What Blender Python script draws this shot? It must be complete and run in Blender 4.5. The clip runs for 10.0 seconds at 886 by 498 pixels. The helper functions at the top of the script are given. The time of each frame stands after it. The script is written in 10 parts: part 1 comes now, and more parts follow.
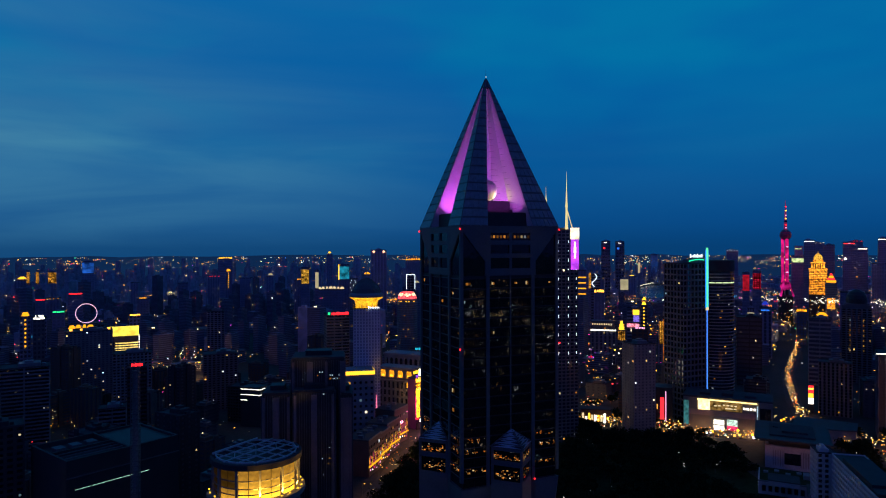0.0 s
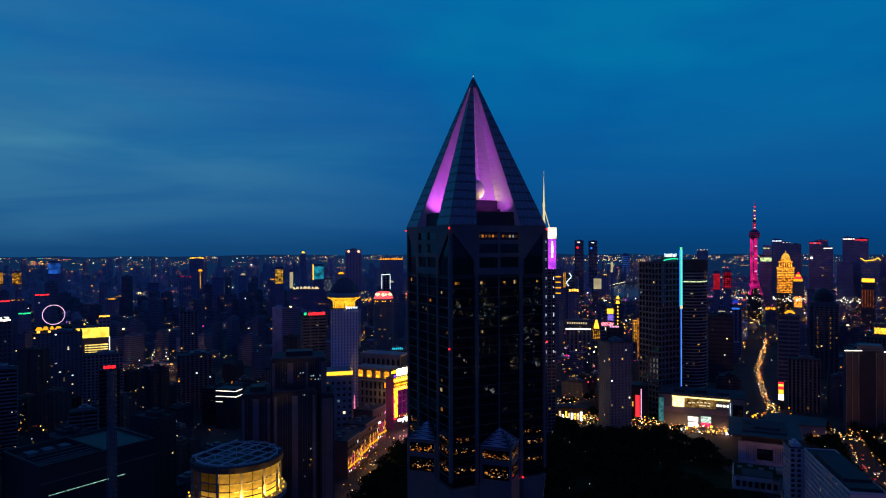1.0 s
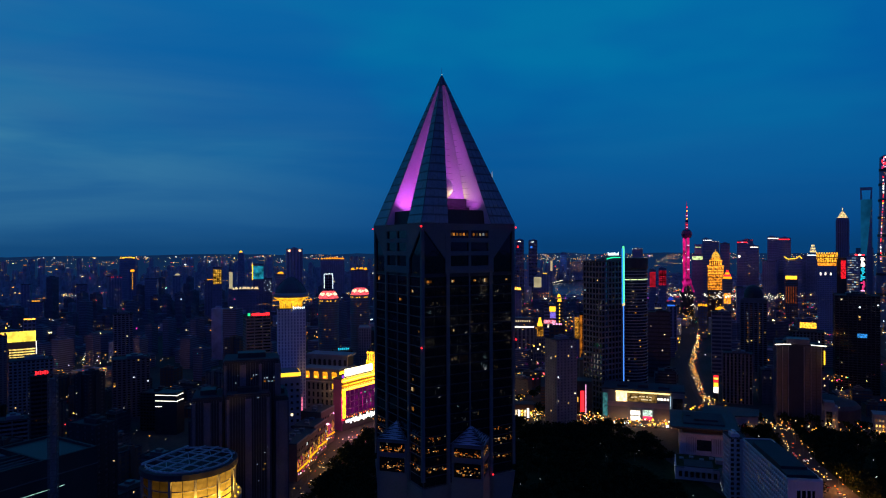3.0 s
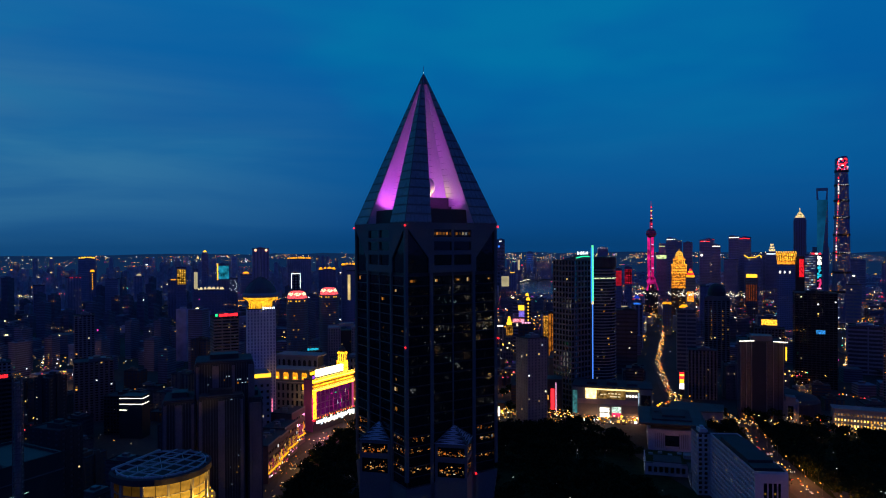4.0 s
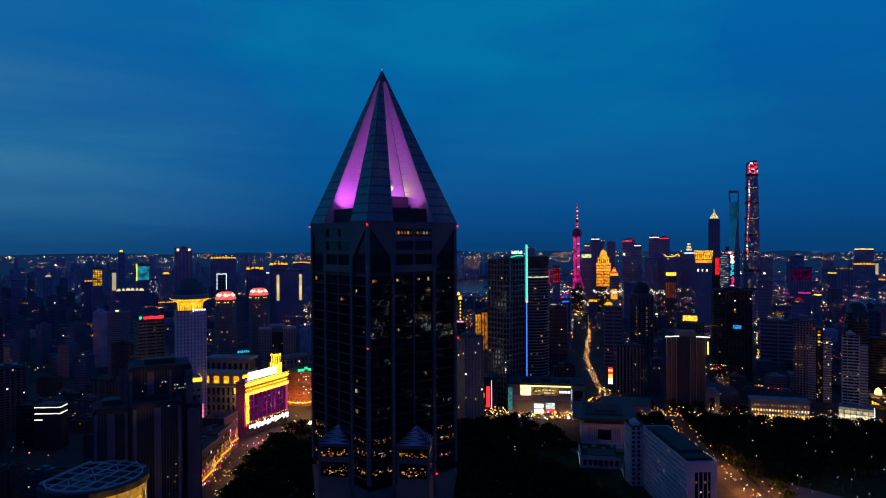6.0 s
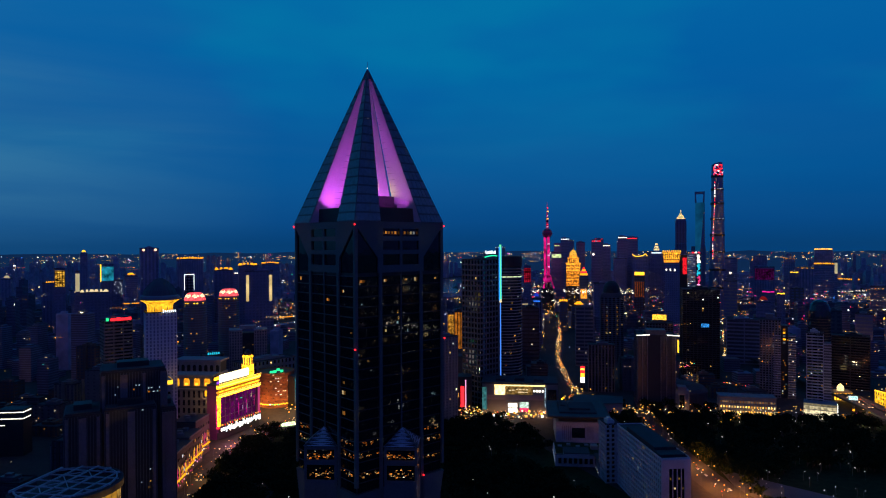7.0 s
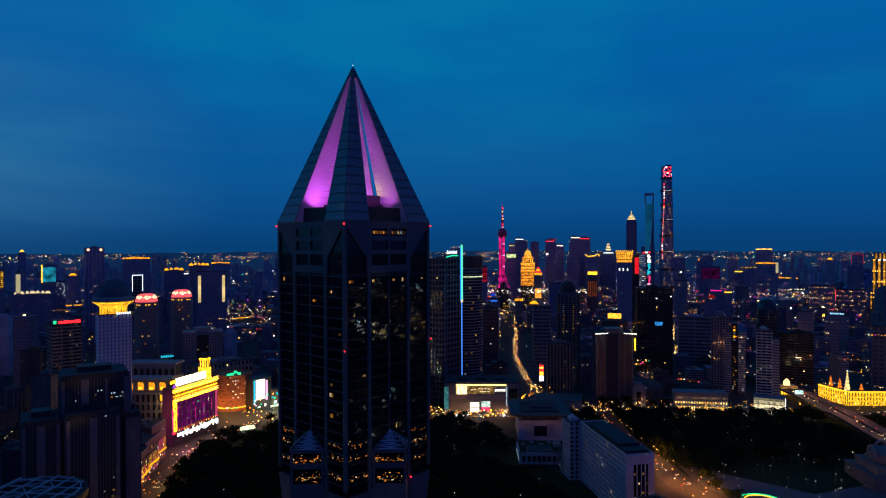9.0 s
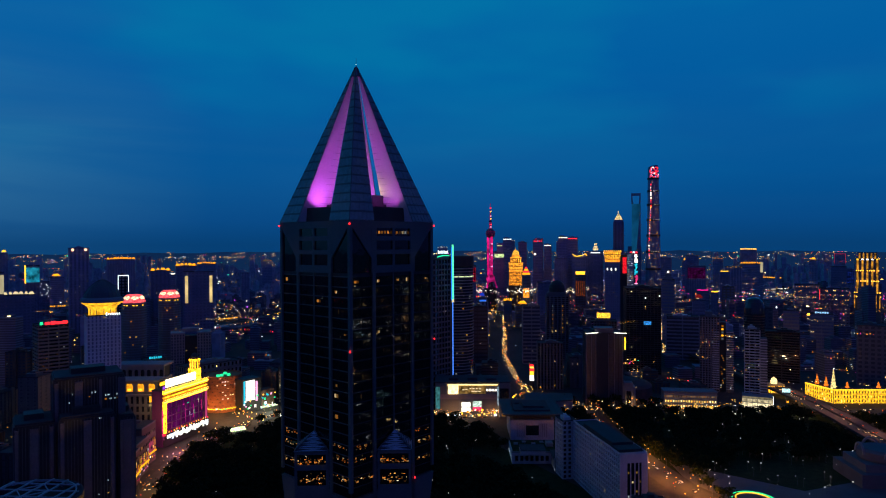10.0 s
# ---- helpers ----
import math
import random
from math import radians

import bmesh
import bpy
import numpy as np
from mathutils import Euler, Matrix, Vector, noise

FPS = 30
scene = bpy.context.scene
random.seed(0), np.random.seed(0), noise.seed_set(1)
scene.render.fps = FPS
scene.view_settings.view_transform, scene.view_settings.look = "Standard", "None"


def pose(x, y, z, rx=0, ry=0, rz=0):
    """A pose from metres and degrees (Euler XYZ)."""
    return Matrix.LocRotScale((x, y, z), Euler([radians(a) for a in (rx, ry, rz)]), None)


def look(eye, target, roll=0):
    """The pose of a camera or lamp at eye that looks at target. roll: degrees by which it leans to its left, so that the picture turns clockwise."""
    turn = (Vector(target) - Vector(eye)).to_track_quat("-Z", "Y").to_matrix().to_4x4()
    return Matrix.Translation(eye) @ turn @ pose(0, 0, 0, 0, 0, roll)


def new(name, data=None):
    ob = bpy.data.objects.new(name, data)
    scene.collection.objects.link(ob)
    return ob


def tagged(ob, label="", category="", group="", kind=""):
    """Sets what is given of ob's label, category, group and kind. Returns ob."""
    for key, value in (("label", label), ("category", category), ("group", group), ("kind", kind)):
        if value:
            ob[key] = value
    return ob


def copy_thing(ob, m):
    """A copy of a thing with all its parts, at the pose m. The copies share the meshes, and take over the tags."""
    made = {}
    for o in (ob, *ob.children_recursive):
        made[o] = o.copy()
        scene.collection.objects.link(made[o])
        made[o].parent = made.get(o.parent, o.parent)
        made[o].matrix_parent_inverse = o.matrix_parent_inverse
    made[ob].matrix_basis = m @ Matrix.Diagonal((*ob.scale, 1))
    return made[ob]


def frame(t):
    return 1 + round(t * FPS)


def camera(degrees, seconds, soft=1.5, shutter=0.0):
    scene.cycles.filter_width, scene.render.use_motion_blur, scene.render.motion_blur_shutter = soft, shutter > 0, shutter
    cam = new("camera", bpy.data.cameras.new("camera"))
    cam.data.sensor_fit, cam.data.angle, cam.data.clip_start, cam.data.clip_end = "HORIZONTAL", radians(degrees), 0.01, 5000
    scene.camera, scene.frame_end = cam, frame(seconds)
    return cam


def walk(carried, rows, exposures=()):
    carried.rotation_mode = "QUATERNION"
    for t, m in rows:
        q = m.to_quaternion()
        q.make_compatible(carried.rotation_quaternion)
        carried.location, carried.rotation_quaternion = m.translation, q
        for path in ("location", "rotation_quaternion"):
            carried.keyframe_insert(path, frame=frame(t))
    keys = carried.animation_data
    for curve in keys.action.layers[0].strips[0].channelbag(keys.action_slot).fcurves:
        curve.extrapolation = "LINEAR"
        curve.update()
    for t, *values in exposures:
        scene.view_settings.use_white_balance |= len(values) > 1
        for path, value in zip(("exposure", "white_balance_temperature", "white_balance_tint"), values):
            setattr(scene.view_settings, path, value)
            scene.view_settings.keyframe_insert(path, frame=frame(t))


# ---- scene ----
cam = camera(67.6, 10.0, soft=1.1)
METRES, EYE, TILT, LEAN, TURN = 63.0, 217.0, 0.0, 0.0, 0.0
ROWS = [
    (0.0, 0.0, 0.0, 0.0, -0.0, -0.12, 0.14),
    (0.5, -0.0439, 0.005, -0.0013, -1.19, -0.13, 0.16),
    (1.0, -0.0886, 0.01, -0.002, -2.32, -0.15, 0.18),
    (1.5, -0.1342, 0.0153, -0.0033, -3.49, -0.19, 0.19),
    (2.0, -0.1795, 0.0234, -0.0042, -4.74, -0.22, 0.21),
    (2.5, -0.225, 0.034, -0.0056, -6.18, -0.22, 0.2),
    (4.0, -0.3664, 0.0688, -0.0074, -10.53, -0.3, 0.26),
    (4.5, -0.4139, 0.084, -0.0072, -12.16, -0.33, 0.26),
    (5.0, -0.461, 0.1015, -0.0077, -13.84, -0.33, 0.25),
    (5.5, -0.5081, 0.1207, -0.007, -15.45, -0.36, 0.25),
    (7.0, -0.65, 0.1918, -0.0064, -19.58, -0.39, 0.25),
    (7.5, -0.6976, 0.2142, -0.0055, -20.95, -0.41, 0.24),
    (8.0, -0.7444, 0.2388, -0.0053, -22.14, -0.43, 0.23),
    (8.5, -0.791, 0.2632, -0.0053, -23.05, -0.42, 0.2),
    (9.0, -0.8375, 0.2898, -0.0055, -23.78, -0.41, 0.19),
    (9.5, -0.8845, 0.3143, -0.0054, -24.38, -0.42, 0.21),
    (10.0, -0.9306, 0.3386, -0.0053, -24.99, -0.42, 0.21),
]
walk(cam, [(t, pose(0, 0, EYE, TILT, LEAN, TURN) @ pose(METRES * x, METRES * y, METRES * z, 90 + pitch, roll, yaw)) for t, x, y, z, yaw, pitch, roll in ROWS])

# ---- sky, world and light ----
EXPOSURE = 0.0
scene.view_settings.exposure = EXPOSURE
world = bpy.data.worlds.new("dusk_sky")
scene.world = world
world.use_nodes = True
wn, wl = world.node_tree.nodes, world.node_tree.links
wn.clear()
w_out = wn.new("ShaderNodeOutputWorld")
w_bg = wn.new("ShaderNodeBackground")
w_tc = wn.new("ShaderNodeTexCoord")
w_sep = wn.new("ShaderNodeSeparateXYZ")
wl.new(w_tc.outputs["Generated"], w_sep.inputs[0])
w_ramp = wn.new("ShaderNodeValToRGB")
wl.new(w_sep.outputs["Z"], w_ramp.inputs[0])


def set_ramp(node, stops, mode="LINEAR"):
    els = node.color_ramp.elements
    node.color_ramp.interpolation = mode
    while len(els) > 1:
        els.remove(els[-1])
    els[0].position, els[0].color = stops[0][0], (*stops[0][1], 1)
    for p, c in stops[1:]:
        els.new(p).color = (*c, 1)


set_ramp(w_ramp, [(0.0, (0.0016, 0.048, 0.170)), (0.035, (0.0012, 0.063, 0.232)), (0.10, (0.0006, 0.086, 0.293)), (0.22, (0.0005, 0.102, 0.342)),
                  (0.37, (0.0006, 0.128, 0.380)), (0.50, (0.003, 0.052, 0.170)), (0.70, (0.005, 0.022, 0.080)), (1.0, (0.005, 0.016, 0.052))])
# a pale bank of thin cloud, long and low, strongest to the north-west
w_map = wn.new("ShaderNodeMapping")
w_map.inputs["Scale"].default_value = (1.2, 1.2, 9.0)
w_map.inputs["Rotation"].default_value = (0.06, 0.10, 0.0)
wl.new(w_tc.outputs["Generated"], w_map.inputs[0])
w_noise = wn.new("ShaderNodeTexNoise")
w_noise.inputs["Scale"].default_value = 1.35
w_noise.inputs["Detail"].default_value = 5.0
w_noise.inputs["Roughness"].default_value = 0.5
w_noise.inputs["Distortion"].default_value = 0.5
wl.new(w_map.outputs[0], w_noise.inputs["Vector"])
w_cr = wn.new("ShaderNodeValToRGB")
set_ramp(w_cr, [(0.34, (0.25, 0.25, 0.25)), (0.50, (0.55, 0.55, 0.55)), (0.66, (1, 1, 1))])
wl.new(w_noise.outputs["Fac"], w_cr.inputs[0])
w_side = wn.new("ShaderNodeMapRange")
w_side.inputs["From Min"].default_value, w_side.inputs["From Max"].default_value = 0.1, -0.55
w_side.inputs["To Min"].default_value, w_side.inputs["To Max"].default_value = 0.07, 1.0
wl.new(w_sep.outputs["X"], w_side.inputs[0])
w_up = wn.new("ShaderNodeValToRGB")
set_ramp(w_up, [(p, (v, v, v)) for p, v in ((0.0, 0.22), (0.03, 0.5), (0.09, 0.85), (0.16, 1.0), (0.20, 0.95), (0.235, 0.4), (0.265, 0.2), (0.29, 0.4), (0.34, 0.2), (0.5, 0.0))])
wl.new(w_sep.outputs["Z"], w_up.inputs[0])
w_m1 = wn.new("ShaderNodeMath")
w_m1.operation = "MULTIPLY"
wl.new(w_cr.outputs[0], w_m1.inputs[0])
wl.new(w_side.outputs[0], w_m1.inputs[1])
w_m2 = wn.new("ShaderNodeMath")
w_m2.operation = "MULTIPLY"
wl.new(w_m1.outputs[0], w_m2.inputs[0])
wl.new(w_up.outputs[0], w_m2.inputs[1])
w_mix = wn.new("ShaderNodeMix")
w_mix.data_type = "RGBA"
wl.new(w_m2.outputs[0], w_mix.inputs[0])
wl.new(w_ramp.outputs[0], w_mix.inputs[6])
w_mix.inputs[7].default_value = (0.055, 0.225, 0.375, 1)
# faint teal patches higher up
w_map2 = wn.new("ShaderNodeMapping")
w_map2.inputs["Scale"].default_value = (1.6, 1.6, 5.0)
w_map2.inputs["Location"].default_value = (0.4, 0.0, 0.3)
wl.new(w_tc.outputs["Generated"], w_map2.inputs[0])
w_patch = wn.new("ShaderNodeTexNoise")
w_patch.inputs["Scale"].default_value, w_patch.inputs["Detail"].default_value = 1.7, 3.0
wl.new(w_map2.outputs[0], w_patch.inputs["Vector"])
w_pr = wn.new("ShaderNodeValToRGB")
set_ramp(w_pr, [(0.42, (0, 0, 0)), (0.68, (0.75, 0.75, 0.75))])
wl.new(w_patch.outputs["Fac"], w_pr.inputs[0])
w_ph = wn.new("ShaderNodeMapRange")
w_ph.inputs["From Min"].default_value, w_ph.inputs["From Max"].default_value = 0.08, 0.26
wl.new(w_sep.outputs["Z"], w_ph.inputs[0])
w_pm = wn.new("ShaderNodeMath")
w_pm.operation = "MULTIPLY"
wl.new(w_pr.outputs[0], w_pm.inputs[0])
wl.new(w_ph.outputs[0], w_pm.inputs[1])
w_teal = wn.new("ShaderNodeMix")
w_teal.data_type = "RGBA"
wl.new(w_pm.outputs[0], w_teal.inputs[0])
wl.new(w_mix.outputs[2], w_teal.inputs[6])
w_teal.inputs[7].default_value = (0.0006, 0.178, 0.385, 1)
# the sky behind the camera has gone over to a dull violet night
w_back = wn.new("ShaderNodeMapRange")
w_back.interpolation_type = "SMOOTHSTEP"
w_back.inputs["From Min"].default_value, w_back.inputs["From Max"].default_value = -0.25, 0.45
wl.new(w_sep.outputs["Y"], w_back.inputs[0])
w_night = wn.new("ShaderNodeMix")
w_night.data_type = "RGBA"
wl.new(w_back.outputs[0], w_night.inputs[0])
w_night.inputs[6].default_value = (0.015, 0.036, 0.200, 1)
wl.new(w_teal.outputs[2], w_night.inputs[7])
wl.new(w_night.outputs[2], w_bg.inputs[0])
w_bg.inputs[1].default_value = 1.0
wl.new(w_bg.outputs[0], w_out.inputs[0])

# ---- materials ----


def surface(name, base, rough=0.7, metal=0.0, vary=0.35, scale=0.35, bump=0.2, spec=0.5, obj_random=0.0):
    """Painted, stone or metal surface with stains at two sizes and a fine relief."""
    m = bpy.data.materials.new(name)
    m.use_nodes = True
    n, l = m.node_tree.nodes, m.node_tree.links
    b = n["Principled BSDF"]
    b.inputs["Roughness"].default_value = rough
    b.inputs["Metallic"].default_value = metal
    b.inputs["Specular IOR Level"].default_value = spec
    tc = n.new("ShaderNodeTexCoord")
    big, small = n.new("ShaderNodeTexNoise"), n.new("ShaderNodeTexNoise")
    big.inputs["Scale"].default_value, big.inputs["Detail"].default_value = scale * 0.25, 4
    small.inputs["Scale"].default_value, small.inputs["Detail"].default_value = scale * 4, 6
    for t in (big, small):
        l.new(tc.outputs["Object"], t.inputs["Vector"])
    add = n.new("ShaderNodeMath")
    add.operation = "ADD"
    l.new(big.outputs["Fac"], add.inputs[0])
    l.new(small.outputs["Fac"], add.inputs[1])
    src = add.outputs[0]
    if obj_random:
        info = n.new("ShaderNodeObjectInfo")
        k = n.new("ShaderNodeMath")
        k.operation = "MULTIPLY_ADD"
        k.inputs[1].default_value = obj_random
        l.new(info.outputs["Random"], k.inputs[0])
        l.new(add.outputs[0], k.inputs[2])
        src = k.outputs[0]
    rng = n.new("ShaderNodeMapRange")
    rng.inputs["From Min"].default_value, rng.inputs["From Max"].default_value = 0.6, 1.4 + obj_random
    rng.inputs["To Min"].default_value, rng.inputs["To Max"].default_value = 1 - vary, 1 + vary
    l.new(src, rng.inputs[0])
    mul = n.new("ShaderNodeVectorMath")
    mul.operation = "SCALE"
    mul.inputs[0].default_value = base
    l.new(rng.outputs[0], mul.inputs["Scale"])
    l.new(mul.outputs[0], b.inputs["Base Color"])
    if bump:
        bp = n.new("ShaderNodeBump")
        bp.inputs["Strength"].default_value, bp.inputs["Distance"].default_value = bump, 0.05
        l.new(small.outputs["Fac"], bp.inputs["Height"])
        l.new(bp.outputs[0], b.inputs["Normal"])
    return m


def emit(name, color, strength, sampled=False, vary=0.0, scale=1.0, cells=0.0):
    m = bpy.data.materials.new(name)
    m.use_nodes = True
    n, l = m.node_tree.nodes, m.node_tree.links
    n.clear()
    o, e = n.new("ShaderNodeOutputMaterial"), n.new("ShaderNodeEmission")
    e.inputs[0].default_value, e.inputs[1].default_value = (*color, 1), strength
    if vary:
        tc, t, r = n.new("ShaderNodeTexCoord"), n.new("ShaderNodeTexNoise"), n.new("ShaderNodeMapRange")
        t.inputs["Scale"].default_value, t.inputs["Detail"].default_value = scale, 3
        r.inputs["From Min"].default_value, r.inputs["From Max"].default_value = 0.35, 0.65
        r.inputs["To Min"].default_value, r.inputs["To Max"].default_value = strength * (1 - vary), strength * (1 + vary)
        l.new(tc.outputs["Object"], t.inputs["Vector"])
        l.new(t.outputs["Fac"], r.inputs[0])
        l.new(r.outputs[0], e.inputs[1])
    if cells:
        # a wall of separate lit windows with dark piers between
        tc, br, mp = n.new("ShaderNodeTexCoord"), n.new("ShaderNodeTexBrick"), n.new("ShaderNodeMapping")
        mp.inputs["Rotation"].default_value = (radians(-90), 0, 0)
        l.new(tc.outputs["Object"], mp.inputs[0])
        l.new(mp.outputs[0], br.inputs["Vector"])
        br.offset, br.inputs["Scale"].default_value = 0.0, 1.0
        br.inputs["Brick Width"].default_value, br.inputs["Row Height"].default_value = cells, cells * 0.8
        br.inputs["Mortar Size"].default_value, br.inputs["Mortar Smooth"].default_value = cells * 0.16, 0.3
        br.inputs["Color1"].default_value, br.inputs["Color2"].default_value = (*[c * 1.3 for c in color], 1), (*[c * 0.25 for c in color], 1)
        br.inputs["Mortar"].default_value = (*[c * 0.04 for c in color], 1)
        l.new(br.outputs["Color"], e.inputs[0])
    l.new(e.outputs[0], o.inputs[0])
    m.cycles.emission_sampling = "AUTO" if sampled else "NONE"
    return m


def window_light(name, stops, low, high, island=False):
    """Lit rooms: each window has its own colour and strength."""
    m = bpy.data.materials.new(name)
    m.use_nodes = True
    n, l = m.node_tree.nodes, m.node_tree.links
    n.clear()
    o, e, ramp = n.new("ShaderNodeOutputMaterial"), n.new("ShaderNodeEmission"), n.new("ShaderNodeValToRGB")
    set_ramp(ramp, stops, "CONSTANT")
    rnd = n.new("ShaderNodeNewGeometry").outputs["Random Per Island"] if island else n.new("ShaderNodeObjectInfo").outputs["Random"]
    l.new(rnd, ramp.inputs[0])
    hsh = n.new("ShaderNodeMath")
    hsh.operation = "MULTIPLY"
    hsh.inputs[1].default_value = 37.31
    l.new(rnd, hsh.inputs[0])
    fr = n.new("ShaderNodeMath")
    fr.operation = "FRACT"
    l.new(hsh.outputs[0], fr.inputs[0])
    pw = n.new("ShaderNodeMath")
    pw.operation = "POWER"
    pw.inputs[1].default_value = 2.2
    l.new(fr.outputs[0], pw.inputs[0])
    r = n.new("ShaderNodeMapRange")
    r.inputs["To Min"].default_value, r.inputs["To Max"].default_value = low, high
    l.new(pw.outputs[0], r.inputs[0])
    l.new(ramp.outputs[0], e.inputs[0])
    l.new(r.outputs[0], e.inputs[1])
    l.new(e.outputs[0], o.inputs[0])
    m.cycles.emission_sampling = "NONE"
    return m


def glass_wall(name, base=(0.012, 0.016, 0.022), rough=0.06, spec=0.6, wave=0.05):
    m = surface(name, base, rough, 0.0, 0.3, 0.2, 0.0, spec)
    n, l = m.node_tree.nodes, m.node_tree.links
    tc, t, bp = n.new("ShaderNodeTexCoord"), n.new("ShaderNodeTexNoise"), n.new("ShaderNodeBump")
    t.inputs["Scale"].default_value = 0.35
    bp.inputs["Strength"].default_value, bp.inputs["Distance"].default_value = wave, 0.2
    l.new(tc.outputs["Object"], t.inputs["Vector"])
    l.new(t.outputs["Fac"], bp.inputs["Height"])
    l.new(bp.outputs[0], n["Principled BSDF"].inputs["Normal"])
    return m


WARM = [(0.0, (1.0, 0.33, 0.02)), (0.35, (1.0, 0.52, 0.08)), (0.6, (1.0, 0.78, 0.35)), (0.78, (0.8, 0.92, 1.0)), (0.93, (0.45, 0.8, 1.0))]
MIXED = [(0.0, (1.0, 0.34, 0.025)), (0.25, (1.0, 0.55, 0.09)), (0.5, (1.0, 0.8, 0.38)), (0.72, (0.85, 0.95, 1.0)), (0.93, (1.0, 0.03, 0.04)),
         (0.96, (0.05, 0.25, 1.0)), (0.975, (0.05, 0.9, 0.5)), (0.985, (0.7, 0.08, 1.0))]
M_lit = window_light("lit_rooms", [(0.0, (1.0, 0.45, 0.08)), (0.24, (1.0, 0.64, 0.2)), (0.46, (1.0, 0.85, 0.5)), (0.66, (0.85, 0.94, 1.0)), (0.94, (0.45, 0.8, 1.0))], 0.12, 2.4)
M_lit_dim = window_light("lit_rooms_dim", WARM, 0.08, 0.55)
M_lit_far = window_light("lit_rooms_far", MIXED, 0.12, 5.0, island=True)
FILL = [(0.0, (1.0, 0.5, 0.12)), (0.2, (1.0, 0.7, 0.3)), (0.4, (1.0, 0.9, 0.68)), (0.62, (0.85, 0.94, 1.0)), (0.93, (0.5, 0.85, 1.0))]
M_lit_fill = window_light("lit_rooms_fill", FILL, 0.06, 1.8, island=True)
GOLDS = [(0.0, (1.0, 0.36, 0.02)), (0.28, (1.0, 0.5, 0.05)), (0.52, (1.0, 0.66, 0.16)), (0.68, (1.0, 0.85, 0.5)), (0.8, (1.0, 0.05, 0.06)), (0.88, (1.0, 0.05, 0.4)), (0.93, (0.8, 0.9, 1.0))]
M_gold_far = window_light("gold_roof_lights", GOLDS, 0.35, 4.0, island=True)
M_asphalt = surface("asphalt", (0.045, 0.045, 0.048), 0.85, scale=0.3)
M_ground = surface("city_ground", (0.035, 0.035, 0.034), 0.9, scale=0.05, vary=0.5)
M_plaza = surface("plaza_paving", (0.09, 0.09, 0.1), 0.8, scale=0.2)
M_grass = surface("grass", (0.022, 0.038, 0.014), 0.95, scale=0.6, vary=0.5, spec=0.1)
M_leaf = surface("leaves", (0.022, 0.036, 0.013), 0.9, scale=0.8, vary=0.5, spec=0.05, obj_random=0.4)
M_bark = surface("bark", (0.08, 0.06, 0.045), 0.9, scale=2)
M_water = surface("river_water", (0.02, 0.03, 0.035), 0.18, vary=0.2, scale=0.05, bump=0.35)
M_conc = surface("precast_concrete", (0.2, 0.2, 0.21), 0.75)
M_conc_d = surface("grey_concrete", (0.125, 0.13, 0.14), 0.8, obj_random=0.5)
M_dark = surface("dark_cladding", (0.03, 0.032, 0.036), 0.6)
M_soot = surface("soot_dark_render", (0.03, 0.033, 0.04), 0.8, obj_random=0.4)
M_white = surface("white_render", (0.5, 0.5, 0.5), 0.8)
M_pale = surface("pale_stone", (0.25, 0.25, 0.25), 0.8, obj_random=0.4)
M_brown = surface("brown_brick", (0.15, 0.095, 0.07), 0.85, obj_random=0.4)
M_tan = surface("tan_tile", (0.2, 0.18, 0.155), 0.8, obj_random=0.4)
M_roof = surface("roof_felt", (0.05, 0.05, 0.055), 0.9, vary=0.5, obj_random=0.4)
M_roof_t = surface("teal_roof_metal", (0.05, 0.075, 0.08), 0.75, vary=0.25)
M_metal = surface("steel", (0.45, 0.46, 0.48), 0.35, 1.0, 0.15)
M_metal_d = surface("painted_steel", (0.10, 0.11, 0.12), 0.5, 0.0, 0.2)
M_glass = glass_wall("dark_window_glass")
M_skin = surface("blue_tower_skin", (0.14, 0.2, 0.34), 0.35, 0.2, 0.2, 0.05, 0.0)
M_fglass = surface("dull_window_glass", (0.05, 0.06, 0.085), 0.4, vary=0.3, scale=0.1, bump=0.0)
M_glass_b = glass_wall("blue_window_glass", (0.015, 0.025, 0.04), 0.08)
# far haze is put into these base colours, pale and bluish
M_haze = surface("hazed_blue_grey", (0.23, 0.25, 0.35), 0.35, 0.0, 0.3, 0.05, 0.0)
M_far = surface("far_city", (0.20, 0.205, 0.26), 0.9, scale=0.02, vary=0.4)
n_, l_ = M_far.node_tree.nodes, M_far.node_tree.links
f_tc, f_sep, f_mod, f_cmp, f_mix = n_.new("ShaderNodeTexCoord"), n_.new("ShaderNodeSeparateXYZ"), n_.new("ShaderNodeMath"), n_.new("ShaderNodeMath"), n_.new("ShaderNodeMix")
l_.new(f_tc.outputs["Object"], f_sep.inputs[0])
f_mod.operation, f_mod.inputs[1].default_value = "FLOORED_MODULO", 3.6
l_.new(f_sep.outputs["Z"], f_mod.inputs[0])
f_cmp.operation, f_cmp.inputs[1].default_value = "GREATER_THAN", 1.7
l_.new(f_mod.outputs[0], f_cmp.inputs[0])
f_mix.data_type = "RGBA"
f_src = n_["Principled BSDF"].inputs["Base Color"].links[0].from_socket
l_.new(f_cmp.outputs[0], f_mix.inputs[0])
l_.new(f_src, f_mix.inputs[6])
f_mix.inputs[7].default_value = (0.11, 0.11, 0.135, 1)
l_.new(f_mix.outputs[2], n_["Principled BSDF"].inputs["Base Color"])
# haze-coloured copy of the far city for blocks near the horizon
M_far_pale = surface("far_hazed_city", (0.36, 0.37, 0.45), 0.9, scale=0.02, vary=0.5)
# gold glow, also put on roofs and cornices in place of floodlight
M_gold = emit("gold_lit_glow", (1.0, 0.38, 0.012), 1.5)
M_yellow = emit("yellow_neon", (1.0, 0.52, 0.03), 1.9)
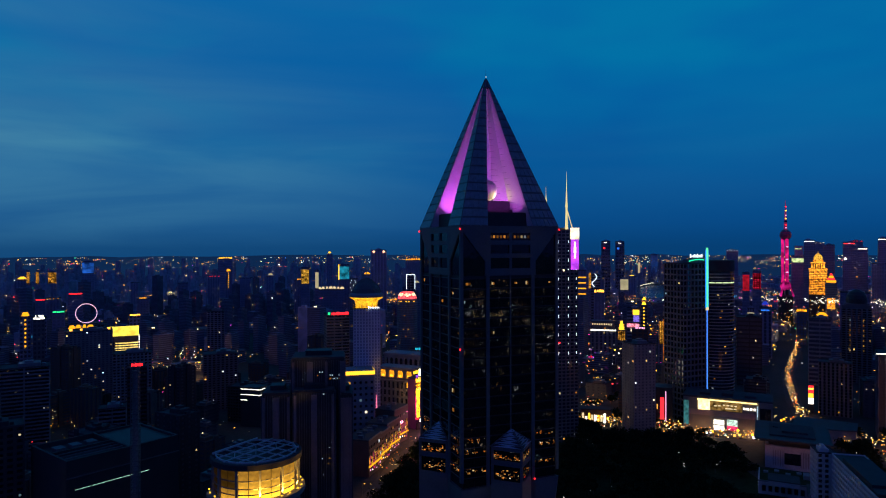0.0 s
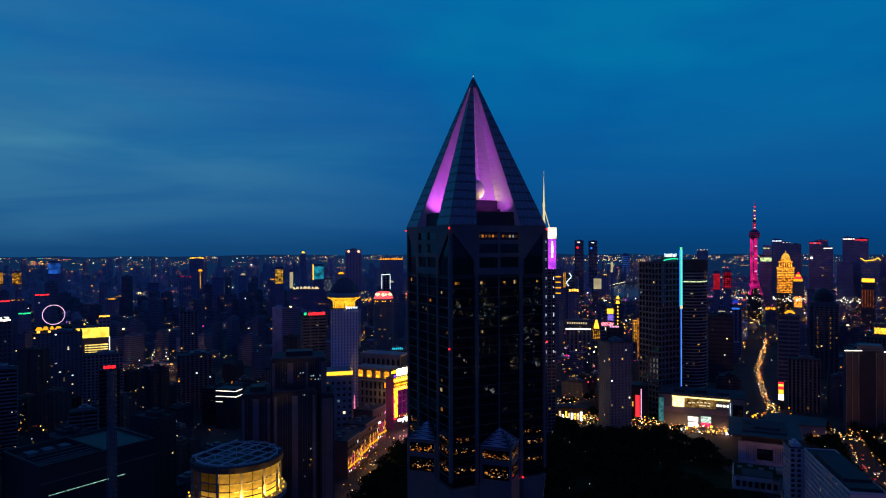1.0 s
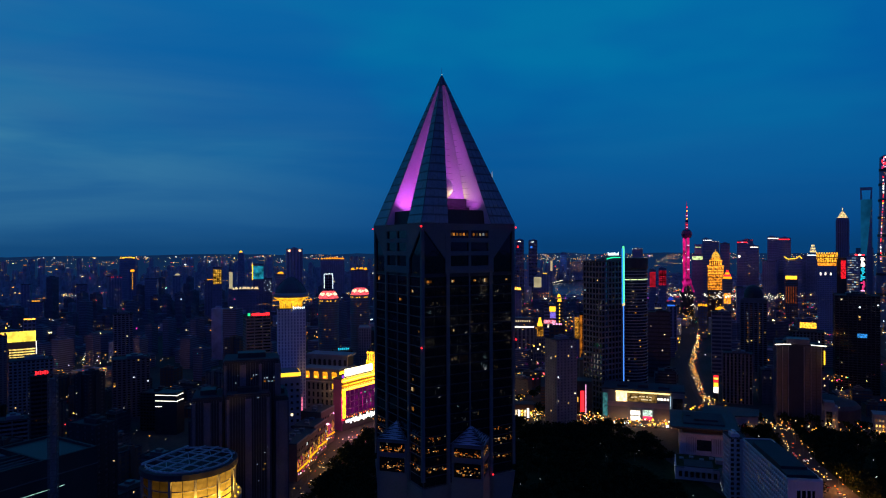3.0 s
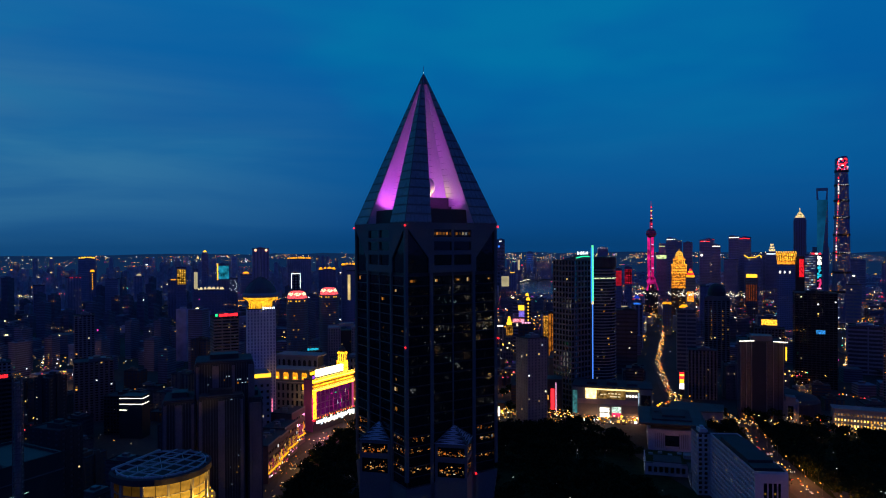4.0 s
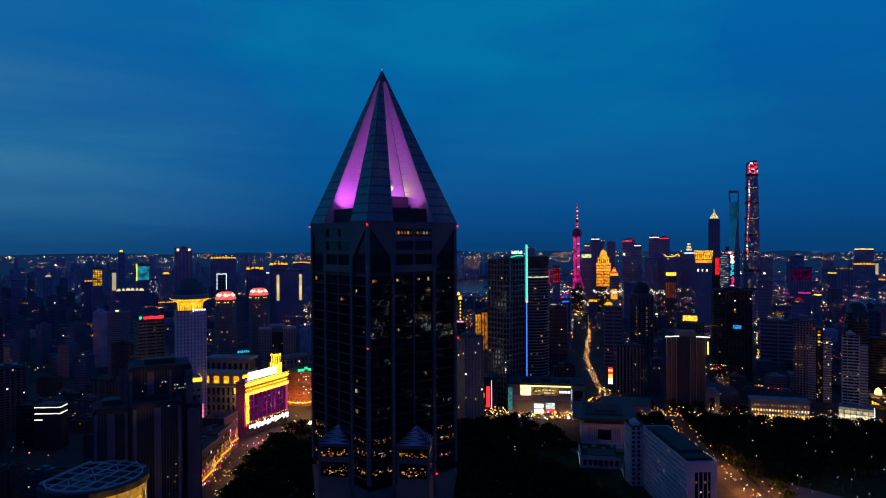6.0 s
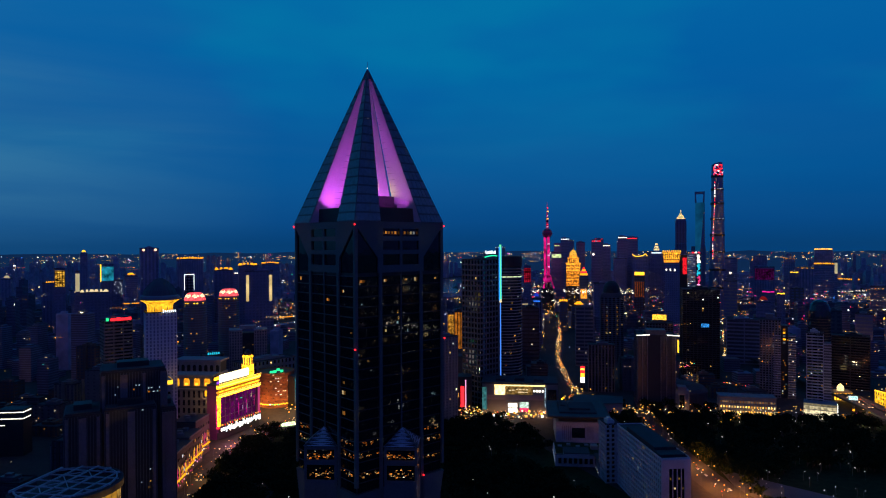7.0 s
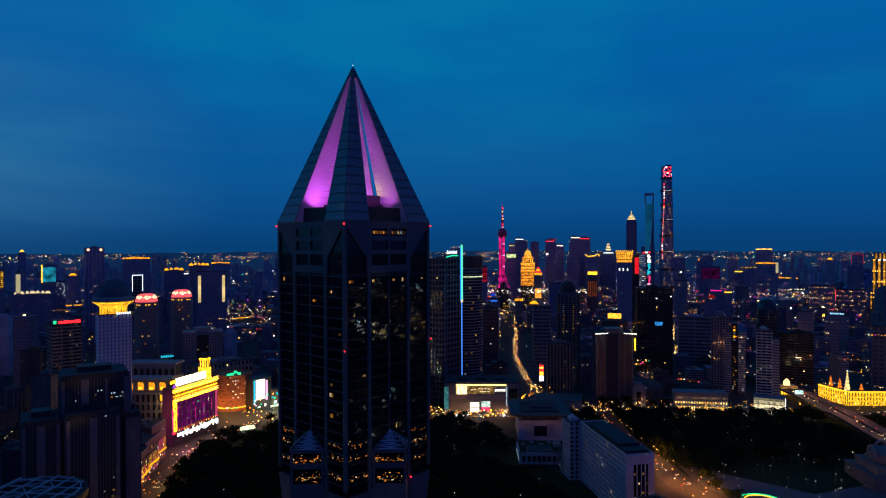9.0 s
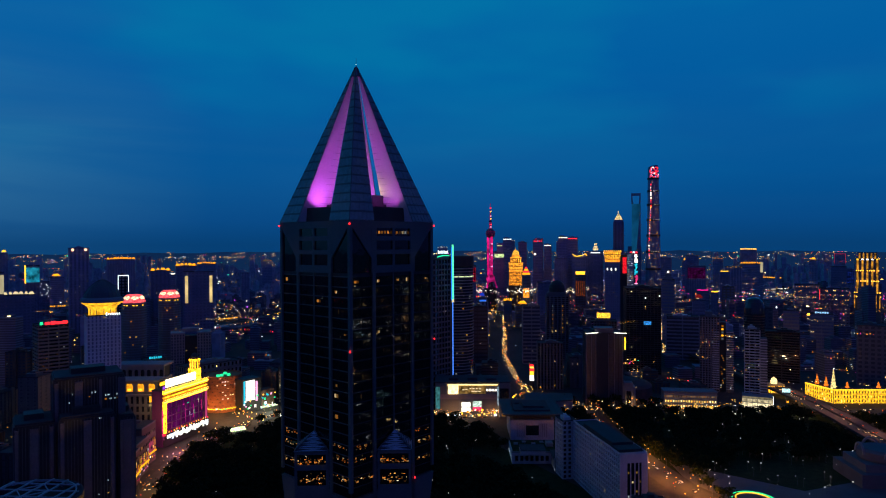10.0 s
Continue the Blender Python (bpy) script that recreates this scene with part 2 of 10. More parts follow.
M_amber = emit("amber_lamp", (1.0, 0.42, 0.05), 3.0)
M_whitel = emit("white_lamp", (1.0, 0.93, 0.8), 2.5)
M_cool = emit("cool_lamp", (0.75, 0.9, 1.0), 2.0)
M_red = emit("red_lamp", (1.0, 0.02, 0.03), 2.2)
M_blue = emit("blue_neon", (0.03, 0.2, 1.0), 1.3)
M_cyan = emit("cyan_neon", (0.02, 0.55, 0.75), 1.1)
M_green = emit("green_neon", (0.03, 1.0, 0.35), 1.2)
M_magenta = emit("magenta_neon", (1.0, 0.02, 0.42), 0.9)
M_violet = emit("violet_neon", (0.45, 0.1, 1.0), 1.0)
M_cream0 = emit("cream_letter", (1.0, 0.8, 0.45), 0.9)
M_pink = emit("pink_neon", (1.0, 0.45, 0.75), 1.3)

# ---- mesh helpers ----


def box(bm, x0, x1, y0, y1, z0, z1):
    v = [bm.verts.new((x, y, z)) for z in (z0, z1) for x, y in ((x0, y0), (x1, y0), (x1, y1), (x0, y1))]
    for f in ((3, 2, 1, 0), (4, 5, 6, 7), (0, 1, 5, 4), (1, 2, 6, 5), (2, 3, 7, 6), (3, 0, 4, 7)):
        bm.faces.new([v[i] for i in f])


def prism(bm, pts, z0, z1, top=None):
    """Upright prism over the outline pts; top: another outline for its upper end."""
    lo = [bm.verts.new((x, y, z0)) for x, y in pts]
    hi = [bm.verts.new((x, y, z1)) for x, y in (top or pts)]
    n = len(pts)
    bm.faces.new(lo[::-1])
    bm.faces.new(hi)
    for i in range(n):
        bm.faces.new((lo[i], lo[(i + 1) % n], hi[(i + 1) % n], hi[i]))


def ring(n, r, a0=0.0, cx=0.0, cy=0.0):
    return [(cx + r * math.cos(a0 + 2 * math.pi * i / n), cy + r * math.sin(a0 + 2 * math.pi * i / n)) for i in range(n)]


def lathe(bm, profile, n=24, cx=0.0, cy=0.0):
    """Turned body from (radius, height) pairs."""
    rows = [[bm.verts.new((cx + r * math.cos(2 * math.pi * i / n), cy + r * math.sin(2 * math.pi * i / n), z)) for i in range(n)] for r, z in profile]
    for a, b in zip(rows, rows[1:]):
        for i in range(n):
            bm.faces.new((a[i], a[(i + 1) % n], b[(i + 1) % n], b[i]))
    bm.faces.new(rows[0][::-1])
    bm.faces.new(rows[-1])


def beam(bm, a, b, t):
    """Square bar from a to b."""
    a, b = Vector(a), Vector(b)
    d = (b - a).normalized()
    s = d.cross(Vector((0, 0, 1)))
    s = (s if s.length > 0.01 else Vector((1, 0, 0))).normalized() * t / 2
    u = d.cross(s).normalized() * t / 2
    v = [bm.verts.new(p + q) for p in (a, b) for q in (-s - u, s - u, s + u, -s + u)]
    for f in ((3, 2, 1, 0), (4, 5, 6, 7), (0, 1, 5, 4), (1, 2, 6, 5), (2, 3, 7, 6), (3, 0, 4, 7)):
        bm.faces.new([v[i] for i in f])


def mesh_of(name, bm, mat):
    bmesh.ops.recalc_face_normals(bm, faces=bm.faces)
    me = bpy.data.meshes.new(name)
    bm.to_mesh(me)
    bm.free()
    me.materials.append(mat)
    return me


def part(name, bm, mat, parent=None, label="", m=None):
    me = bm if isinstance(bm, bpy.types.Mesh) else mesh_of(name, bm, mat)
    ob = new(name, me)
    if parent:
        ob.parent = parent
    if m is not None:
        ob.matrix_basis = m
    return tagged(ob, label)


def thing(name, x, y, z, rot, label, category, group="", kind=""):
    ob = new(name)
    ob.matrix_basis = pose(x, y, z, 0, 0, rot)
    return tagged(ob, label, category, group, kind)


def sized(ob, wide, tall):
    """Set a thing's breadth and height by these shares."""
    ob.matrix_basis = ob.matrix_basis @ Matrix.Diagonal((wide, wide, tall, 1))


def boxed(name, dims, mat, parent, label=""):
    bm = bmesh.new()
    box(bm, *dims)
    return part(name, bm, mat, parent, label)


class Quads:
    """Gathers many small faces for one mesh."""

    def __init__(self):
        self.v, self.f = [], []

    def quad(self, a, b, c, d):
        i = len(self.v)
        self.v += [a, b, c, d]
        self.f.append((i, i + 1, i + 2, i + 3))

    def box(self, cx, cy, w, d, z0, z1, ang=0.0):
        c, s = math.cos(ang), math.sin(ang)
        i = len(self.v)
        for z in (z0, z1):
            for u, v in ((-w / 2, -d / 2), (w / 2, -d / 2), (w / 2, d / 2), (-w / 2, d / 2)):
                self.v.append((cx + u * c - v * s, cy + u * s + v * c, z))
        for f in ((4, 5, 6, 7), (0, 1, 5, 4), (1, 2, 6, 5), (2, 3, 7, 6), (3, 0, 4, 7)):
            self.f.append(tuple(i + k for k in f))

    def mesh(self, name, mat):
        me = bpy.data.meshes.new(name)
        me.from_pydata(self.v, [], self.f)
        me.materials.append(mat)
        return me


PANE = {}


def pane_mesh(w, h, mat):
    """A thin lit window of that size, facing -y, shared by all alike ones."""
    key = (round(w, 2), round(h, 2), mat.name)
    if key not in PANE:
        bm = bmesh.new()
        box(bm, -w / 2, w / 2, -0.06, 0.0, -h / 2, h / 2)
        PANE[key] = mesh_of("lit_window", bm, mat)
    return PANE[key]


FACES = ((0, -1, 0), (1, 0, 90), (0, 1, 180), (-1, 0, 270))


def faces_view(x, y, rot, k):
    """Does this side of a building look towards the camera's line?"""
    nx, ny, _ = FACES[k]
    a = radians(rot)
    wx, wy = nx * math.cos(a) - ny * math.sin(a), nx * math.sin(a) + ny * math.cos(a)
    return wx * (-30 - x) + wy * (10 - y) > 0


def shell(w, d, z0, h, nx, ny, nz, pier, span, relief, edge, mat):
    """One wall round a building, with an opening and its reveals for every window."""
    vs, fs, index = [], [], {}

    def at(x, y, z):
        key = (round(x, 3), round(y, 3), round(z, 3))
        if key not in index:
            index[key] = len(vs)
            vs.append(key)
        return index[key]
    fh = h / nz
    zl = [z0]
    for j in range(nz):
        zl += [z0 + (j + span * 0.8) * fh, z0 + (j + 1 - span * 0.2) * fh]
    zl.append(z0 + h)
    for k, n, length, off in ((0, nx, w, d), (1, ny, d, w), (2, nx, w, d), (3, ny, d, w)):
        c, s = math.cos(radians(FACES[k][2])), math.sin(radians(FACES[k][2]))
        cell = length / n
        e = (edge or 0) / 2
        ul = [-length / 2]
        for i in range(n):
            l0, l1 = -length / 2 + (i + pier / 2) * cell, -length / 2 + (i + 1 - pier / 2) * cell
            ul += [max(l0, -length / 2 + e), min(l1, length / 2 - e)]
        ul.append(length / 2)

        def on(u, o, z):
            return at(u * c + o * s, u * s - o * c, z)
        o0, o1 = off / 2, off / 2 - relief
        for a in range(len(ul) - 1):
            for b in range(len(zl) - 1):
                u0, u1, b0, b1 = ul[a], ul[a + 1], zl[b], zl[b + 1]
                if a % 2 and b % 2:
                    p = [(u0, b0), (u1, b0), (u1, b1), (u0, b1)]
                    for m in range(4):
                        (pu, pz), (qu, qz) = p[m], p[(m + 1) % 4]
                        fs.append((on(pu, o0, pz), on(qu, o0, qz), on(qu, o1, qz), on(pu, o1, pz)))
                else:
                    fs.append((on(u0, o0, b0), on(u1, o0, b0), on(u1, o0, b1), on(u0, o0, b1)))
    fs.append((at(-w / 2, -d / 2, z0 + h), at(w / 2, -d / 2, z0 + h), at(w / 2, d / 2, z0 + h), at(-w / 2, d / 2, z0 + h)))
    me = bpy.data.meshes.new("wall")
    me.from_pydata(vs, [], fs)
    me.materials.append(mat)
    return me


def tower(name, label, x, y, w, d, h, rot, wall, nx, ny, nz, pier=0.4, span=0.4, lit=0.05, glass=None, z0=0.0, relief=0.5, group="",
          litmat=None, roof=True, category="building", edge=None, parent=None, joined=False, lit_rows=None, litsize=2.0, extra=""):
    """A building of glazing behind piers and floor bands, with a parapet and a plant room. Its lit rooms are set in the openings."""
    rng = random.Random(int(abs(x * 13 + y * 7 + h * 3)))
    b = parent or thing(name, x, y, 0, rot, label, category, group)
    glass = glass or M_glass
    boxed("glazing", (-w / 2 + relief, w / 2 - relief, -d / 2 + relief, d / 2 - relief, z0, z0 + h - 0.2), glass, b)
    fh = h / nz
    part("wall", shell(w, d, z0, h, nx, ny, nz, pier, span, relief, edge, wall), wall, b)
    if roof:
        bm = bmesh.new()
        zt = z0 + h
        box(bm, -w / 2 + 0.4, w / 2 - 0.4, -d / 2 + 0.4, d / 2 - 0.4, zt, zt + 0.06)
        for s in (-1, 1):
            box(bm, -w / 2, w / 2, s * (d / 2 - 0.2) - 0.2, s * (d / 2 - 0.2) + 0.2, zt, zt + 1.1)
            box(bm, s * (w / 2 - 0.2) - 0.2, s * (w / 2 - 0.2) + 0.2, -d / 2 + 0.4, d / 2 - 0.4, zt, zt + 1.1)
        part("roof", bm, M_roof, b)
        bm = bmesh.new()
        ox, oy = rng.uniform(-0.12, 0.12) * w, rng.uniform(-0.12, 0.12) * d
        box(bm, ox - w * 0.22, ox + w * 0.22, oy - d * 0.24, oy + d * 0.24, zt, zt + 3.4)
        box(bm, ox + w * 0.25, ox + w * 0.33, oy - d * 0.1, oy + d * 0.1, zt, zt + 1.8)
        box(bm, ox - w * 0.1, ox + w * 0.08, oy - d * 0.12, oy + d * 0.12, zt + 3.4, zt + 5.4)
        part("plant_room", bm, wall, b)
    if extra == "core":
        for k in range(4):
            if faces_view(x, y, rot, k):
                o = (d if k % 2 == 0 else w) / 2
                boxed("stair_core", (-2.4, 2.4, -o - 1.6, -o + 0.1, z0, z0 + h + 4.5), wall, b).matrix_basis = pose(0, 0, 0, 0, 0, FACES[k][2])
    if extra == "balcony":
        for k in range(4):
            if faces_view(x, y, rot, k):
                o, length = ((d, w) if k % 2 == 0 else (w, d))
                for j in range(1, nz):
                    key = ("bal", round(length, 1), round(o, 1))
                    if key not in PANE:
                        bm = bmesh.new()
                        box(bm, -length * 0.36, length * 0.36, -o / 2 - 1.3, -o / 2 + 0.1, 0, 0.9)
                        PANE[key] = mesh_of("balcony", bm, wall)
                    part("balcony", PANE[key], None, b, m=pose(0, 0, z0 + j * fh - 0.1, 0, 0, FACES[k][2]))
    q = Quads()
    for k, n, length, off in ((0, nx, w, d), (1, ny, d, w), (2, nx, w, d), (3, ny, d, w)):
        if not faces_view(x, y, rot, k):
            continue
        if pier < 0.15:
            n = max(n, int(length / 3.5))
        cell = length / n
        a = radians(FACES[k][2])
        for j in range(nz):
            for i in range(n):
                p = lit * (5 if lit_rows and j in lit_rows else 1)
                if rng.random() > p:
                    continue
                u = -length / 2 + (i + 0.5) * cell
                z = z0 + j * fh + fh * (0.5 + span * 0.3)
                o = off / 2 - relief
                ww, hh = min(cell * (1 - pier) * 0.9, litsize), min(fh * (1 - span) * 0.9, litsize)
                if joined:
                    c, s = math.cos(a), math.sin(a)
                    f = lambda uu, zz: (uu * c + o * s, uu * s - o * c, zz)
                    q.quad(f(u - ww / 2, z - hh / 2), f(u + ww / 2, z - hh / 2), f(u + ww / 2, z + hh / 2), f(u - ww / 2, z + hh / 2))
                else:
                    me = pane_mesh(ww, hh, litmat or M_lit)
                    part("lit_window", me, None, b, m=pose(u * math.cos(a) + o * math.sin(a), u * math.sin(a) - o * math.cos(a), z, 0, 0, FACES[k][2]))
    if joined and q.f:
        tagged(part("lit_windows", q.mesh("lit_windows", M_lit_fill), None, b), kind="stuff")
    return b


# ---- ground, roads and river ----
bm = bmesh.new()
bmesh.ops.create_grid(bm, x_segments=40, y_segments=40, size=5600)
tagged(part("ground", bm, M_ground), "dark city ground between streets and blocks", "ground", kind="structure")


def strip(name, pts, width, z, mat, label, cat="road", kerb=0.0):
    """A flat band of ground along a line of points, with an optional kerb step."""
    bm = bmesh.new()
    rows = []
    for i, p in enumerate(pts):
        a, b = Vector(pts[max(i - 1, 0)]), Vector(pts[min(i + 1, len(pts) - 1)])
        d = (b - a).normalized()
        s = Vector((-d.y, d.x)) * width / 2
        rows.append([bm.verts.new((p[0] + s.x * k, p[1] + s.y * k, z)) for k in (1, -1)])
    for r, t in zip(rows, rows[1:]):
        bm.faces.new((r[0], r[1], t[1], t[0]))
    me = mesh_of(name, bm, mat)
    ob = new(name, me)
    return tagged(ob, label, cat, kind="structure")


ROAD_N = [(-90, 480), (-62, 573), (-40, 690), (-10, 762), (30, 815), (98, 868), (180, 900), (300, 960)]
ROAD_E = [(420, 760), (450, 822), (490, 925), (540, 1030), (588, 1130), (645, 1225), (700, 1320), (762, 1425), (835, 1555), (912, 1690), (1000, 1840)]
ROAD_C = [(120, 845), (152, 822), (250, 785), (336, 752), (410, 735), (470, 715), (530, 695), (640, 640), (760, 570), (860, 540)]
ROAD_S = [(350, 380), (374, 438), (398, 527), (425, 610), (470, 715)]
ROAD_R = [(840, 970), (895, 1022), (1119, 1272), (1358, 1503), (1500, 1650)]
ROAD_B = [(530, 700), (545, 742), (632, 816), (720, 900)]
for pts, wd, zz in ((ROAD_N, 20, 0.05), (ROAD_E, 20, 0.058), (ROAD_C, 26, 0.066), (ROAD_S, 30, 0.074), (ROAD_B, 16, 0.082), (ROAD_R, 18, 0.06)):
    strip("road", pts, wd, zz, M_asphalt, "dark asphalt city street lit by street lamps")
RIVER = [(3400, 1800), (2900, 1900), (2400, 2010), (2050, 2180), (1720, 2420), (1480, 2640), (1200, 2760), (990, 2880), (990, 3150), (1260, 3650), (1700, 4100)]
strip("water", RIVER, 250, 0.05, M_water, "wide dark river reflecting the dusk sky", "river")
CREEK = [(60, 1700), (140, 1840), (200, 1900), (330, 2000), (480, 2300)]
strip("water", CREEK, 55, 0.09, M_water, "narrow dark creek between lit banks", "creek")


def near_line(x, y, pts, d):
    p = Vector((x, y))
    for a, b in zip(pts, pts[1:]):
        a, b = Vector(a), Vector(b)
        t = max(0, min(1, (p - a).dot(b - a) / (b - a).length_squared))
        if (p - a.lerp(b, t)).length < d:
            return True
    return False



# ---- the pyramid-topped tower ----
TX, TY, TROT = 17.0, 260.0, 22.6
HALF, SLOT, INNER, ZB, ZT = 20.15, 9.3, 7.6, 224.8, 283.5
M_panel = glass_wall("crown_glass_panel", (0.19, 0.24, 0.26), 0.42, 0.5, 0.03)
M_panel.node_tree.nodes["Principled BSDF"].inputs["Metallic"].default_value = 0.35
M_pier = surface("tower_stone_pier", (0.105, 0.115, 0.12), 0.6, vary=0.2)
M_tglass = glass_wall("tower_mirror_glass", (0.006, 0.007, 0.009), 0.02, 0.42, 0.10)
# pale blue base holds the sky reflected in the pyramid panels
M_pyr = surface("pyramid_panel", (0.42, 0.52, 0.6), 0.3, 0.3, 0.2)
M_clad = surface("white_crown_cladding", (0.62, 0.6, 0.62), 0.6, vary=0.12, scale=0.5)
M_tlit = window_light("tower_rooms", [(0.0, (1.0, 0.34, 0.05)), (0.4, (1.0, 0.48, 0.12)), (0.75, (1.0, 0.72, 0.36)), (0.93, (0.85, 0.95, 1.0))], 0.03, 0.6)
hero = thing("skyscraper", TX, TY, 0, TROT, "dark glass skyscraper with a split pyramid crown lit purple", "skyscraper")


def crown_face(k):
    """A function from (across, height share) on one slope of the crown to a place; k turns it a quarter each."""
    c, s = math.cos(k * math.pi / 2), math.sin(k * math.pi / 2)

    def place(u, t, out=0.0):
        r = HALF * (1 - t) + out
        x, y = u * (1 - t), -r
        return Vector((x * c - y * s, x * s + y * c, ZB + (ZT - ZB) * t + out * 0.34))
    return place


# body of the crown: four corner wedges with white inner cheeks
for sx, sy in ((-1, -1), (1, -1), (1, 1), (-1, 1)):
    bm = bmesh.new()
    top = 0.985
    pts = [(INNER, INNER), (HALF - 0.25, SLOT), (HALF - 0.25, HALF - 0.25), (SLOT, HALF - 0.25)]
    lo = [(sx * x, sy * y) for x, y in pts]
    hi = [(x * (1 - top), y * (1 - top)) for x, y in lo]
    prism(bm, lo, ZB, ZB + (ZT - ZB) * top, hi)
    part("crown_wedge", bm, M_clad, hero, "white-clad corner wedge of the crown")
    # cladding joints on the inner cheeks
    bm = bmesh.new()
    for j in range(1, 24):
        t = j / 25
        k, z = 1 - t, ZB + (ZT - ZB) * t
        ps = [(INNER - 0.05, INNER - 0.05), (HALF - 0.8, SLOT - 0.03), (HALF - 0.8, HALF - 0.8), (SLOT - 0.03, HALF - 0.8)]
        prism(bm, [(sx * x * k, sy * y * k) for x, y in ps], z, z + 0.1)
    tagged(part("cladding_joint", bm, M_conc, hero), kind="stuff")
# closed glass tip above the slots
bm = bmesh.new()
w = HALF * 0.07 + 0.12
prism(bm, [(-w, -w), (w, -w), (w, w), (-w, w)], ZB + (ZT - ZB) * 0.93, ZB + (ZT - ZB) * 0.996, [(-0.1, -0.1), (0.1, -0.1), (0.1, 0.1), (-0.1, 0.1)])
part("crown_tip", bm, M_metal_d, hero, "dark closed tip of the crown")
# glazed slopes of the wedges in rows of panels
ROWS_C = 18
for k in range(4):
    place = crown_face(k)
    near = k in (0, 3)
    back, joined = bmesh.new(), Quads()
    for side in (-1, 1):
        vs = [back.verts.new(place(side * u, t, 0.04)) for u, t in ((SLOT, 0), (HALF, 0), (HALF, 0.988), (SLOT, 0.988))]
        back.faces.new(vs if side > 0 else vs[::-1])
        for j in range(ROWS_C):
            t0, t1 = j / ROWS_C * 0.985 + 0.003, (j + 1) / ROWS_C * 0.985 - 0.008
            width = (HALF - SLOT) * (1 - (t0 + t1) / 2)
            n = max(1, round(width / 1.9))
            for i in range(n):
                a, b = (i + 0.03) / n, (i + 0.97) / n
                ua, ub = SLOT + (HALF - SLOT) * a, SLOT + (HALF - SLOT) * b
                tilt = random.uniform(0.0, 0.05)
                c = [place(side * ua, t0, 0.16 + tilt), place(side * ub, t0, 0.16), place(side * ub, t1, 0.14), place(side * ua, t1, 0.14 + tilt)]
                low = [place(side * ua, t0, 0.05), place(side * ub, t0, 0.05), place(side * ub, t1, 0.05), place(side * ua, t1, 0.05)]
                if near:
                    bm = bmesh.new()
                    v = [bm.verts.new(p) for p in low + c]
                    for f in ((4, 5, 6, 7), (0, 1, 5, 4), (1, 2, 6, 5), (2, 3, 7, 6), (3, 0, 4, 7)):
                        bm.faces.new([v[i2] for i2 in f])
                    part("glass_panel", bm, M_panel, hero)
                else:
                    joined.quad(*c)
    part("panel_frame", back, M_metal_d, hero, "dark frame behind the crown panels")
    if joined.f:
        tagged(part("glass_panels", joined.mesh("glass_panels", M_panel), None, hero), kind="stuff")
# arris caps, tip and lightning rod
bm = bmesh.new()
for sx, sy in ((-1, -1), (1, -1), (1, 1), (-1, 1)):
    beam(bm, (sx * HALF, sy * HALF, ZB), (sx * 0.2, sy * 0.2, ZT - 0.4), 0.35)
part("arris_cap", bm, M_metal_d, hero)
bm = bmesh.new()
lathe(bm, [(0.7, ZT - 2.2), (0.35, ZT - 0.4), (0.12, ZT), (0.06, ZT + 3.0)], 8)
part("lightning_rod", bm, M_metal, hero)
bm = bmesh.new()
bmesh.ops.create_icosphere(bm, subdivisions=2, radius=0.14, matrix=Matrix.Translation((0, 0, ZT + 0.5)))
part("tip_lamp", bm, M_whitel, hero)
# roof deck, plant room and ball between the wedges
bm = bmesh.new()
box(bm, -HALF + 0.3, HALF - 0.3, -HALF + 0.3, HALF - 0.3, ZB - 0.6, ZB + 0.1)
part("roof_deck", bm, M_roof, hero)
bm = bmesh.new()
box(bm, -8.6, 8.6, -8.6, 8.6, ZB + 0.1, 231.5)
box(bm, -6.0, 6.0, -8.2, 6.5, 231.5, 234.8)
box(bm, -3.0, 1.5, -9.4, -8.6, ZB + 0.1, 229.0)
part("crown_plant_room", bm, M_dark, hero)
for k in range(4):
    bm = bmesh.new()
    c, s = round(math.cos(k * math.pi / 2)), round(math.sin(k * math.pi / 2))
    q = [(-SLOT + 0.2, -HALF + 3.6), (SLOT - 0.2, -HALF + 3.6), (SLOT - 0.2, -HALF + 4.2), (-SLOT + 0.2, -HALF + 4.2)]
    prism(bm, [(x * c - y * s, x * s + y * c) for x, y in q], ZB, ZB + 5.2)
    part("slot_parapet", bm, M_dark, hero, "dark plant screen across the foot of a slot")
bm = bmesh.new()
bmesh.ops.create_uvsphere(bm, u_segments=32, v_segments=18, radius=4.3, matrix=Matrix.Translation((0, 0, 239.4)))
for f in bm.faces:
    f.smooth = True
part("ball", bm, M_white, hero, "pale ball lit warm inside the crown")
# purple floodlights on the deck of each slot
A = radians(TROT)


def on_tower(x, y, z):
    return Vector((TX + x * math.cos(A) - y * math.sin(A), TY + x * math.sin(A) + y * math.cos(A), z))


def flood(x, y, z, tx, ty, tz, watts, color, size=1.2, spread=110):
    la = bpy.data.lights.new("floodlight", "AREA")
    la.energy, la.color, la.size, la.spread = watts, color, size, radians(spread)
    ob = new("floodlight", la)
    ob.matrix_basis = look(on_tower(x, y, z), on_tower(tx, ty, tz))
    return tagged(ob, "purple floodlight on the roof deck of the crown", "floodlight")


PURPLE = (0.60, 0.085, 0.80)
for k in range(4):
    c, s = round(math.cos(k * math.pi / 2)), round(math.sin(k * math.pi / 2))
    for u in (-3.5, 3.5):
        x, y = u * c + 14.5 * s, u * s - 14.5 * c
        tx, ty = u * 1.2 * c + 1.0 * s, u * 1.2 * s - 1.0 * c
        flood(x, y, 229.5, tx, ty, 262, (480, 1150, 1400, 1450)[k], PURPLE, 3.2, 130)
lp = bpy.data.lights.new("ball_lamp", "POINT")
lp.energy, lp.color, lp.shadow_soft_size = 800, (1.0, 0.72, 0.36), 0.12
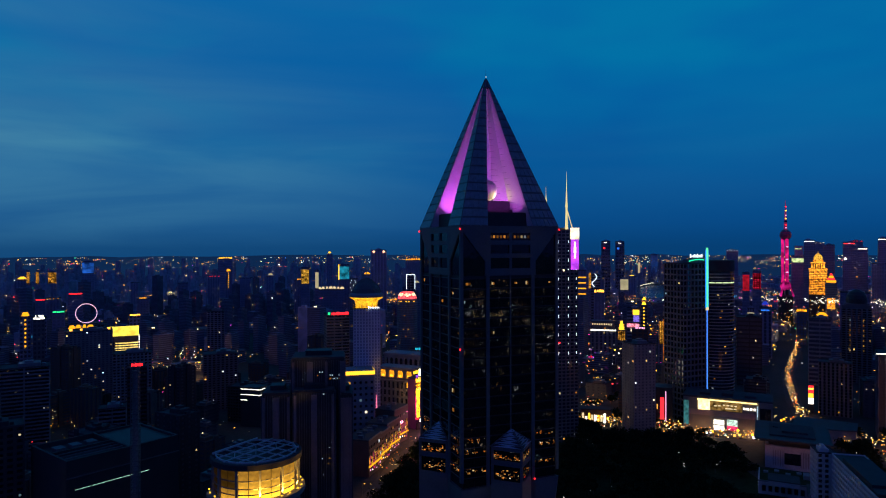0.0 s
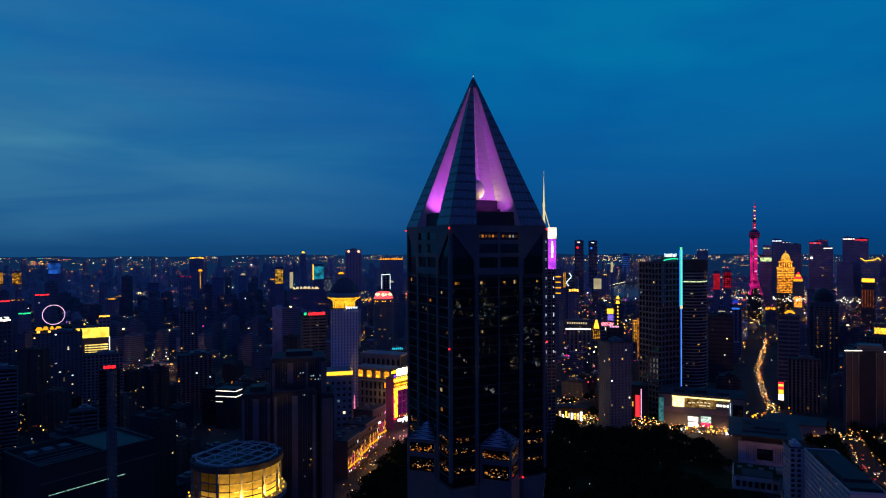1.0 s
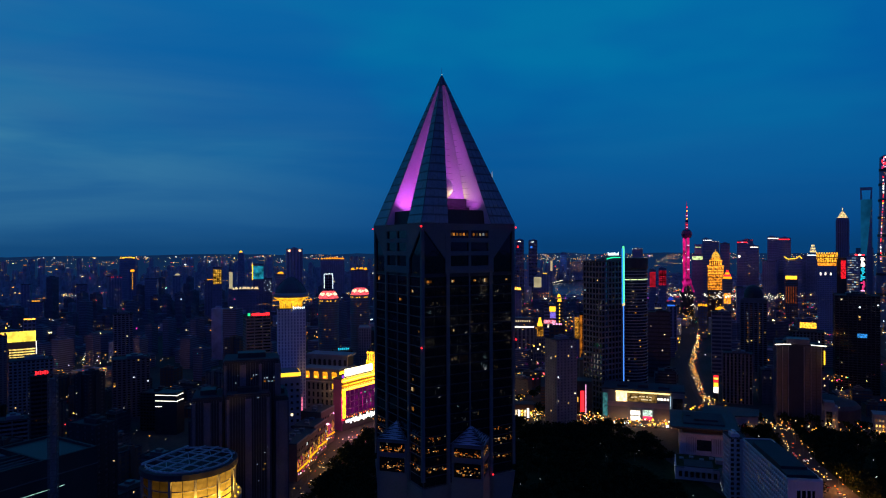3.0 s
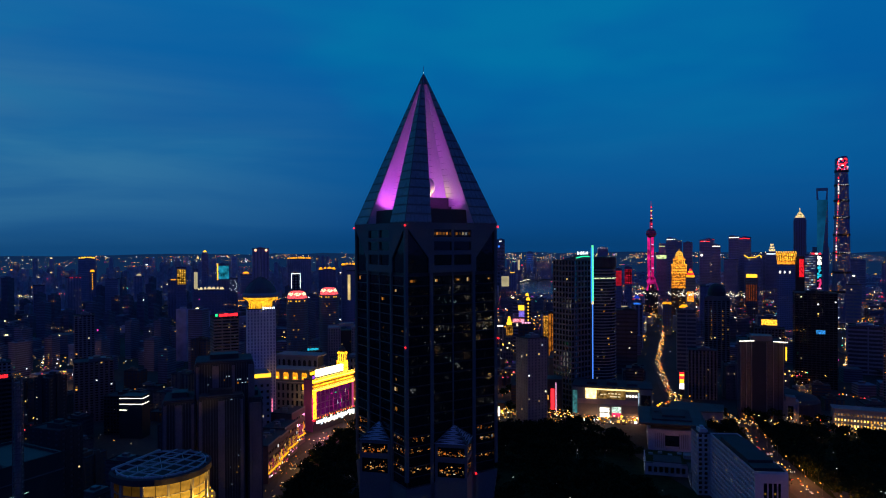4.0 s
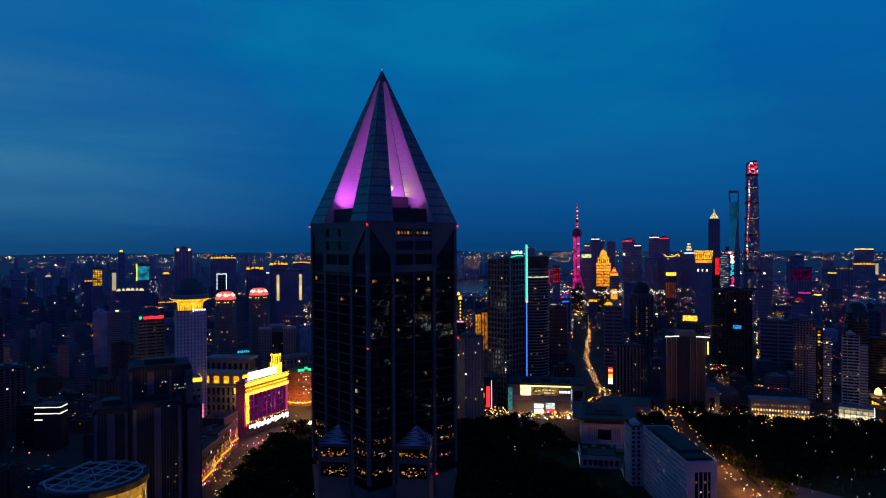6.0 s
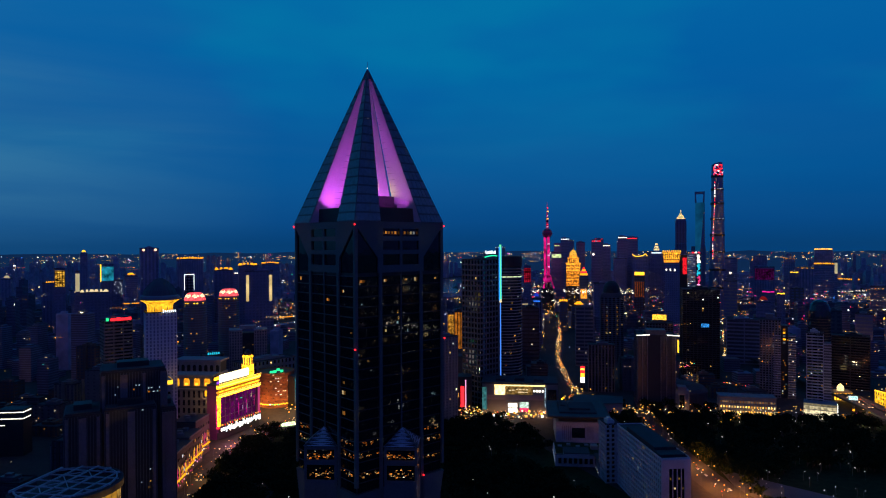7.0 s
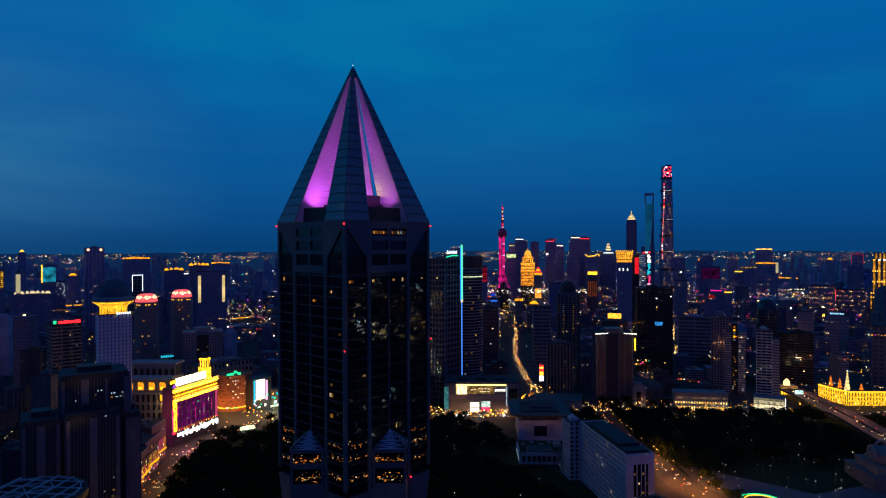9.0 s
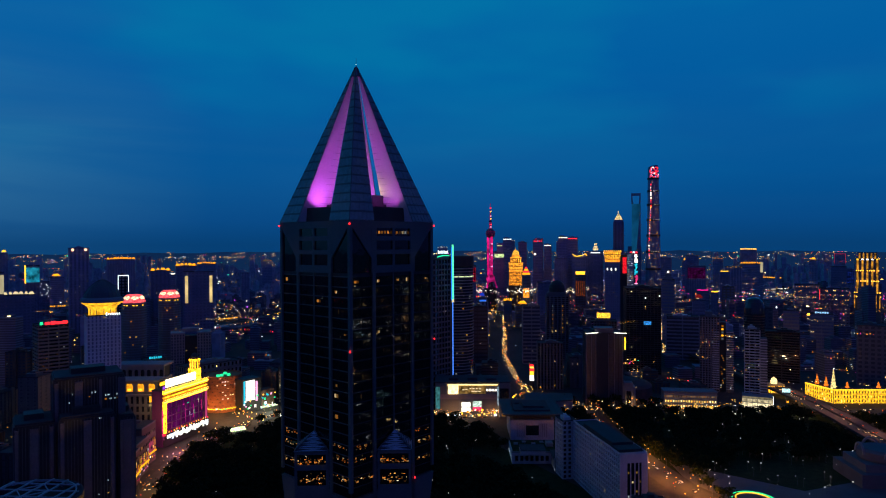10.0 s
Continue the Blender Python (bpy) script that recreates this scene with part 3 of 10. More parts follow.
lo_ = new("ball_lamp", lp)
lo_.matrix_basis = Matrix.Translation(on_tower(2.9, -4.4, 236.0))
tagged(lo_, "warm lamp beside the crown ball", "lamp")

GLINTC = [(0.0, (1.0, 0.26, 0.03)), (0.4, (1.0, 0.42, 0.09)), (0.75, (1.0, 0.68, 0.3)), (0.95, (1.0, 0.9, 0.7))]
glints = Quads()


def glint(m, u, o, z):
    """One small lamp or lit corner of a room behind the glass of a face that m turns."""
    w, h = rng.choice((0.1, 0.14, 0.2, 0.36)), rng.choice((0.1, 0.14, 0.22))
    glints.quad(*[tuple(m @ Vector((p, -o, q))) for p, q in ((u - w, z - h), (u + w, z - h), (u + w, z + h), (u - w, z + h))])


# shaft: glazing, stone piers, floor bands
Z0 = 131.0
boxed("glazing_core", (-HALF + 0.9, HALF - 0.9, -HALF + 0.9, HALF - 0.9, 90, ZB - 0.7), M_dark, hero)
FLOOR = 3.55
NF = int((207.5 - Z0) / FLOOR)
COLS = (-HALF + 1.1, -14.6, -9.3, -4.7, 0.0, 4.7, 9.3, 14.6, HALF - 1.1)
rng = random.Random(5)
for k in range(4):
    near = k in (0, 3)
    ang = k * 90
    c, s = math.cos(radians(ang)), math.sin(radians(ang))
    for j in range(NF):
        z = Z0 + j * FLOOR
        for i in range(8):
            if not near and i % 2:
                continue
            u0, u1 = COLS[i], COLS[i + 1 if near else i + 2]
            key = ("tw", i, near)
            if key not in PANE:
                bm = bmesh.new()
                box(bm, -(u1 - u0) / 2 + 0.06, (u1 - u0) / 2 - 0.06, -0.1, 0.0, 0.45, FLOOR - 0.04)
                PANE[key] = mesh_of("window_pane", bm, M_tglass)
            uc, o = (u0 + u1) / 2, HALF - 0.75
            part("window_pane", PANE[key], None, hero, m=pose(uc * c + o * s, uc * s - o * c, z, rng.uniform(-0.25, 0.25), 0, ang + rng.uniform(-0.25, 0.25)))
            if near and (rng.random() < 0.014 or (i == 6 and k == 3 and rng.random() < 0.22) or (j == NF - 1 and rng.random() < 0.25)):
                ww = rng.choice((0.5, 0.75, 0.95))
                me = pane_mesh(ww, rng.choice((0.6, 0.9, 1.3)), M_tlit)
                for h2 in (-1, 1):
                    uu = uc + h2 * ww * 0.53
                    oo = HALF - 0.62
                    part("lit_window", me, None, hero, m=pose(uu * c + oo * s, uu * s - oo * c, z + 2.0, 0, 0, ang))
    if ("band", k == 3) not in PANE:
        bm = bmesh.new()
        box(bm, -HALF + 0.5, HALF - 0.5, -HALF + 0.62, -HALF + 0.95, 0.06, 0.32)
        PANE[("band", k == 3)] = mesh_of("floor_band", bm, M_pier if k == 3 else M_dark)
    for j in range(NF + 1):
        part("floor_band", PANE[("band", k == 3)], None, hero, m=pose(0, 0, Z0 + j * FLOOR, 0, 0, ang))
    for u, wd, dp in ((-9.3, 1.3, 0.0), (9.3, 1.3, 0.0), (0.0, 0.45, 0.25)):
        bm = bmesh.new()
        box(bm, u - wd / 2, u + wd / 2, -HALF + dp, -HALF + 0.9, Z0 - 8 if dp == 0 else Z0 + 14, 207)
        part("pier", bm, M_pier, hero, m=pose(0, 0, 0, 0, 0, ang))
    # belt of stone under the crown, with two rows of openings and slanted glass by the corners
    turn = pose(0, 0, 0, 0, 0, ang)
    for nm, dims in (("belt_course", (-HALF, HALF, -HALF + 0.02, -HALF + 0.9, 222.4, ZB)), ("belt_course", (-8.2, 8.2, -HALF + 0.02, -HALF + 0.9, 218.0, 219.6)),
                     ("belt_course", (-8.2, 8.2, -HALF + 0.02, -HALF + 0.9, 213.2, 214.8)), ("belt_course", (-8.2, 8.2, -HALF + 0.02, -HALF + 0.9, 206.8, 209.4)),
                     ("belt_post", (-10.4, -8.2, -HALF - 0.02, -HALF + 0.88, 206.8, 222.4)), ("belt_post", (8.2, 10.4, -HALF - 0.02, -HALF + 0.88, 206.8, 222.4)),
                     ("belt_mullion", (-0.5, 0.5, -HALF + 0.05, -HALF + 0.9, 209.4, 213.2)), ("belt_mullion", (-0.5, 0.5, -HALF + 0.05, -HALF + 0.9, 214.8, 218.0)),
                     ("belt_mullion", (-0.5, 0.5, -HALF + 0.05, -HALF + 0.9, 219.6, 222.4))):
        boxed(nm, dims, M_pier, hero).matrix_basis = turn
    for sg in (-1, 1):
        bm = bmesh.new()
        tri = [(sg * (HALF - 1.2), 222.4), (sg * 10.4, 222.4), (sg * 10.4, 212.0)]
        lo = [bm.verts.new((x, -HALF + 0.04, z)) for x, z in tri]
        hi = [bm.verts.new((x, -HALF + 0.9, z)) for x, z in tri]
        bm.faces.new(lo), bm.faces.new(hi[::-1])
        for i in range(3):
            bm.faces.new((lo[i], lo[(i + 1) % 3], hi[(i + 1) % 3], hi[i]))
        part("corner_gusset", bm, M_pier, hero, m=turn)
    boxed("belt_glazing", (-HALF + 1, HALF - 1, -HALF + 0.6, -HALF + 0.95, 207, 222.5), M_tglass, hero).matrix_basis = pose(0, 0, 0, 0, 0, ang)
    if k == 0:
        for i in range(12):
            u = -8.0 + i * 1.42
            if abs(u) < 0.7:
                continue
            part("lit_window", pane_mesh(0.8, 1.0, M_tlit), None, hero, m=pose(u * c + (HALF - 0.55) * s, u * s - (HALF - 0.55) * c, 220.9, 0, 0, ang))
    # turned square bay at mid-face, its corner standing out, with a small glass pyramid on top
    spin = pose(0, 0, 0, 0, 0, ang)
    bay = spin @ pose(0, -HALF, 0, 0, 0, 45)
    bw, be = 5.8, 6.1
    bm = bmesh.new()
    for z0, z1 in ((90, 133.4), (138.8, 140.6), (144.2, 145.4)):
        box(bm, -bw, bw, -bw, bw, z0, z1)
    for u, v in ((-1, -1), (1, -1), (-1, 1)):
        box(bm, u * (bw - 0.4) - 0.45, u * (bw - 0.4) + 0.45, v * (bw - 0.4) - 0.45, v * (bw - 0.4) + 0.45, 133.4, 144.2)
    part("bay_wall", bm, M_pier, hero, m=bay)
    boxed("bay_glazing", (-bw + 0.5, bw - 0.5, -bw + 0.5, bw - 0.5, 133, 144.7), M_tglass, hero).matrix_basis = bay
    for face in (bay, bay @ pose(0, 0, 0, 0, 0, -90)):
        for i in range(46):
            glint(face, rng.uniform(-bw + 1.0, bw - 1.0), bw - 0.44, rng.triangular(140.7, 143.6, 141.4))
        for i in range(34):
            glint(face, rng.uniform(-bw + 1.0, bw - 1.0), bw - 0.44, rng.triangular(133.8, 138.2, 135.4))
    cs = [Vector(p) for p in ((-be, -be, 145.4), (be, -be, 145.4), (be, be, 145.4), (-be, be, 145.4))]
    apex = Vector((0, 0, 150.9))
    bm = bmesh.new()
    v = [bm.verts.new(p) for p in cs + [apex]]
    for f in ((0, 1, 4), (1, 2, 4), (2, 3, 4), (3, 0, 4), (3, 2, 1, 0)):
        bm.faces.new([v[i] for i in f])
    pyr = part("bay_pyramid", bm, M_dark, hero, "small glass pyramid roof", m=bay)
    bm = bmesh.new()
    for i in range(4):
        a, b = cs[i], cs[(i + 1) % 4]
        beam(bm, a, apex, 0.2)
        if k not in (0, 3) or i == 2:
            continue
        nrm = (b - a).cross(apex - a).normalized() * 0.1
        for j in range(5):
            t0, t1 = (j + 0.08) / 5, (j + 0.86) / 5
            for n in range(5 - j):
                w0, w1 = (n + 0.05) / (5 - j), (n + 0.95) / (5 - j)
                e0, e1, f0, f1 = a.lerp(apex, t0), b.lerp(apex, t0), b.lerp(apex, t1), a.lerp(apex, t1)
                pm = bmesh.new()
                v = [pm.verts.new(p + o) for o in (nrm * 0.2, nrm) for p in (e0.lerp(e1, w0), e0.lerp(e1, w1), f0.lerp(f1, w1), f0.lerp(f1, w0))]
                for f in ((4, 5, 6, 7), (0, 1, 5, 4), (1, 2, 6, 5), (2, 3, 7, 6), (3, 0, 4, 7)):
                    pm.faces.new([v[q2] for q2 in f])
                part("glass_panel", pm, M_pyr, pyr)
    part("glazing_bar", bm, M_metal_d, pyr)
    # sloping corner soffits over the turned lower block
    for zc in (135.0, 141.6, 145.6):
        for i in range(110):
            u = rng.uniform(-HALF + 1.4, HALF - 1.4)
            if abs(u) > 9.0 and math.sin(u * 1.9 + zc) > -0.5:
                glint(spin, u, HALF - 0.55, zc + 2.4 + rng.triangular(-1.0, 1.0, -0.3))
tagged(part("lit_rooms", glints.mesh("lit_rooms", window_light("lobby_lamps", GLINTC, 0.05, 0.9, island=True)), None, hero), "warm lamps behind the lower glazing", kind="stuff")
for sx, sy in ((-1, -1), (1, -1), (1, 1), (-1, 1)):
    bm = bmesh.new()
    t = 1.15
    x0, x1 = sorted((sx * (HALF - t), sx * (HALF + 0.03)))
    y0, y1 = sorted((sy * (HALF - t), sy * (HALF + 0.03)))
    box(bm, x0, x1, y0, y1, 133.5, ZB + 0.02)
    part("corner_pier", bm, M_pier, hero)
bm = bmesh.new()
oct_hi = [(-HALF, -HALF + 0.1), (-HALF + 0.1, -HALF), (HALF - 0.1, -HALF), (HALF, -HALF + 0.1), (HALF, HALF - 0.1), (HALF - 0.1, HALF), (-HALF + 0.1, HALF), (-HALF, HALF - 0.1)]
k9 = 9.0
oct_lo = [(-HALF, -HALF + k9), (-HALF + k9, -HALF), (HALF - k9, -HALF), (HALF, -HALF + k9), (HALF, HALF - k9), (HALF - k9, HALF), (-HALF + k9, HALF), (-HALF, HALF - k9)]
prism(bm, oct_lo, 88.0, 130.9, oct_hi)
prism(bm, ring(4, 28.5 * 1.0, 0), 0.0, 87.9)
part("lower_block", bm, M_pier, hero, "turned square lower block of the tower")
bm = bmesh.new()
for sx, sy, z in ((-1, -1, 223.6), (1, -1, 223.6), (-1, -1, 181.0), (1, -1, 181.0), (-1, 1, 223.6), (0.46, -1.02, 131.5), (-1.02, 0.46, 131.5)):
    bmesh.ops.create_icosphere(bm, subdivisions=1, radius=0.4, matrix=Matrix.Translation((sx * (HALF + 0.3), sy * (HALF + 0.3), z)))
part("beacon", bm, M_red, hero, "red aircraft warning beacons")

# ---- named buildings round the park and streets ----
# drum-shaped hall with a glowing glass wall and a truss roof
drum = thing("drum_hall", -106, 375, 0, 20, "round hall with glowing yellow glass wall and pale truss roof", "building")
CUT_N, CUT_D = Vector((-0.652, 0.757, 0)), 17.0


def drum_cut(bm, hollow=False):
    """Slice the round body along the straight back wall."""
    if hollow:
        bmesh.ops.delete(bm, geom=[f for f in bm.faces if len(f.verts) > 4], context="FACES")
    r = bmesh.ops.bisect_plane(bm, geom=bm.verts[:] + bm.edges[:] + bm.faces[:], plane_co=CUT_N * CUT_D, plane_no=CUT_N, clear_outer=True)
    if hollow:
        return bm
    bmesh.ops.holes_fill(bm, edges=[e for e in r["geom_cut"] if isinstance(e, bmesh.types.BMEdge)])
    return bm


def drum_out(a, r=23.0):
    return r * (math.cos(a) * CUT_N.x + math.sin(a) * CUT_N.y) > CUT_D


bm = bmesh.new()
lathe(bm, [(24.2, 0), (24.2, 82)], 48)
part("base_wall", drum_cut(bm), M_conc_d, drum)
bm = bmesh.new()
lathe(bm, [(21.5, 82), (21.5, 98.0)], 48)
part("inner_wall", drum_cut(bm), M_tan, drum)
# uplight falloff is put into the bay glow: brighter low and on one side
M_bay = [emit(f"bay_glow_{i}", (1.0, 0.44 + 0.015 * i, 0.07 - 0.008 * i), e, vary=0.3, scale=0.3) for i, e in enumerate((0.012, 0.04, 0.4, 0.75, 1.4, 2.6))]
for i in range(12):
    a = 2 * math.pi * (i + 0.5) / 12
    side = math.cos(a + radians(20) + radians(30))
    if drum_out(a):
        continue
    for j, z in enumerate((83.6, 86.6, 90.2, 95.2)):
        lev = (0 if side < -0.1 else 1 if side < 0.45 else 2) + ((3, 2, 1, 0)[j] if side > 0.45 else (2, 1, 0, 0)[j] if side > -0.1 else 0)
        for h2 in (-1, 1):
            aa = a + h2 * 0.125
            part("glass_bay", pane_mesh(5.3, (2.6, 2.8, 3.8, 5.4)[j], M_bay[lev]), None, drum, "lit glass bay" if lev > 2 else "", m=pose(22.6 * math.cos(aa), 22.6 * math.sin(aa), z, 0, 0, math.degrees(aa) + 90))
for i in range(12):
    a = 2 * math.pi * i / 12
    if drum_out(a):
        continue
    bm = bmesh.new()
    box(bm, 22.5, 24.2, -0.6, 0.6, 80, 99)
    part("column", bm, M_pale, drum, m=pose(0, 0, 0, 0, 0, math.degrees(a)))
    if math.cos(a + radians(20) + radians(30)) > 0.5:
        la = bpy.data.lights.new("column_light", "SPOT")
        la.energy, la.color, la.shadow_soft_size, la.spot_size, la.spot_blend = 48000, (1.0, 0.52, 0.06), 0.3, radians(100), 0.7
        ob = new("column_light", la)
        ob.matrix_basis = pose(-106, 375, 0, 0, 0, 20) @ look((26.2 * math.cos(a), 26.2 * math.sin(a), 83.3), (23.7 * math.cos(a), 23.7 * math.sin(a), 93.0))
        tagged(ob, "yellow uplight at the foot of a column", "lamp")
    if math.cos(a + radians(20) + radians(60)) > -0.2:
        for da in (-0.06, 0.16):
            bm = bmesh.new()
            bmesh.ops.create_icosphere(bm, subdivisions=1, radius=0.55, matrix=Matrix.Translation((25.4 * math.cos(a + da), 25.4 * math.sin(a + da), 83.1)))
            part("foot_lamp", bm, M_yellow, drum)
for z in (84.9, 88.0, 92.2):
    bm = bmesh.new()
    lathe(bm, [(22.7, z), (23.2, z + 0.05), (23.2, z + 0.5), (22.7, z + 0.55)], 48)
    part("transom", drum_cut(bm), M_tan, drum)
bm = bmesh.new()
lathe(bm, [(24.0, 79), (26.9, 79.5), (26.9, 82.3), (24.0, 82.5)], 48)
part("ledge", drum_cut(bm), M_pale, drum)
bm = bmesh.new()
lathe(bm, [(22.6, 98.2), (25.0, 98.6), (25.0, 101.6), (24.0, 102.0), (22.6, 101.4), (22.6, 98.9)], 48)
part("roof_rim", drum_cut(bm, True), M_roof, drum)
along = Vector((CUT_N.y, -CUT_N.x, 0))
half = math.sqrt(24.0 ** 2 - CUT_D ** 2)
bm = bmesh.new()
beam(bm, CUT_N * (CUT_D - 0.6) - along * half + Vector((0, 0, 102.6)), CUT_N * (CUT_D - 0.6) + along * half + Vector((0, 0, 102.6)), 1.0)
part("roof_edge_beam", bm, M_white, drum)
for d in (8.5, 0.5, -7.5, -15.5):
    h = math.sqrt(23.4 ** 2 - d * d)
    bm = bmesh.new()
    beam(bm, CUT_N * d - along * h + Vector((0, 0, 102.3)), CUT_N * d + along * h + Vector((0, 0, 102.3)), 0.65)
    part("roof_beam", bm, M_white, drum, "pale steel roof beam")
for u in (-16, -8, 0, 8, 16):
    h = math.sqrt(23.4 ** 2 - u * u)
    bm = bmesh.new()
    beam(bm, along * u - CUT_N * h + Vector((0, 0, 102.35)), along * u + CUT_N * min(h, CUT_D - 0.6) + Vector((0, 0, 102.35)), 0.5)
    part("roof_beam", bm, M_white, drum, "pale steel roof beam")
for i, u in enumerate((-12, -4, 4, 12)):
    for d in (0.5, -7.5):
        bm = bmesh.new()
        s1 = 4 if (i + (d > 0)) % 2 else -4
        beam(bm, along * (u - s1) + CUT_N * d + Vector((0, 0, 102.2)), along * (u + s1) + CUT_N * (d + 8.0) + Vector((0, 0, 102.2)), 0.4)
        part("roof_brace", bm, M_white, drum)
bm = bmesh.new()
lathe(bm, [(21.6, 101.6), (22.2, 101.7), (22.2, 102.5), (21.6, 102.6)], 48)
part("roof_ring", drum_cut(bm, True), M_white, drum)
bm = bmesh.new()
lathe(bm, [(22.4, 98.5), (22.4, 98.9)], 48)
part("roof_deck", drum_cut(bm), M_dark, drum)

M_cooldim = emit("cool_room_light", (0.45, 0.65, 0.8), 0.8, vary=0.8, scale=0.5)
M_pilaster = surface("brown_stone", (0.2, 0.165, 0.16), 0.75)
# dark stepped office block beside it
blk = thing("office_block", -86, 434, 0, 8, "near-black stepped office block with ribbed walls", "building")
for px, py, w, d, h in ((4, 8, 34, 26, 145), (-22, 2, 18, 26, 124), (2, -9, 26, 14, 126), (22, 4, 8, 26, 122)):
    boxed("block", (px - w / 2, px + w / 2, py - d / 2, py + d / 2, 0, h), M_dark, blk)
    bm = bmesh.new()
    for sx in (-1, 1):
        for u in range(int(d / 2.6)):
            y = py - d / 2 + 1.3 + u * 2.6
            box(bm, px + sx * (w / 2 + 0.2) - 0.25, px + sx * (w / 2 + 0.2) + 0.25, y - 0.3, y + 0.3, 0, h - 1)
    n = int(w / 1.5)
    for u in range(n):
        x = px - w / 2 + (u + 0.5) * w / n
        box(bm, x - 0.14, x + 0.14, py - d / 2 - 0.3, py - d / 2 + 0.1, 0, h - 1)
    tagged(part("ribs", bm, M_metal_d, blk), kind="stuff")
    for u in range(max(2, int(w / 11)) + 1):
        x = px - w / 2 + 1.2 + u * (w - 2.4) / max(2, int(w / 11))
        wd = 1.9 if u % 2 else 0.8
        boxed("pilaster", (x - wd, x + wd, py - d / 2 - 0.9, py - d / 2 + 0.05, 0, h - 2), M_pilaster, blk)
    boxed("roof", (px - w / 2 + 0.5, px + w / 2 - 0.5, py - d / 2 + 0.5, py + d / 2 - 0.5, h, h + 1.0), M_roof, blk)
    boxed("plant_room", (px - w / 4, px + w / 4, py - d / 5, py + d / 5, h + 1, h + 4), M_dark, blk)
rng = random.Random(9)
for i in range(26):
    hi = i < 14
    if hi:
        u, z, o = rng.uniform(-10, 20), 132 + rng.randint(0, 2) * 2.2, -5.15
    else:
        u, z, o = rng.uniform(-9, 14), 70 + rng.randint(0, 16) * 3.4, -16.15
    part("lit_window", pane_mesh(rng.choice((0.4, 0.6, 1.0)), rng.choice((0.6, 0.9)), M_cooldim if i % 4 else M_lit_dim), None, blk, m=pose(u, o, z, 0, 0, 0))

# latticed mast
mast = thing("lattice_mast", -177, 380, 0, 10, "slim grey steel lattice mast", "mast")
bm = bmesh.new()
for sx, sy in ((-1, -1), (1, -1), (1, 1), (-1, 1)):
    beam(bm, (sx * 2.2, sy * 2.2, 0), (sx * 1.9, sy * 1.9, 149), 0.45)
part("leg", bm, M_metal_d, mast)
bm = bmesh.new()
for j in range(50):
    z = j * 2.98
    for a, b in (((-2, -2), (2, -2)), ((2, -2), (2, 2)), ((2, 2), (-2, 2)), ((-2, 2), (-2, -2))):
        beam(bm, (*a, z), (*b, z), 0.3)
        beam(bm, (*a, z), (*b, z + 2.98), 0.2)
part("bracing", bm, M_metal_d, mast)
bm = bmesh.new()
prism(bm, ring(8, 1.6), 0, 147)
part("core_pipe", bm, M_conc, mast)

# low dark block with sunken roof courts
lowb = thing("market_hall", -224, 440, 0, 52, "low dark block with sunken roof courts", "building")
boxed("wall", (-36, 36, -26, 26, 0, 86), M_soot, lowb)
for x0, x1, y0, y1 in ((-36, 36, -26, -24.5), (-36, 36, 24.5, 26), (-36, -34.5, -24.5, 24.5), (34.5, 36, -24.5, 24.5), (2, 3.5, -24.5, 24.5), (-34.5, 2, -2, -0.6)):
    boxed("parapet", (x0, x1, y0, y1, 86, 89.5), M_soot, lowb)
boxed("roof", (4, 34, -24, 24, 86.02, 88.2), M_dark, lowb)
part("strip_lamp", pane_mesh(46, 0.5, emit("strip_lamp_glow", (0.5, 1.0, 0.85), 0.45, vary=0.9, scale=0.4)), None, lowb, m=pose(-8, -26.05, 71, 0, 0, 0))
boxed("ledge", (-36.3, 36.3, -26.5, -26.02, 78.4, 79.0), M_conc_d, lowb)
for k in range(3):
    boxed("roof_plant", (-28 + k * 10, -22 + k * 10, 8, 16, 86, 88.5), M_conc_d, lowb)
    boxed("court_beam", (-34.5, 2, -18 + k * 6, -17.4 + k * 6, 88.2, 88.8), M_conc_d, lowb)
tower("office_block", "low dark office with bright stair bands", -252, 835, 30, 26, 44, -14, M_dark, 8, 7, 12, 0.3, 0.5, 0.0)
stairs = thing("striped_office", -232, 812, 0, -14, "small dark office with lit floor bands", "building")
boxed("wall", (-13, 13, -9, 9, 0, 48), M_dark, stairs)
for i, z in enumerate((45.0, 38.4, 31.8)):
    bm = bmesh.new()
    box(bm, -13.2, 13.2 - (i == 2) * 18, -9.3, -9.0, z, z + 0.7)
    if i < 2:
        box(bm, 13.2, 13.5, -9.3, 6, z, z + 0.7)
    part("light_band", bm, M_whitel, stairs)

# hotel with a revolving restaurant
hotel = tower("hotel_tower", "pale hotel tower with golden bowl and disc restaurant on top", -88, 760, 30, 28, 148, 8, surface("white_tile", (0.74, 0.72, 0.74), 0.7, vary=0.15), 9, 8, 42, 0.55, 0.3, 0.012, relief=0.35, glass=M_haze)
# the bowl emits the gold floodlight that falls on it
bm = bmesh.new()
lathe(bm, [(12.4, 148), (12.4, 154.0), (13.4, 156.5), (16.2, 158.6), (18.4, 159.6), (18.6, 160.4)], 30)
part("golden_bowl", bm, emit("bowl_glow", (1.0, 0.45, 0.02), 1.3, vary=0.5, scale=0.25), hotel, "golden floodlit bowl")
bm = bmesh.new()
for i in range(12):
    a = 2 * math.pi * i / 12
    beam(bm, (12.5 * math.cos(a), 12.5 * math.sin(a), 148.4), (12.5 * math.cos(a), 12.5 * math.sin(a), 154.2), 0.5)
part("bowl_rib", bm, M_tan, hotel)
bm = bmesh.new()
lathe(bm, [(17.4, 160.5), (19.4, 161.2), (19.6, 162.6), (19.0, 164.4), (16.8, 165.6)], 36)
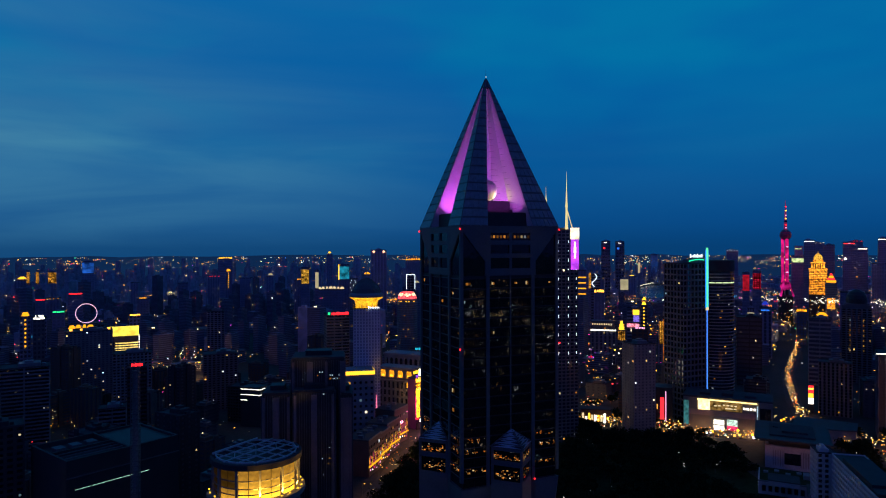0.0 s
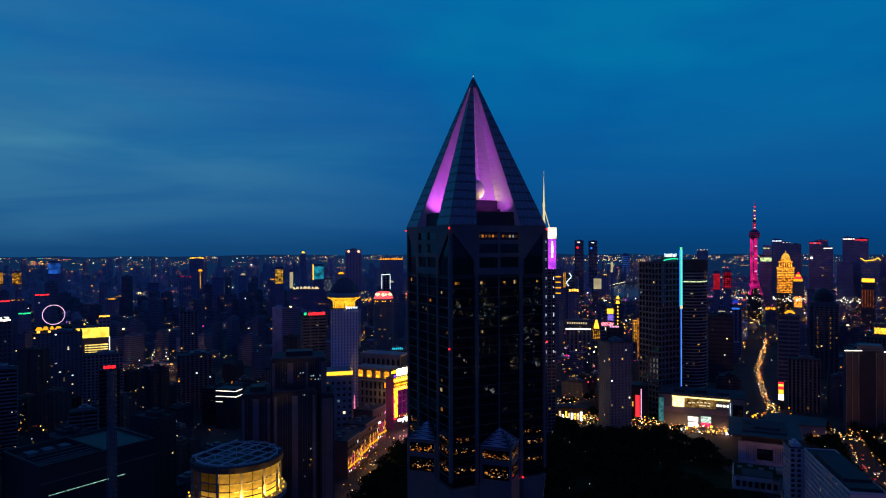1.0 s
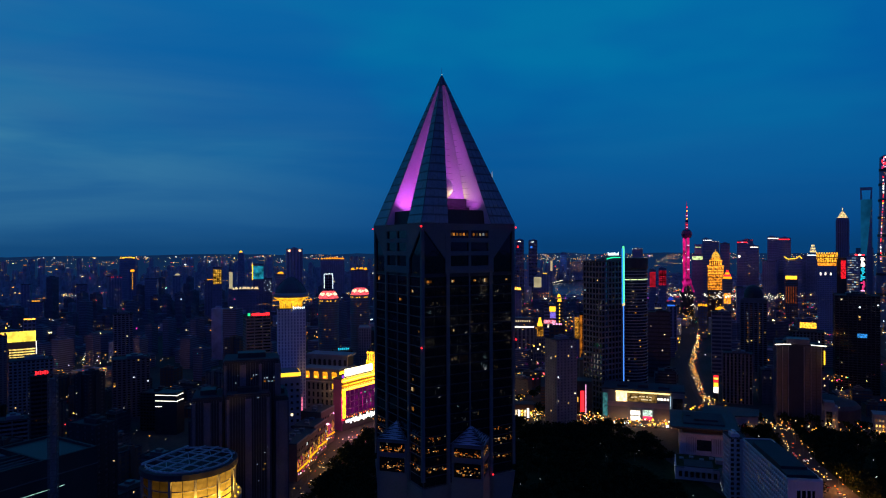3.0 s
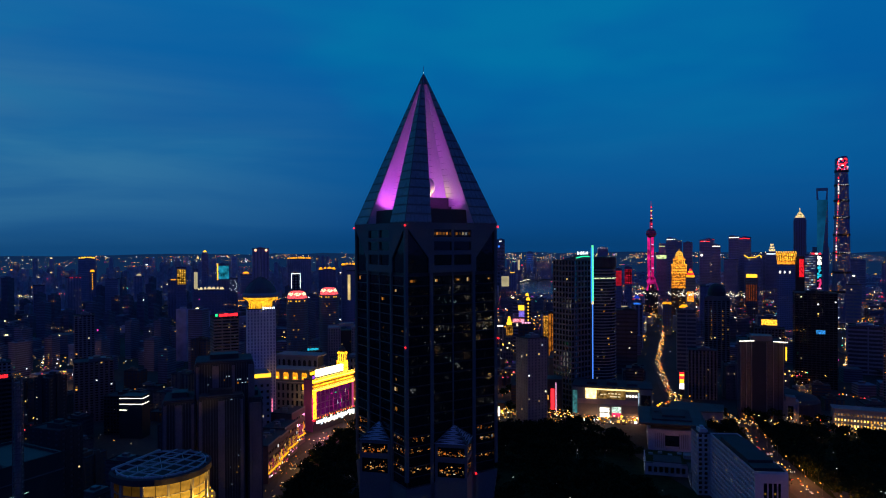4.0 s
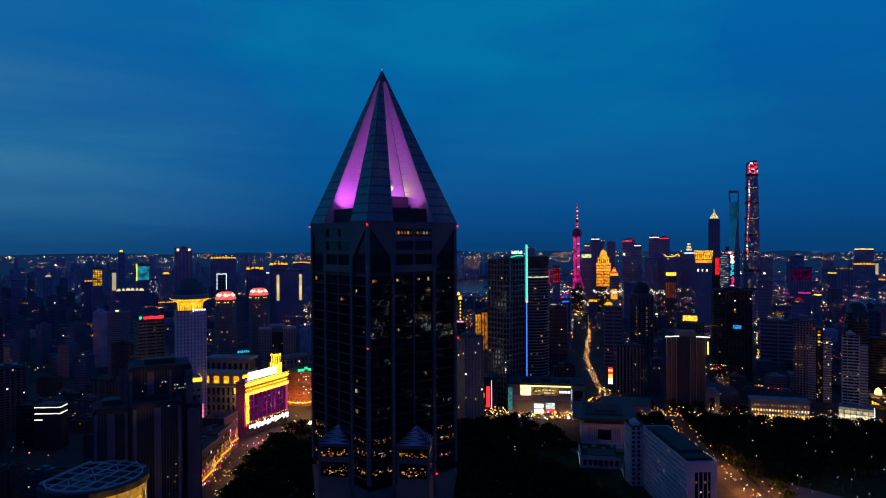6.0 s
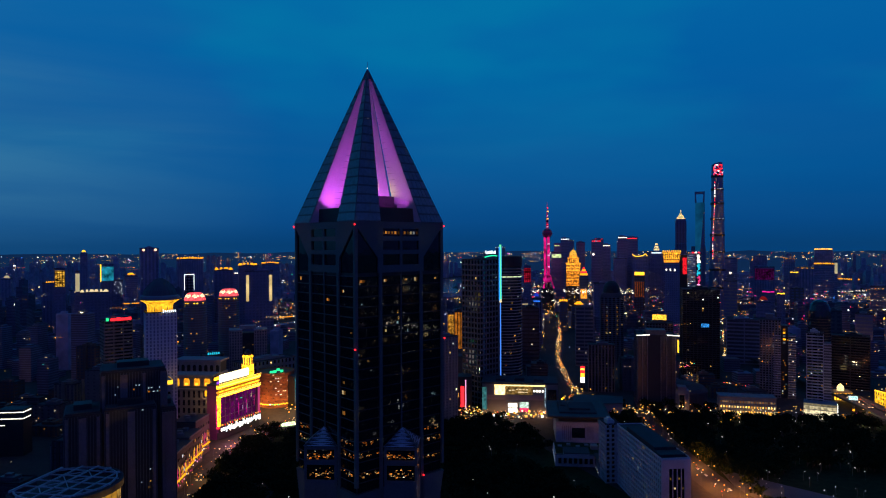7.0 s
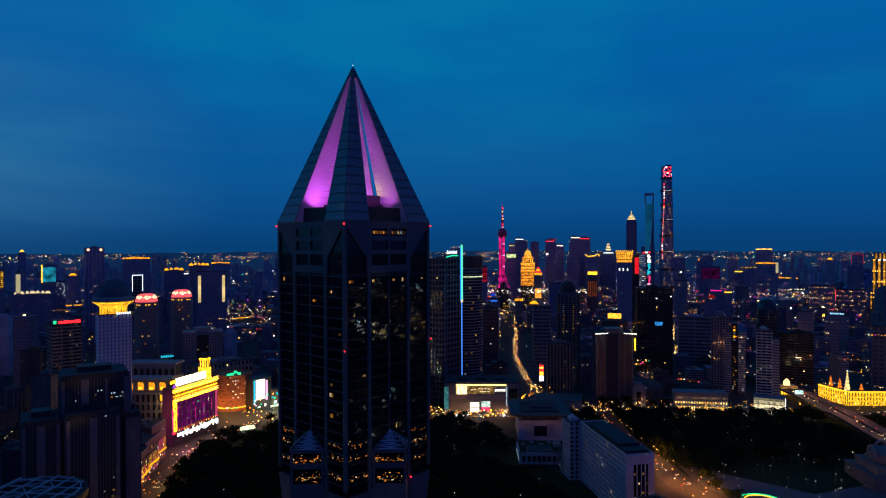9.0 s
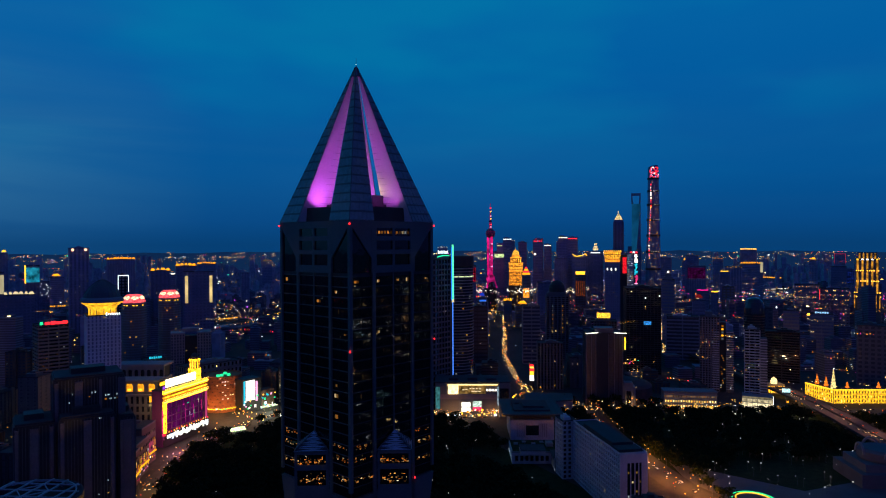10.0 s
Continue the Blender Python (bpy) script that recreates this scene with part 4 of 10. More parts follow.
part("disc", bm, M_pale, hotel, "flat round restaurant disc")
bm = bmesh.new()
lathe(bm, [(16.8, 165.6), (15.2, 170.5), (11.6, 175.5), (7, 179.6), (2.6, 182.4), (0.8, 183)], 24)
part("dome", bm, M_metal_d, hotel, "dark ribbed dome")
bm = bmesh.new()
for i in range(24):
    a = 2 * math.pi * i / 24
    pr = [(16.9, 165.7), (15.3, 170.6), (11.7, 175.6), (7.1, 179.7), (2.7, 182.5)]
    for (r0, z0), (r1, z1) in zip(pr, pr[1:]):
        beam(bm, (r0 * math.cos(a), r0 * math.sin(a), z0), (r1 * math.cos(a), r1 * math.sin(a), z1), 0.35)
part("dome_rib", bm, M_metal_d, hotel)
bm = bmesh.new()
prism(bm, ring(6, 0.4), 184, 203)
part("mast", bm, M_metal, hotel)
for i in range(7):
    part("roof_sign", pane_mesh(1.1, 3.2 if i == 0 else 2.0, M_cool), None, hotel, m=pose(2 + i * 1.9, -14.8, 149.5, 0, 0, 0))

# round apartment towers with glowing crowns
M_petal = emit("crown_petal_light", (1.0, 0.6, 0.36), 2.0, vary=0.6, scale=0.5)
for x, y, h, lab in ((-60, 1105, 138, ""), (-8, 1180, 138, "")):
    t = thing("apartment_tower", x, y, 0, 0, "round-fronted apartment tower with pink-lit crown", "building", "crowned towers")
    bm = bmesh.new()
    lathe(bm, [(16.7, 0), (16.7, h - 8), (15, h - 6)], 20)
    part("wall", bm, M_tan, t)
    if ("ring", 17.0) not in PANE:
        bm = bmesh.new()
        lathe(bm, [(17.0, 0), (17.0, 1.5)], 20)
        PANE[("ring", 17.0)] = mesh_of("floor_band", bm, M_pale)
    for j in range(34):
        part("floor_band", PANE[("ring", 17.0)], None, t, m=pose(0, 0, j * 3.8))
    bm = bmesh.new()
    lathe(bm, [(16, h - 5.5), (15.5, h - 3), (10.5, h + 5), (9.5, h + 5.6)], 20)
    part("crown", bm, emit("crown_glow", (1.0, 0.1, 0.12), 1.3, vary=0.7, scale=0.4), t, "pink-lit sloping crown")
    for k in range(7):
        bm = bmesh.new()
        loop = []
        for i in range(14):
            e = 2 * math.pi * i / 14
            v, a = 0.5 + 0.4 * math.sin(e) * (1 - 0.25 * ((i + k) % 3)), 2 * math.pi * (k + 0.35) / 7 + 0.42 * math.cos(e)
            r = 15.9 - 5.0 * v
            loop.append(bm.verts.new((r * math.cos(a), r * math.sin(a), h - 2.7 + 8 * v)))
        c = Vector((0, 0, 0))
        for q in loop:
            c += q.co / 14
        hub = bm.verts.new(c + Vector((c.x, c.y, 0)).normalized() * 1.2)
        for i in range(14):
            bm.faces.new((hub, loop[i], loop[(i + 1) % 14]))
        part("crown_petal", bm, M_petal, t, "cream-lit petal")
    for k in range(8):
        a = -2.7 + k * 0.27
        if (k + int(h + x)) % 3:
            part("eave_lamp", pane_mesh(2.6, 1.2, M_yellow), None, t, m=pose(17.2 * math.cos(a), 17.2 * math.sin(a), h - 9.5, 0, 0, math.degrees(a) + 90))
    for j in range(9):
        a = rng.uniform(-2.6, -0.5)
        part("lit_window", pane_mesh(2.2, 1.7, M_lit_dim), None, t, m=pose(17.05 * math.cos(a), 17.05 * math.sin(a), rng.randint(8, 33) * 3.8 + 2.7, 0, 0, math.degrees(a) + 90))

# arcaded department store
arc = thing("arcade_building", -54, 903, 0, -25, "pale arcaded upper floors of an old department store", "building")
boxed("wall", (-30, 30, -1, 24, 0, 56), M_pale, arc)
boxed("roof", (-31, 31, -2, 25, 70, 72.5), M_pale, arc)
boxed("arcade_back", (-28, 28, 3, 22, 56, 70), M_dark, arc)


def arcade(parent, x0, x1, n, y, z0, z1, mat, glow=None):
    """A row of round arches between pillars."""
    cell = (x1 - x0) / n
    for i in range(n):
        cx = x0 + (i + 0.5) * cell
        r = cell * 0.32
        bm = bmesh.new()
        spring = z1 - (z1 - z0) * 0.45
        out = [(cx - cell / 2, z0), (cx - r, z0)]
        arcp = [(cx - r * math.cos(math.pi * j / 8), spring + r * math.sin(math.pi * j / 8)) for j in range(9)]
        poly = [(cx - cell / 2, z0), (cx - r, z0)] + arcp + [(cx + r, z0), (cx + cell / 2, z0), (cx + cell / 2, z1), (cx - cell / 2, z1)]
        lo = [bm.verts.new((a, y - 0.6, b)) for a, b in poly]
        hi = [bm.verts.new((a, y + 0.6, b)) for a, b in poly]
        bm.faces.new(lo), bm.faces.new(hi[::-1])
        for j in range(len(poly)):
            bm.faces.new((lo[j], lo[(j + 1) % len(poly)], hi[(j + 1) % len(poly)], hi[j]))
        bm.normal_update()
        bmesh.ops.triangulate(bm, faces=bm.faces)
        part("arch", bm, mat, parent)
        if glow:
            part("arch_glow", pane_mesh(r * 1.95, (z1 - z0) * 0.78, glow), None, parent, m=pose(cx, y + 1.2, z0 + (z1 - z0) * 0.4, 0, 0, 0))


arcade(arc, -30, 30, 8, -0.4, 56, 70, M_pale)
M_store0 = emit("cornice_gold", (1.0, 0.4, 0.012), 1.2, vary=0.6, scale=0.3)
arc2 = thing("arcade_wing", -58, 824, 0, -25, "lower arcade wing with golden-lit arches", "building")
boxed("wall", (-26, 23, 0, 20, 0, 55), M_conc_d, arc2)
boxed("arcade_back", (-25, 22, 3, 18, 55, 66), M_dark, arc2)
boxed("roof", (-27, 24, -1, 21, 66, 68), M_pale, arc2)
arcade(arc2, -26, 23, 4, 0.6, 55, 66, M_tan, emit("arch_gold", (1.0, 0.36, 0.015), 1.1, vary=0.5, scale=0.4))
for i in range(4):
    part("lamp_lunette", pane_mesh(4.2, 2.2, M_yellow), None, arc2, m=pose(-20 + i * 12.2, 0.3, 57.4, 0, 0, 0))
boxed("gold_cornice", (-26.5, 23.5, -0.6, 0.0, 66.2, 67.6), M_store0, arc2)
for i in range(8):
    part("tall_window", pane_mesh(2.6, 8, M_glass), None, arc2, m=pose(-23 + i * 6.1, -0.05, 46, 0, 0, 0))
for j in range(3):
    for i in range(8):
        part("tall_window", pane_mesh(2.6, 6, M_glass), None, arc2, m=pose(-23 + i * 6.1, -0.05, 36 - j * 9, 0, 0, 0))
boxed("string_course", (-26.3, 23.3, -0.5, 0.0, 51.5, 52.6), M_pale, arc2)
for u in (19.5, 15.6):
    part("glow_window", pane_mesh(2.6, 6.5, M_gold), None, arc2, m=pose(u, -0.1, 47, 0, 0, 0))

M_rose = emit("rose_neon", (1.0, 0.05, 0.25), 0.9)
M_clubl = window_light("shop_block_rooms", [(0.0, (1.0, 0.75, 0.4)), (0.5, (1.0, 0.92, 0.75))], 0.7, 2.2)
# neon department store at the bend of the street
DS = (-8, 815, 48)
ds = thing("department_store", DS[0], DS[1], 0, DS[2], "department store edged in yellow neon with purple front", "building")
# plum base also carries the purple light on the walls
M_purp = surface("plum_lit_wall", (0.16, 0.04, 0.16), 0.5)
boxed("wall", (-36, 36, 0, 14, 0, 60), M_purp, ds)
boxed("roof", (-36.5, 36.5, 0.3, 14.5, 60, 61.2), M_roof, ds)
M_store = emit("store_neon", (1.0, 0.44, 0.016), 3.6, True, 0.7, 0.25)
M_ochre_l = surface("ochre_ledge", (0.55, 0.36, 0.1), 0.6)
M_bulb = emit("cornice_bulb", (1.0, 0.62, 0.09), 4.2)
for z0, z1, o in ((58, 61.5, 2.2), (47.5, 50, 1.8)):
    boxed("cornice_ledge", (-36.8, 37, -o, 0.1, z1 - 0.7, z1), M_ochre_l, ds)
    boxed("neon_cornice", (-36.8, 37, -o + 0.5, 0.1, z0 - 1.2, z1 - 0.75), M_store, ds)
    bulbs = Quads()
    for i in range(50):
        bulbs.box(-36.4 + i * 1.5, -o - 0.2, 0.7, 0.5, z0 + 0.3, z0 + 1.3)
        if i % 2:
            bulbs.box(-36.4 + i * 1.5, -o - 0.2, 0.5, 0.5, z1, z1 + 0.9)
    tagged(part("cornice_bulbs", bulbs.mesh("cornice_bulbs", M_bulb), None, ds), "row of yellow bulbs", kind="stuff")
boxed("neon_cornice", (-36.8, 37, -1.2, 0.1, 52.6, 53.6), M_store, ds)
for i in range(19):
    boxed("cornice_bracket", (-36 + i * 4 - 0.5, -36 + i * 4 + 0.5, -1.3, -0.55, 54.4, 56.0), M_brown, ds)
# the frieze is a plain wall; its floodlight is put in as glow
boxed("frieze", (-36, 36, -0.5, 0.0, 50, 56.7), emit("floodlit_frieze", (1.0, 0.36, 0.012), 0.85, vary=0.5, scale=0.3), ds)
boxed("light_column", (-36.9, -32.0, -1.4, 0.1, 15, 46.0), M_store, ds, "tall yellow light column")
for j in range(5):
    boxed("column_mark", (-35.1, -33.9, -1.6, -1.42, 20 + j * 4.6, 22.2 + j * 4.6), M_brown, ds)
boxed("column_foot", (-36.4, -32.6, -1.5, 0.1, 12.4, 14.9), M_red, ds)
boxed("side_wall", (-36.4, -36.03, 0.6, 14, 0, 58), M_purp, ds)
boxed("light_column", (34.5, 37, -1.0, 0.1, 14, 47.5), emit("rose_column", (1.0, 0.1, 0.35), 0.5), ds)
boxed("sign_board", (-31, 17, -1.0, 1.0, 63.5, 71.5), emit("sign_glow", (1.0, 0.88, 0.52), 4.5, True, 0.3, 0.35), ds, "bright rooftop sign board")
boxed("sign_frame", (-32, 18, 0.9, 2.0, 61.2, 70), M_metal_d, ds)
for i in range(12):
    part("window_light", pane_mesh(2.2, rng.choice((3, 4.5)), rng.choice((M_violet, M_cool, M_magenta, M_green, M_lit))), None, ds, m=pose(-18 + i * 3.7, -0.1, rng.choice((27, 33, 38)), 0, 0, 0))
# added glow panels give the front its purple wash of light
M_plumlit = emit("plum_wash_glow", (0.34, 0.012, 0.3), 0.2, vary=0.45, scale=0.06)
for i in range(8):
    for j in range(4):
        boxed("display_panel", (-29.4 + i * 7.6, -24.0 + i * 7.6, -0.22, -0.02, 17.5 + j * 7.4, 23.6 + j * 7.4), M_plumlit, ds, "glowing panel for the purple light on the front")
for i in range(9):
    boxed("window_pier", (-31 + i * 7.6, -29.8 + i * 7.6, -0.5, 0.0, 16, 47), M_purp, ds)
for i in range(0, 14, 3):
    part("panel_light", pane_mesh(0.5, rng.uniform(6, 18), rng.choice((M_magenta, M_violet, M_rose))), None, ds, m=pose(-29 + i * 4.7, -0.2, rng.uniform(26, 36), 0, 0, 0))
part("corner_lamp", pane_mesh(4, 3, M_violet), None, ds, m=pose(-36, -1.2, 64, 0, 0, 0))
part("corner_lamp", pane_mesh(9, 3.5, M_store), None, ds, m=pose(-37, -0.6, 69, 0, 0, 0))
boxed("canopy_back", (-34, 36, -3.2, 0, 8, 14.5), M_dark, ds)
boxed("ground_floor", (-36.2, 36.2, -0.6, -0.02, 0, 7.9), M_dark, ds)
for i in range(34):
    part("shop_sign", pane_mesh(1.6 + rng.random(), 3.0 + 3.5 * rng.random(), rng.choice((M_cool, M_whitel, M_whitel, M_whitel, M_cool))), None, ds, m=pose(-33 + i * 2.05, -3.3, 11 + rng.uniform(-1.4, 1.4), 0, 0, 0))
    if i % 2:
        part("flag_lamp", pane_mesh(1.0, 1.8, M_amber if i % 3 else M_red), None, ds, m=pose(-33 + i * 2.05, -3.3, 16 + rng.uniform(-0.6, 0.6)))
boxed("pink_edge", (-37.6, -37.0, -1.2, 0.4, 12, 40), emit("pink_edge_glow", (1.0, 0.05, 0.2), 1.0, vary=0.8, scale=0.6), ds)
tt = [(7.0, 60), (7.0, 74), (5.6, 74), (5.6, 83), (6.4, 83), (6.4, 84.5), (4.0, 85)]
bm = bmesh.new()
lathe(bm, tt, 12, 25, 7)
part("corner_turret", bm, M_store, ds, "yellow-lit corner turret")
bm = bmesh.new()
for i in range(12):
    a = 2 * math.pi * i / 12
    beam(bm, (25 + 5.8 * math.cos(a), 7 + 5.8 * math.sin(a), 61), (25 + 5.8 * math.cos(a), 7 + 5.8 * math.sin(a), 83), 0.9)
part("turret_column", bm, M_tan, ds)
bm = bmesh.new()
lathe(bm, [(4.6, 85), (4.2, 88), (2.6, 90.5), (0.4, 92)], 12, 25, 7)
part("turret_dome", bm, M_dark, ds)

orange = thing("shop_block", 46, 938, 0, 0, "round-fronted brick shop block glowing orange with green roof sign", "building")
M_litbrick = surface("lit_brick", (0.42, 0.15, 0.06), 0.8)
bm = bmesh.new()
lathe(bm, [(24, 0), (24, 44.5), (24.6, 45), (24.6, 46.5), (23.4, 46.6), (23.2, 45.2), (0.2, 45.1)], 40)
part("wall", bm, M_litbrick, orange)
for j in range(9):
    bm = bmesh.new()
    lathe(bm, [(24.0, 6 + j * 4.4), (24.5, 6.2 + j * 4.4), (24.5, 7.2 + j * 4.4), (24.0, 7.4 + j * 4.4)], 40)
    part("floor_band", bm, M_litbrick, orange)
    for i in range(20):
        a = -2.9 + i * 0.135
        lit = rng.random() < (0.34 if i > 8 and 1 < j < 8 else 0.06)
        if lit or (i + j) % 3 == 0:
            part("window", pane_mesh(1.9, 1.1, M_clubl if lit else M_brown), None, orange, m=pose(24.25 * math.cos(a), 24.25 * math.sin(a), 9 + j * 4.4, 0, 0, math.degrees(a) + 90))
for i, z in enumerate((47.8, 48.2, 50.6, 48.4)):
    bm = bmesh.new()
    lathe(bm, [(0.1, -1.4), (2.1, -1.3), (2.3, 0), (2.1, 1.3), (0.1, 1.4)], 10)
    part("green_sign", bm, M_green, orange, "glowing green roof sign", m=pose(-8 + i * 4.4, -20.5, z))
for i in range(30):
    a = -2.9 + i * 0.09
    part("shop_light", pane_mesh(2.0, 1.6, rng.choice((M_yellow, M_yellow, M_whitel, M_amber) if i < 12 or i > 20 else (M_green, M_yellow))), None, orange, m=pose(24.8 * math.cos(a), 24.8 * math.sin(a), 4.4 + rng.random(), 0, 0, math.degrees(a) + 90))
for a in (-2.5, -1.9):
    la = bpy.data.lights.new("wall_light", "POINT")
    la.energy, la.color, la.shadow_soft_size = 11000, (1.0, 0.4, 0.08), 0.4
    ob = new("wall_light", la)
    ob.matrix_basis = Matrix.Translation((46 + 38 * math.cos(a), 938 + 38 * math.sin(a), 8))
    tagged(ob, "amber floodlight before the round shop block", "lamp")
tent = thing("kiosk", 48, 812, 0, 12, "small park kiosk with a glowing green-white canopy", "kiosk")
boxed("wall", (-7, 7, -2, 2, 0, 3.2), M_pale, tent)
bm = bmesh.new()
prism(bm, [(-8.6, -3.4), (8.6, -3.4), (8.6, 3.4), (-8.6, 3.4)], 3.2, 6.4, [(-7.4, -1.2), (7.4, -1.2), (7.4, 1.2), (-7.4, 1.2)])
part("canopy", bm, emit("kiosk_glow", (0.75, 1.0, 0.5), 1.8, vary=0.5, scale=0.5), tent, "glowing green-white canopy")
led = thing("led_screen", 79, 909, 0, 25, "white advertising screen on a dark shop block", "building")
boxed("wall", (-14, 14, 0, 20, 0, 42), M_dark, led)
boxed("screen", (-9, 4, -0.6, 0, 14, 40), emit("screen_white", (1.0, 0.96, 0.85), 1.8, True, 0.3, 0.2), led)
boxed("banner", (5.5, 8.5, -0.6, 0, 12, 38), M_pink, led)
boxed("banner", (-12.5, -10.2, -0.6, 0, 10, 40), M_cyan, led)
tower("brick_block", "pink-lit brick block with balcony bands", 138, 938, 26, 26, 44, 25, M_tan, 6, 6, 9, 0.4, 0.55, 0.15)
wing = tower("old_store_wing", "long pale old store with rows of tall windows", 34, 988, 84, 30, 54, 24, M_pale, 14, 5, 6, 0.5, 0.3, 0.04)
boxed("cornice", (-42.8, 42.8, -15.8, -15.05, 47, 48.6), M_pale, wing)
for i in range(26):
    sg = rng.uniform(0, 1)
    part("street_sign", pane_mesh(rng.uniform(1.2, 3.4), rng.uniform(1.0, 4.0), rng.choice((M_green, M_whitel, M_cool, M_cyan, M_pink, M_amber, M_whitel))), None, led, m=pose(-15 + 46 * sg, -1.2 - 6 * sg, rng.uniform(3, 20)))
# added flat slab; its green-white glow makes the lit street surface
boxed("lit_awning", (12, 34, -9, -1, 2.5, 3.4), emit("street_glow", (0.75, 1.0, 0.6), 1.2, vary=0.7, scale=0.4), led)
boxed("shop_base", (14, 34, -0.9, 14, 0, 24), M_brown, led)

# row of street fronts leading to the store
for i, (x, y, h, rr) in enumerate(((-66, 640, 34, 74), (-60, 672, 30, 74), (-53, 704, 32, 70), (-47, 737, 38, 66))):
    sh = thing("street_front", x, y, 0, rr, "low street front with golden-lit shop windows", "building", "street fronts")
    boxed("wall", (-16.2, 16.2, 0, 24, 0, h), M_brown, sh)
    boxed("roof", (-16.4, 16.4, 0.3, 24.2, h, h + 1), M_roof, sh)
    for k in range(12):
        part("wall_light", pane_mesh(0.5, h * rng.uniform(0.2, 0.45), rng.choice((M_gold, M_yellow, M_rose))), None, sh, m=pose(-15 + k * 2.7, -0.05, h * 0.4, 0, 0, 0))
    boxed("cornice", (-16.2, 16.2, -0.8, 0, 9, 10.2), M_gold, sh)
    for k in range(8):
        for j in range(3):
            part("window", pane_mesh(1.5, 2.6, M_glass if (k * 3 + j * 5 + i) % 7 else M_lit), None, sh, m=pose(-14 + k * 4, -0.08, 14.5 + j * (h - 17) / 2.6, 0, 0, 0))
    boxed("parapet", (-16.2, 16.2, -0.3, 0.3, h, h + 1.6), M_tan, sh)
    for k in range(3):
        boxed("roof_box", (-12 + k * 9, -8 + k * 9, 8 + (k * 5) % 7, 13 + (k * 5) % 7, h + 1, h + 3.5), M_conc_d, sh)
    for k in range(6):
        part("shop_sign", pane_mesh(rng.uniform(1, 3), rng.uniform(0.8, 2), rng.choice((M_pink, M_rose, M_whitel, M_amber))), None, sh, m=pose(-13 + k * 5, -0.4, rng.uniform(3, 7), 0, 0, 0))
boxed("neon_post", (-0.4, 0.4, -3, -2, 10, 52), emit("neon_post_glow", (1.0, 0.2, 0.35), 1.0, vary=0.9, scale=0.5),
      thing("neon_banner", -77, 742, 0, 60, "tall pink neon banner on a building corner", "sign"))
podium = thing("hotel_podium", -98, 726, 0, 12, "hotel podium with golden roof line", "building")
boxed("wall", (-21, 21, -14, 16, 0, 84), M_pale, podium)
boxed("gold_band", (-21.3, 21.3, -14.4, -13.9, 80, 84), M_yellow, podium)
boxed("gold_band", (20.9, 21.4, -14, 10, 80, 84), M_yellow, podium)
for j in range(10):
    for i in range(7):
        part("window", pane_mesh(2.4, 2.6, M_glass if rng.random() > 0.06 else M_lit), None, podium, m=pose(-18 + i * 6, -14.1, 14 + j * 6.4, 0, 0, 0))

# tower with red roof sign
rs = tower("office_tower", "brown office tower with red roof sign", -149, 925, 32, 28, 124, 18, M_tan, 3, 3, 30, 0.1, 0.5, 0.06, litsize=1.1, litmat=M_lit_dim)
for k in range(4):
    boxed("red_sign", (-9 + k * 6, -3.6 + k * 6, -14.6, -13.9, 124.8, 128 + (k % 2) * 0.6), M_red, rs)
boxed("green_mark", (-14, -11, -14.6, -13.9, 125, 128.5), M_green, rs)

# tall bank tower with twin spires and a lit side screen
sp = tower("spire_tower", "tall dark tower with twin spires and violet light screen", 128, 760, 40, 40, 236, 14, M_metal_d, 8, 8, 60, 0.25, 0.35, 0.03, glass=M_glass_b)
# the steel spires carry their cream floodlight as emission
M_spire = emit("spire_lit_glow", (1.0, 0.8, 0.35), 0.9)
for px, h in ((10.5, 296), (-14.5, 280)):
    bm = bmesh.new()
    lathe(bm, [(1.9, 236), (1.3, 252), (1.1, 262), (1.6, 263), (0.9, 270), (0.25, h - 4), (0.05, h + 8)], 8, px, -10)
    part("spire", bm, M_spire, sp, "cream-lit steel spire")
    bm = bmesh.new()
    beam(bm, (px + 8, -10, 236), (px + 0.5, -10, 260), 0.7)
    part("spire_stay", bm, M_spire, sp)
boxed("light_screen", (11, 20.4, -20.7, -20.1, 192, 238), emit("violet_screen", (0.55, 0.06, 0.95), 1.2, vary=0.4, scale=0.1), sp, "violet light screen")
boxed("screen_head", (10.5, 21, -20.8, -20.1, 226, 239), emit("white_screen", (1.0, 0.86, 0.62), 1.4, vary=0.4, scale=0.1), sp)
for z, w in ((220, 2.0), (214, 3.2), (208, 2.2)):
    part("screen_motif", pane_mesh(w, 7, bpy.data.materials["white_screen"]), None, sp, m=pose(15.7, -20.75, z, 0, 0, 0))
for i in range(14):
    for px in (-4.0, 8.0, 17.5):
        part("facade_lamp", pane_mesh(0.45, 3.5 if i % 2 else 1.5, M_cool), None, sp, m=pose(px, -20.3, 88 + i * 10.4, 0, 0, 0))
part("roof_lamp", pane_mesh(6, 3, M_amber), None, sp, m=pose(-14, -20.4, 237, 0, 0, 0))

# grid-fronted twin office with the tall blue-green light fin
cap = tower("office_tower", "grid-fronted office tower with roof sign and light fin", 308, 838, 42, 34, 196, 24, M_conc_d, 7, 6, 28, 0.3, 0.3, 0.006, relief=0.9)
cyl = thing("curved_office", 350, 852, 0, 24, "curved glass office tower with floor bands", "building")
bm = bmesh.new()
prism(bm, ring(40, 22.4), 0, 198)
part("glazing", bm, M_glass_b, cyl)
bm = bmesh.new()
lathe(bm, [(22.5, 0), (23.1, 0.1), (23.1, 1.2), (22.5, 1.3)], 40)
ring_me = mesh_of("floor_band", bm, M_pale)
for j in range(46):
    part("floor_band", ring_me, None, cyl, m=pose(0, 0, 4 + j * 4.05))
bm = bmesh.new()
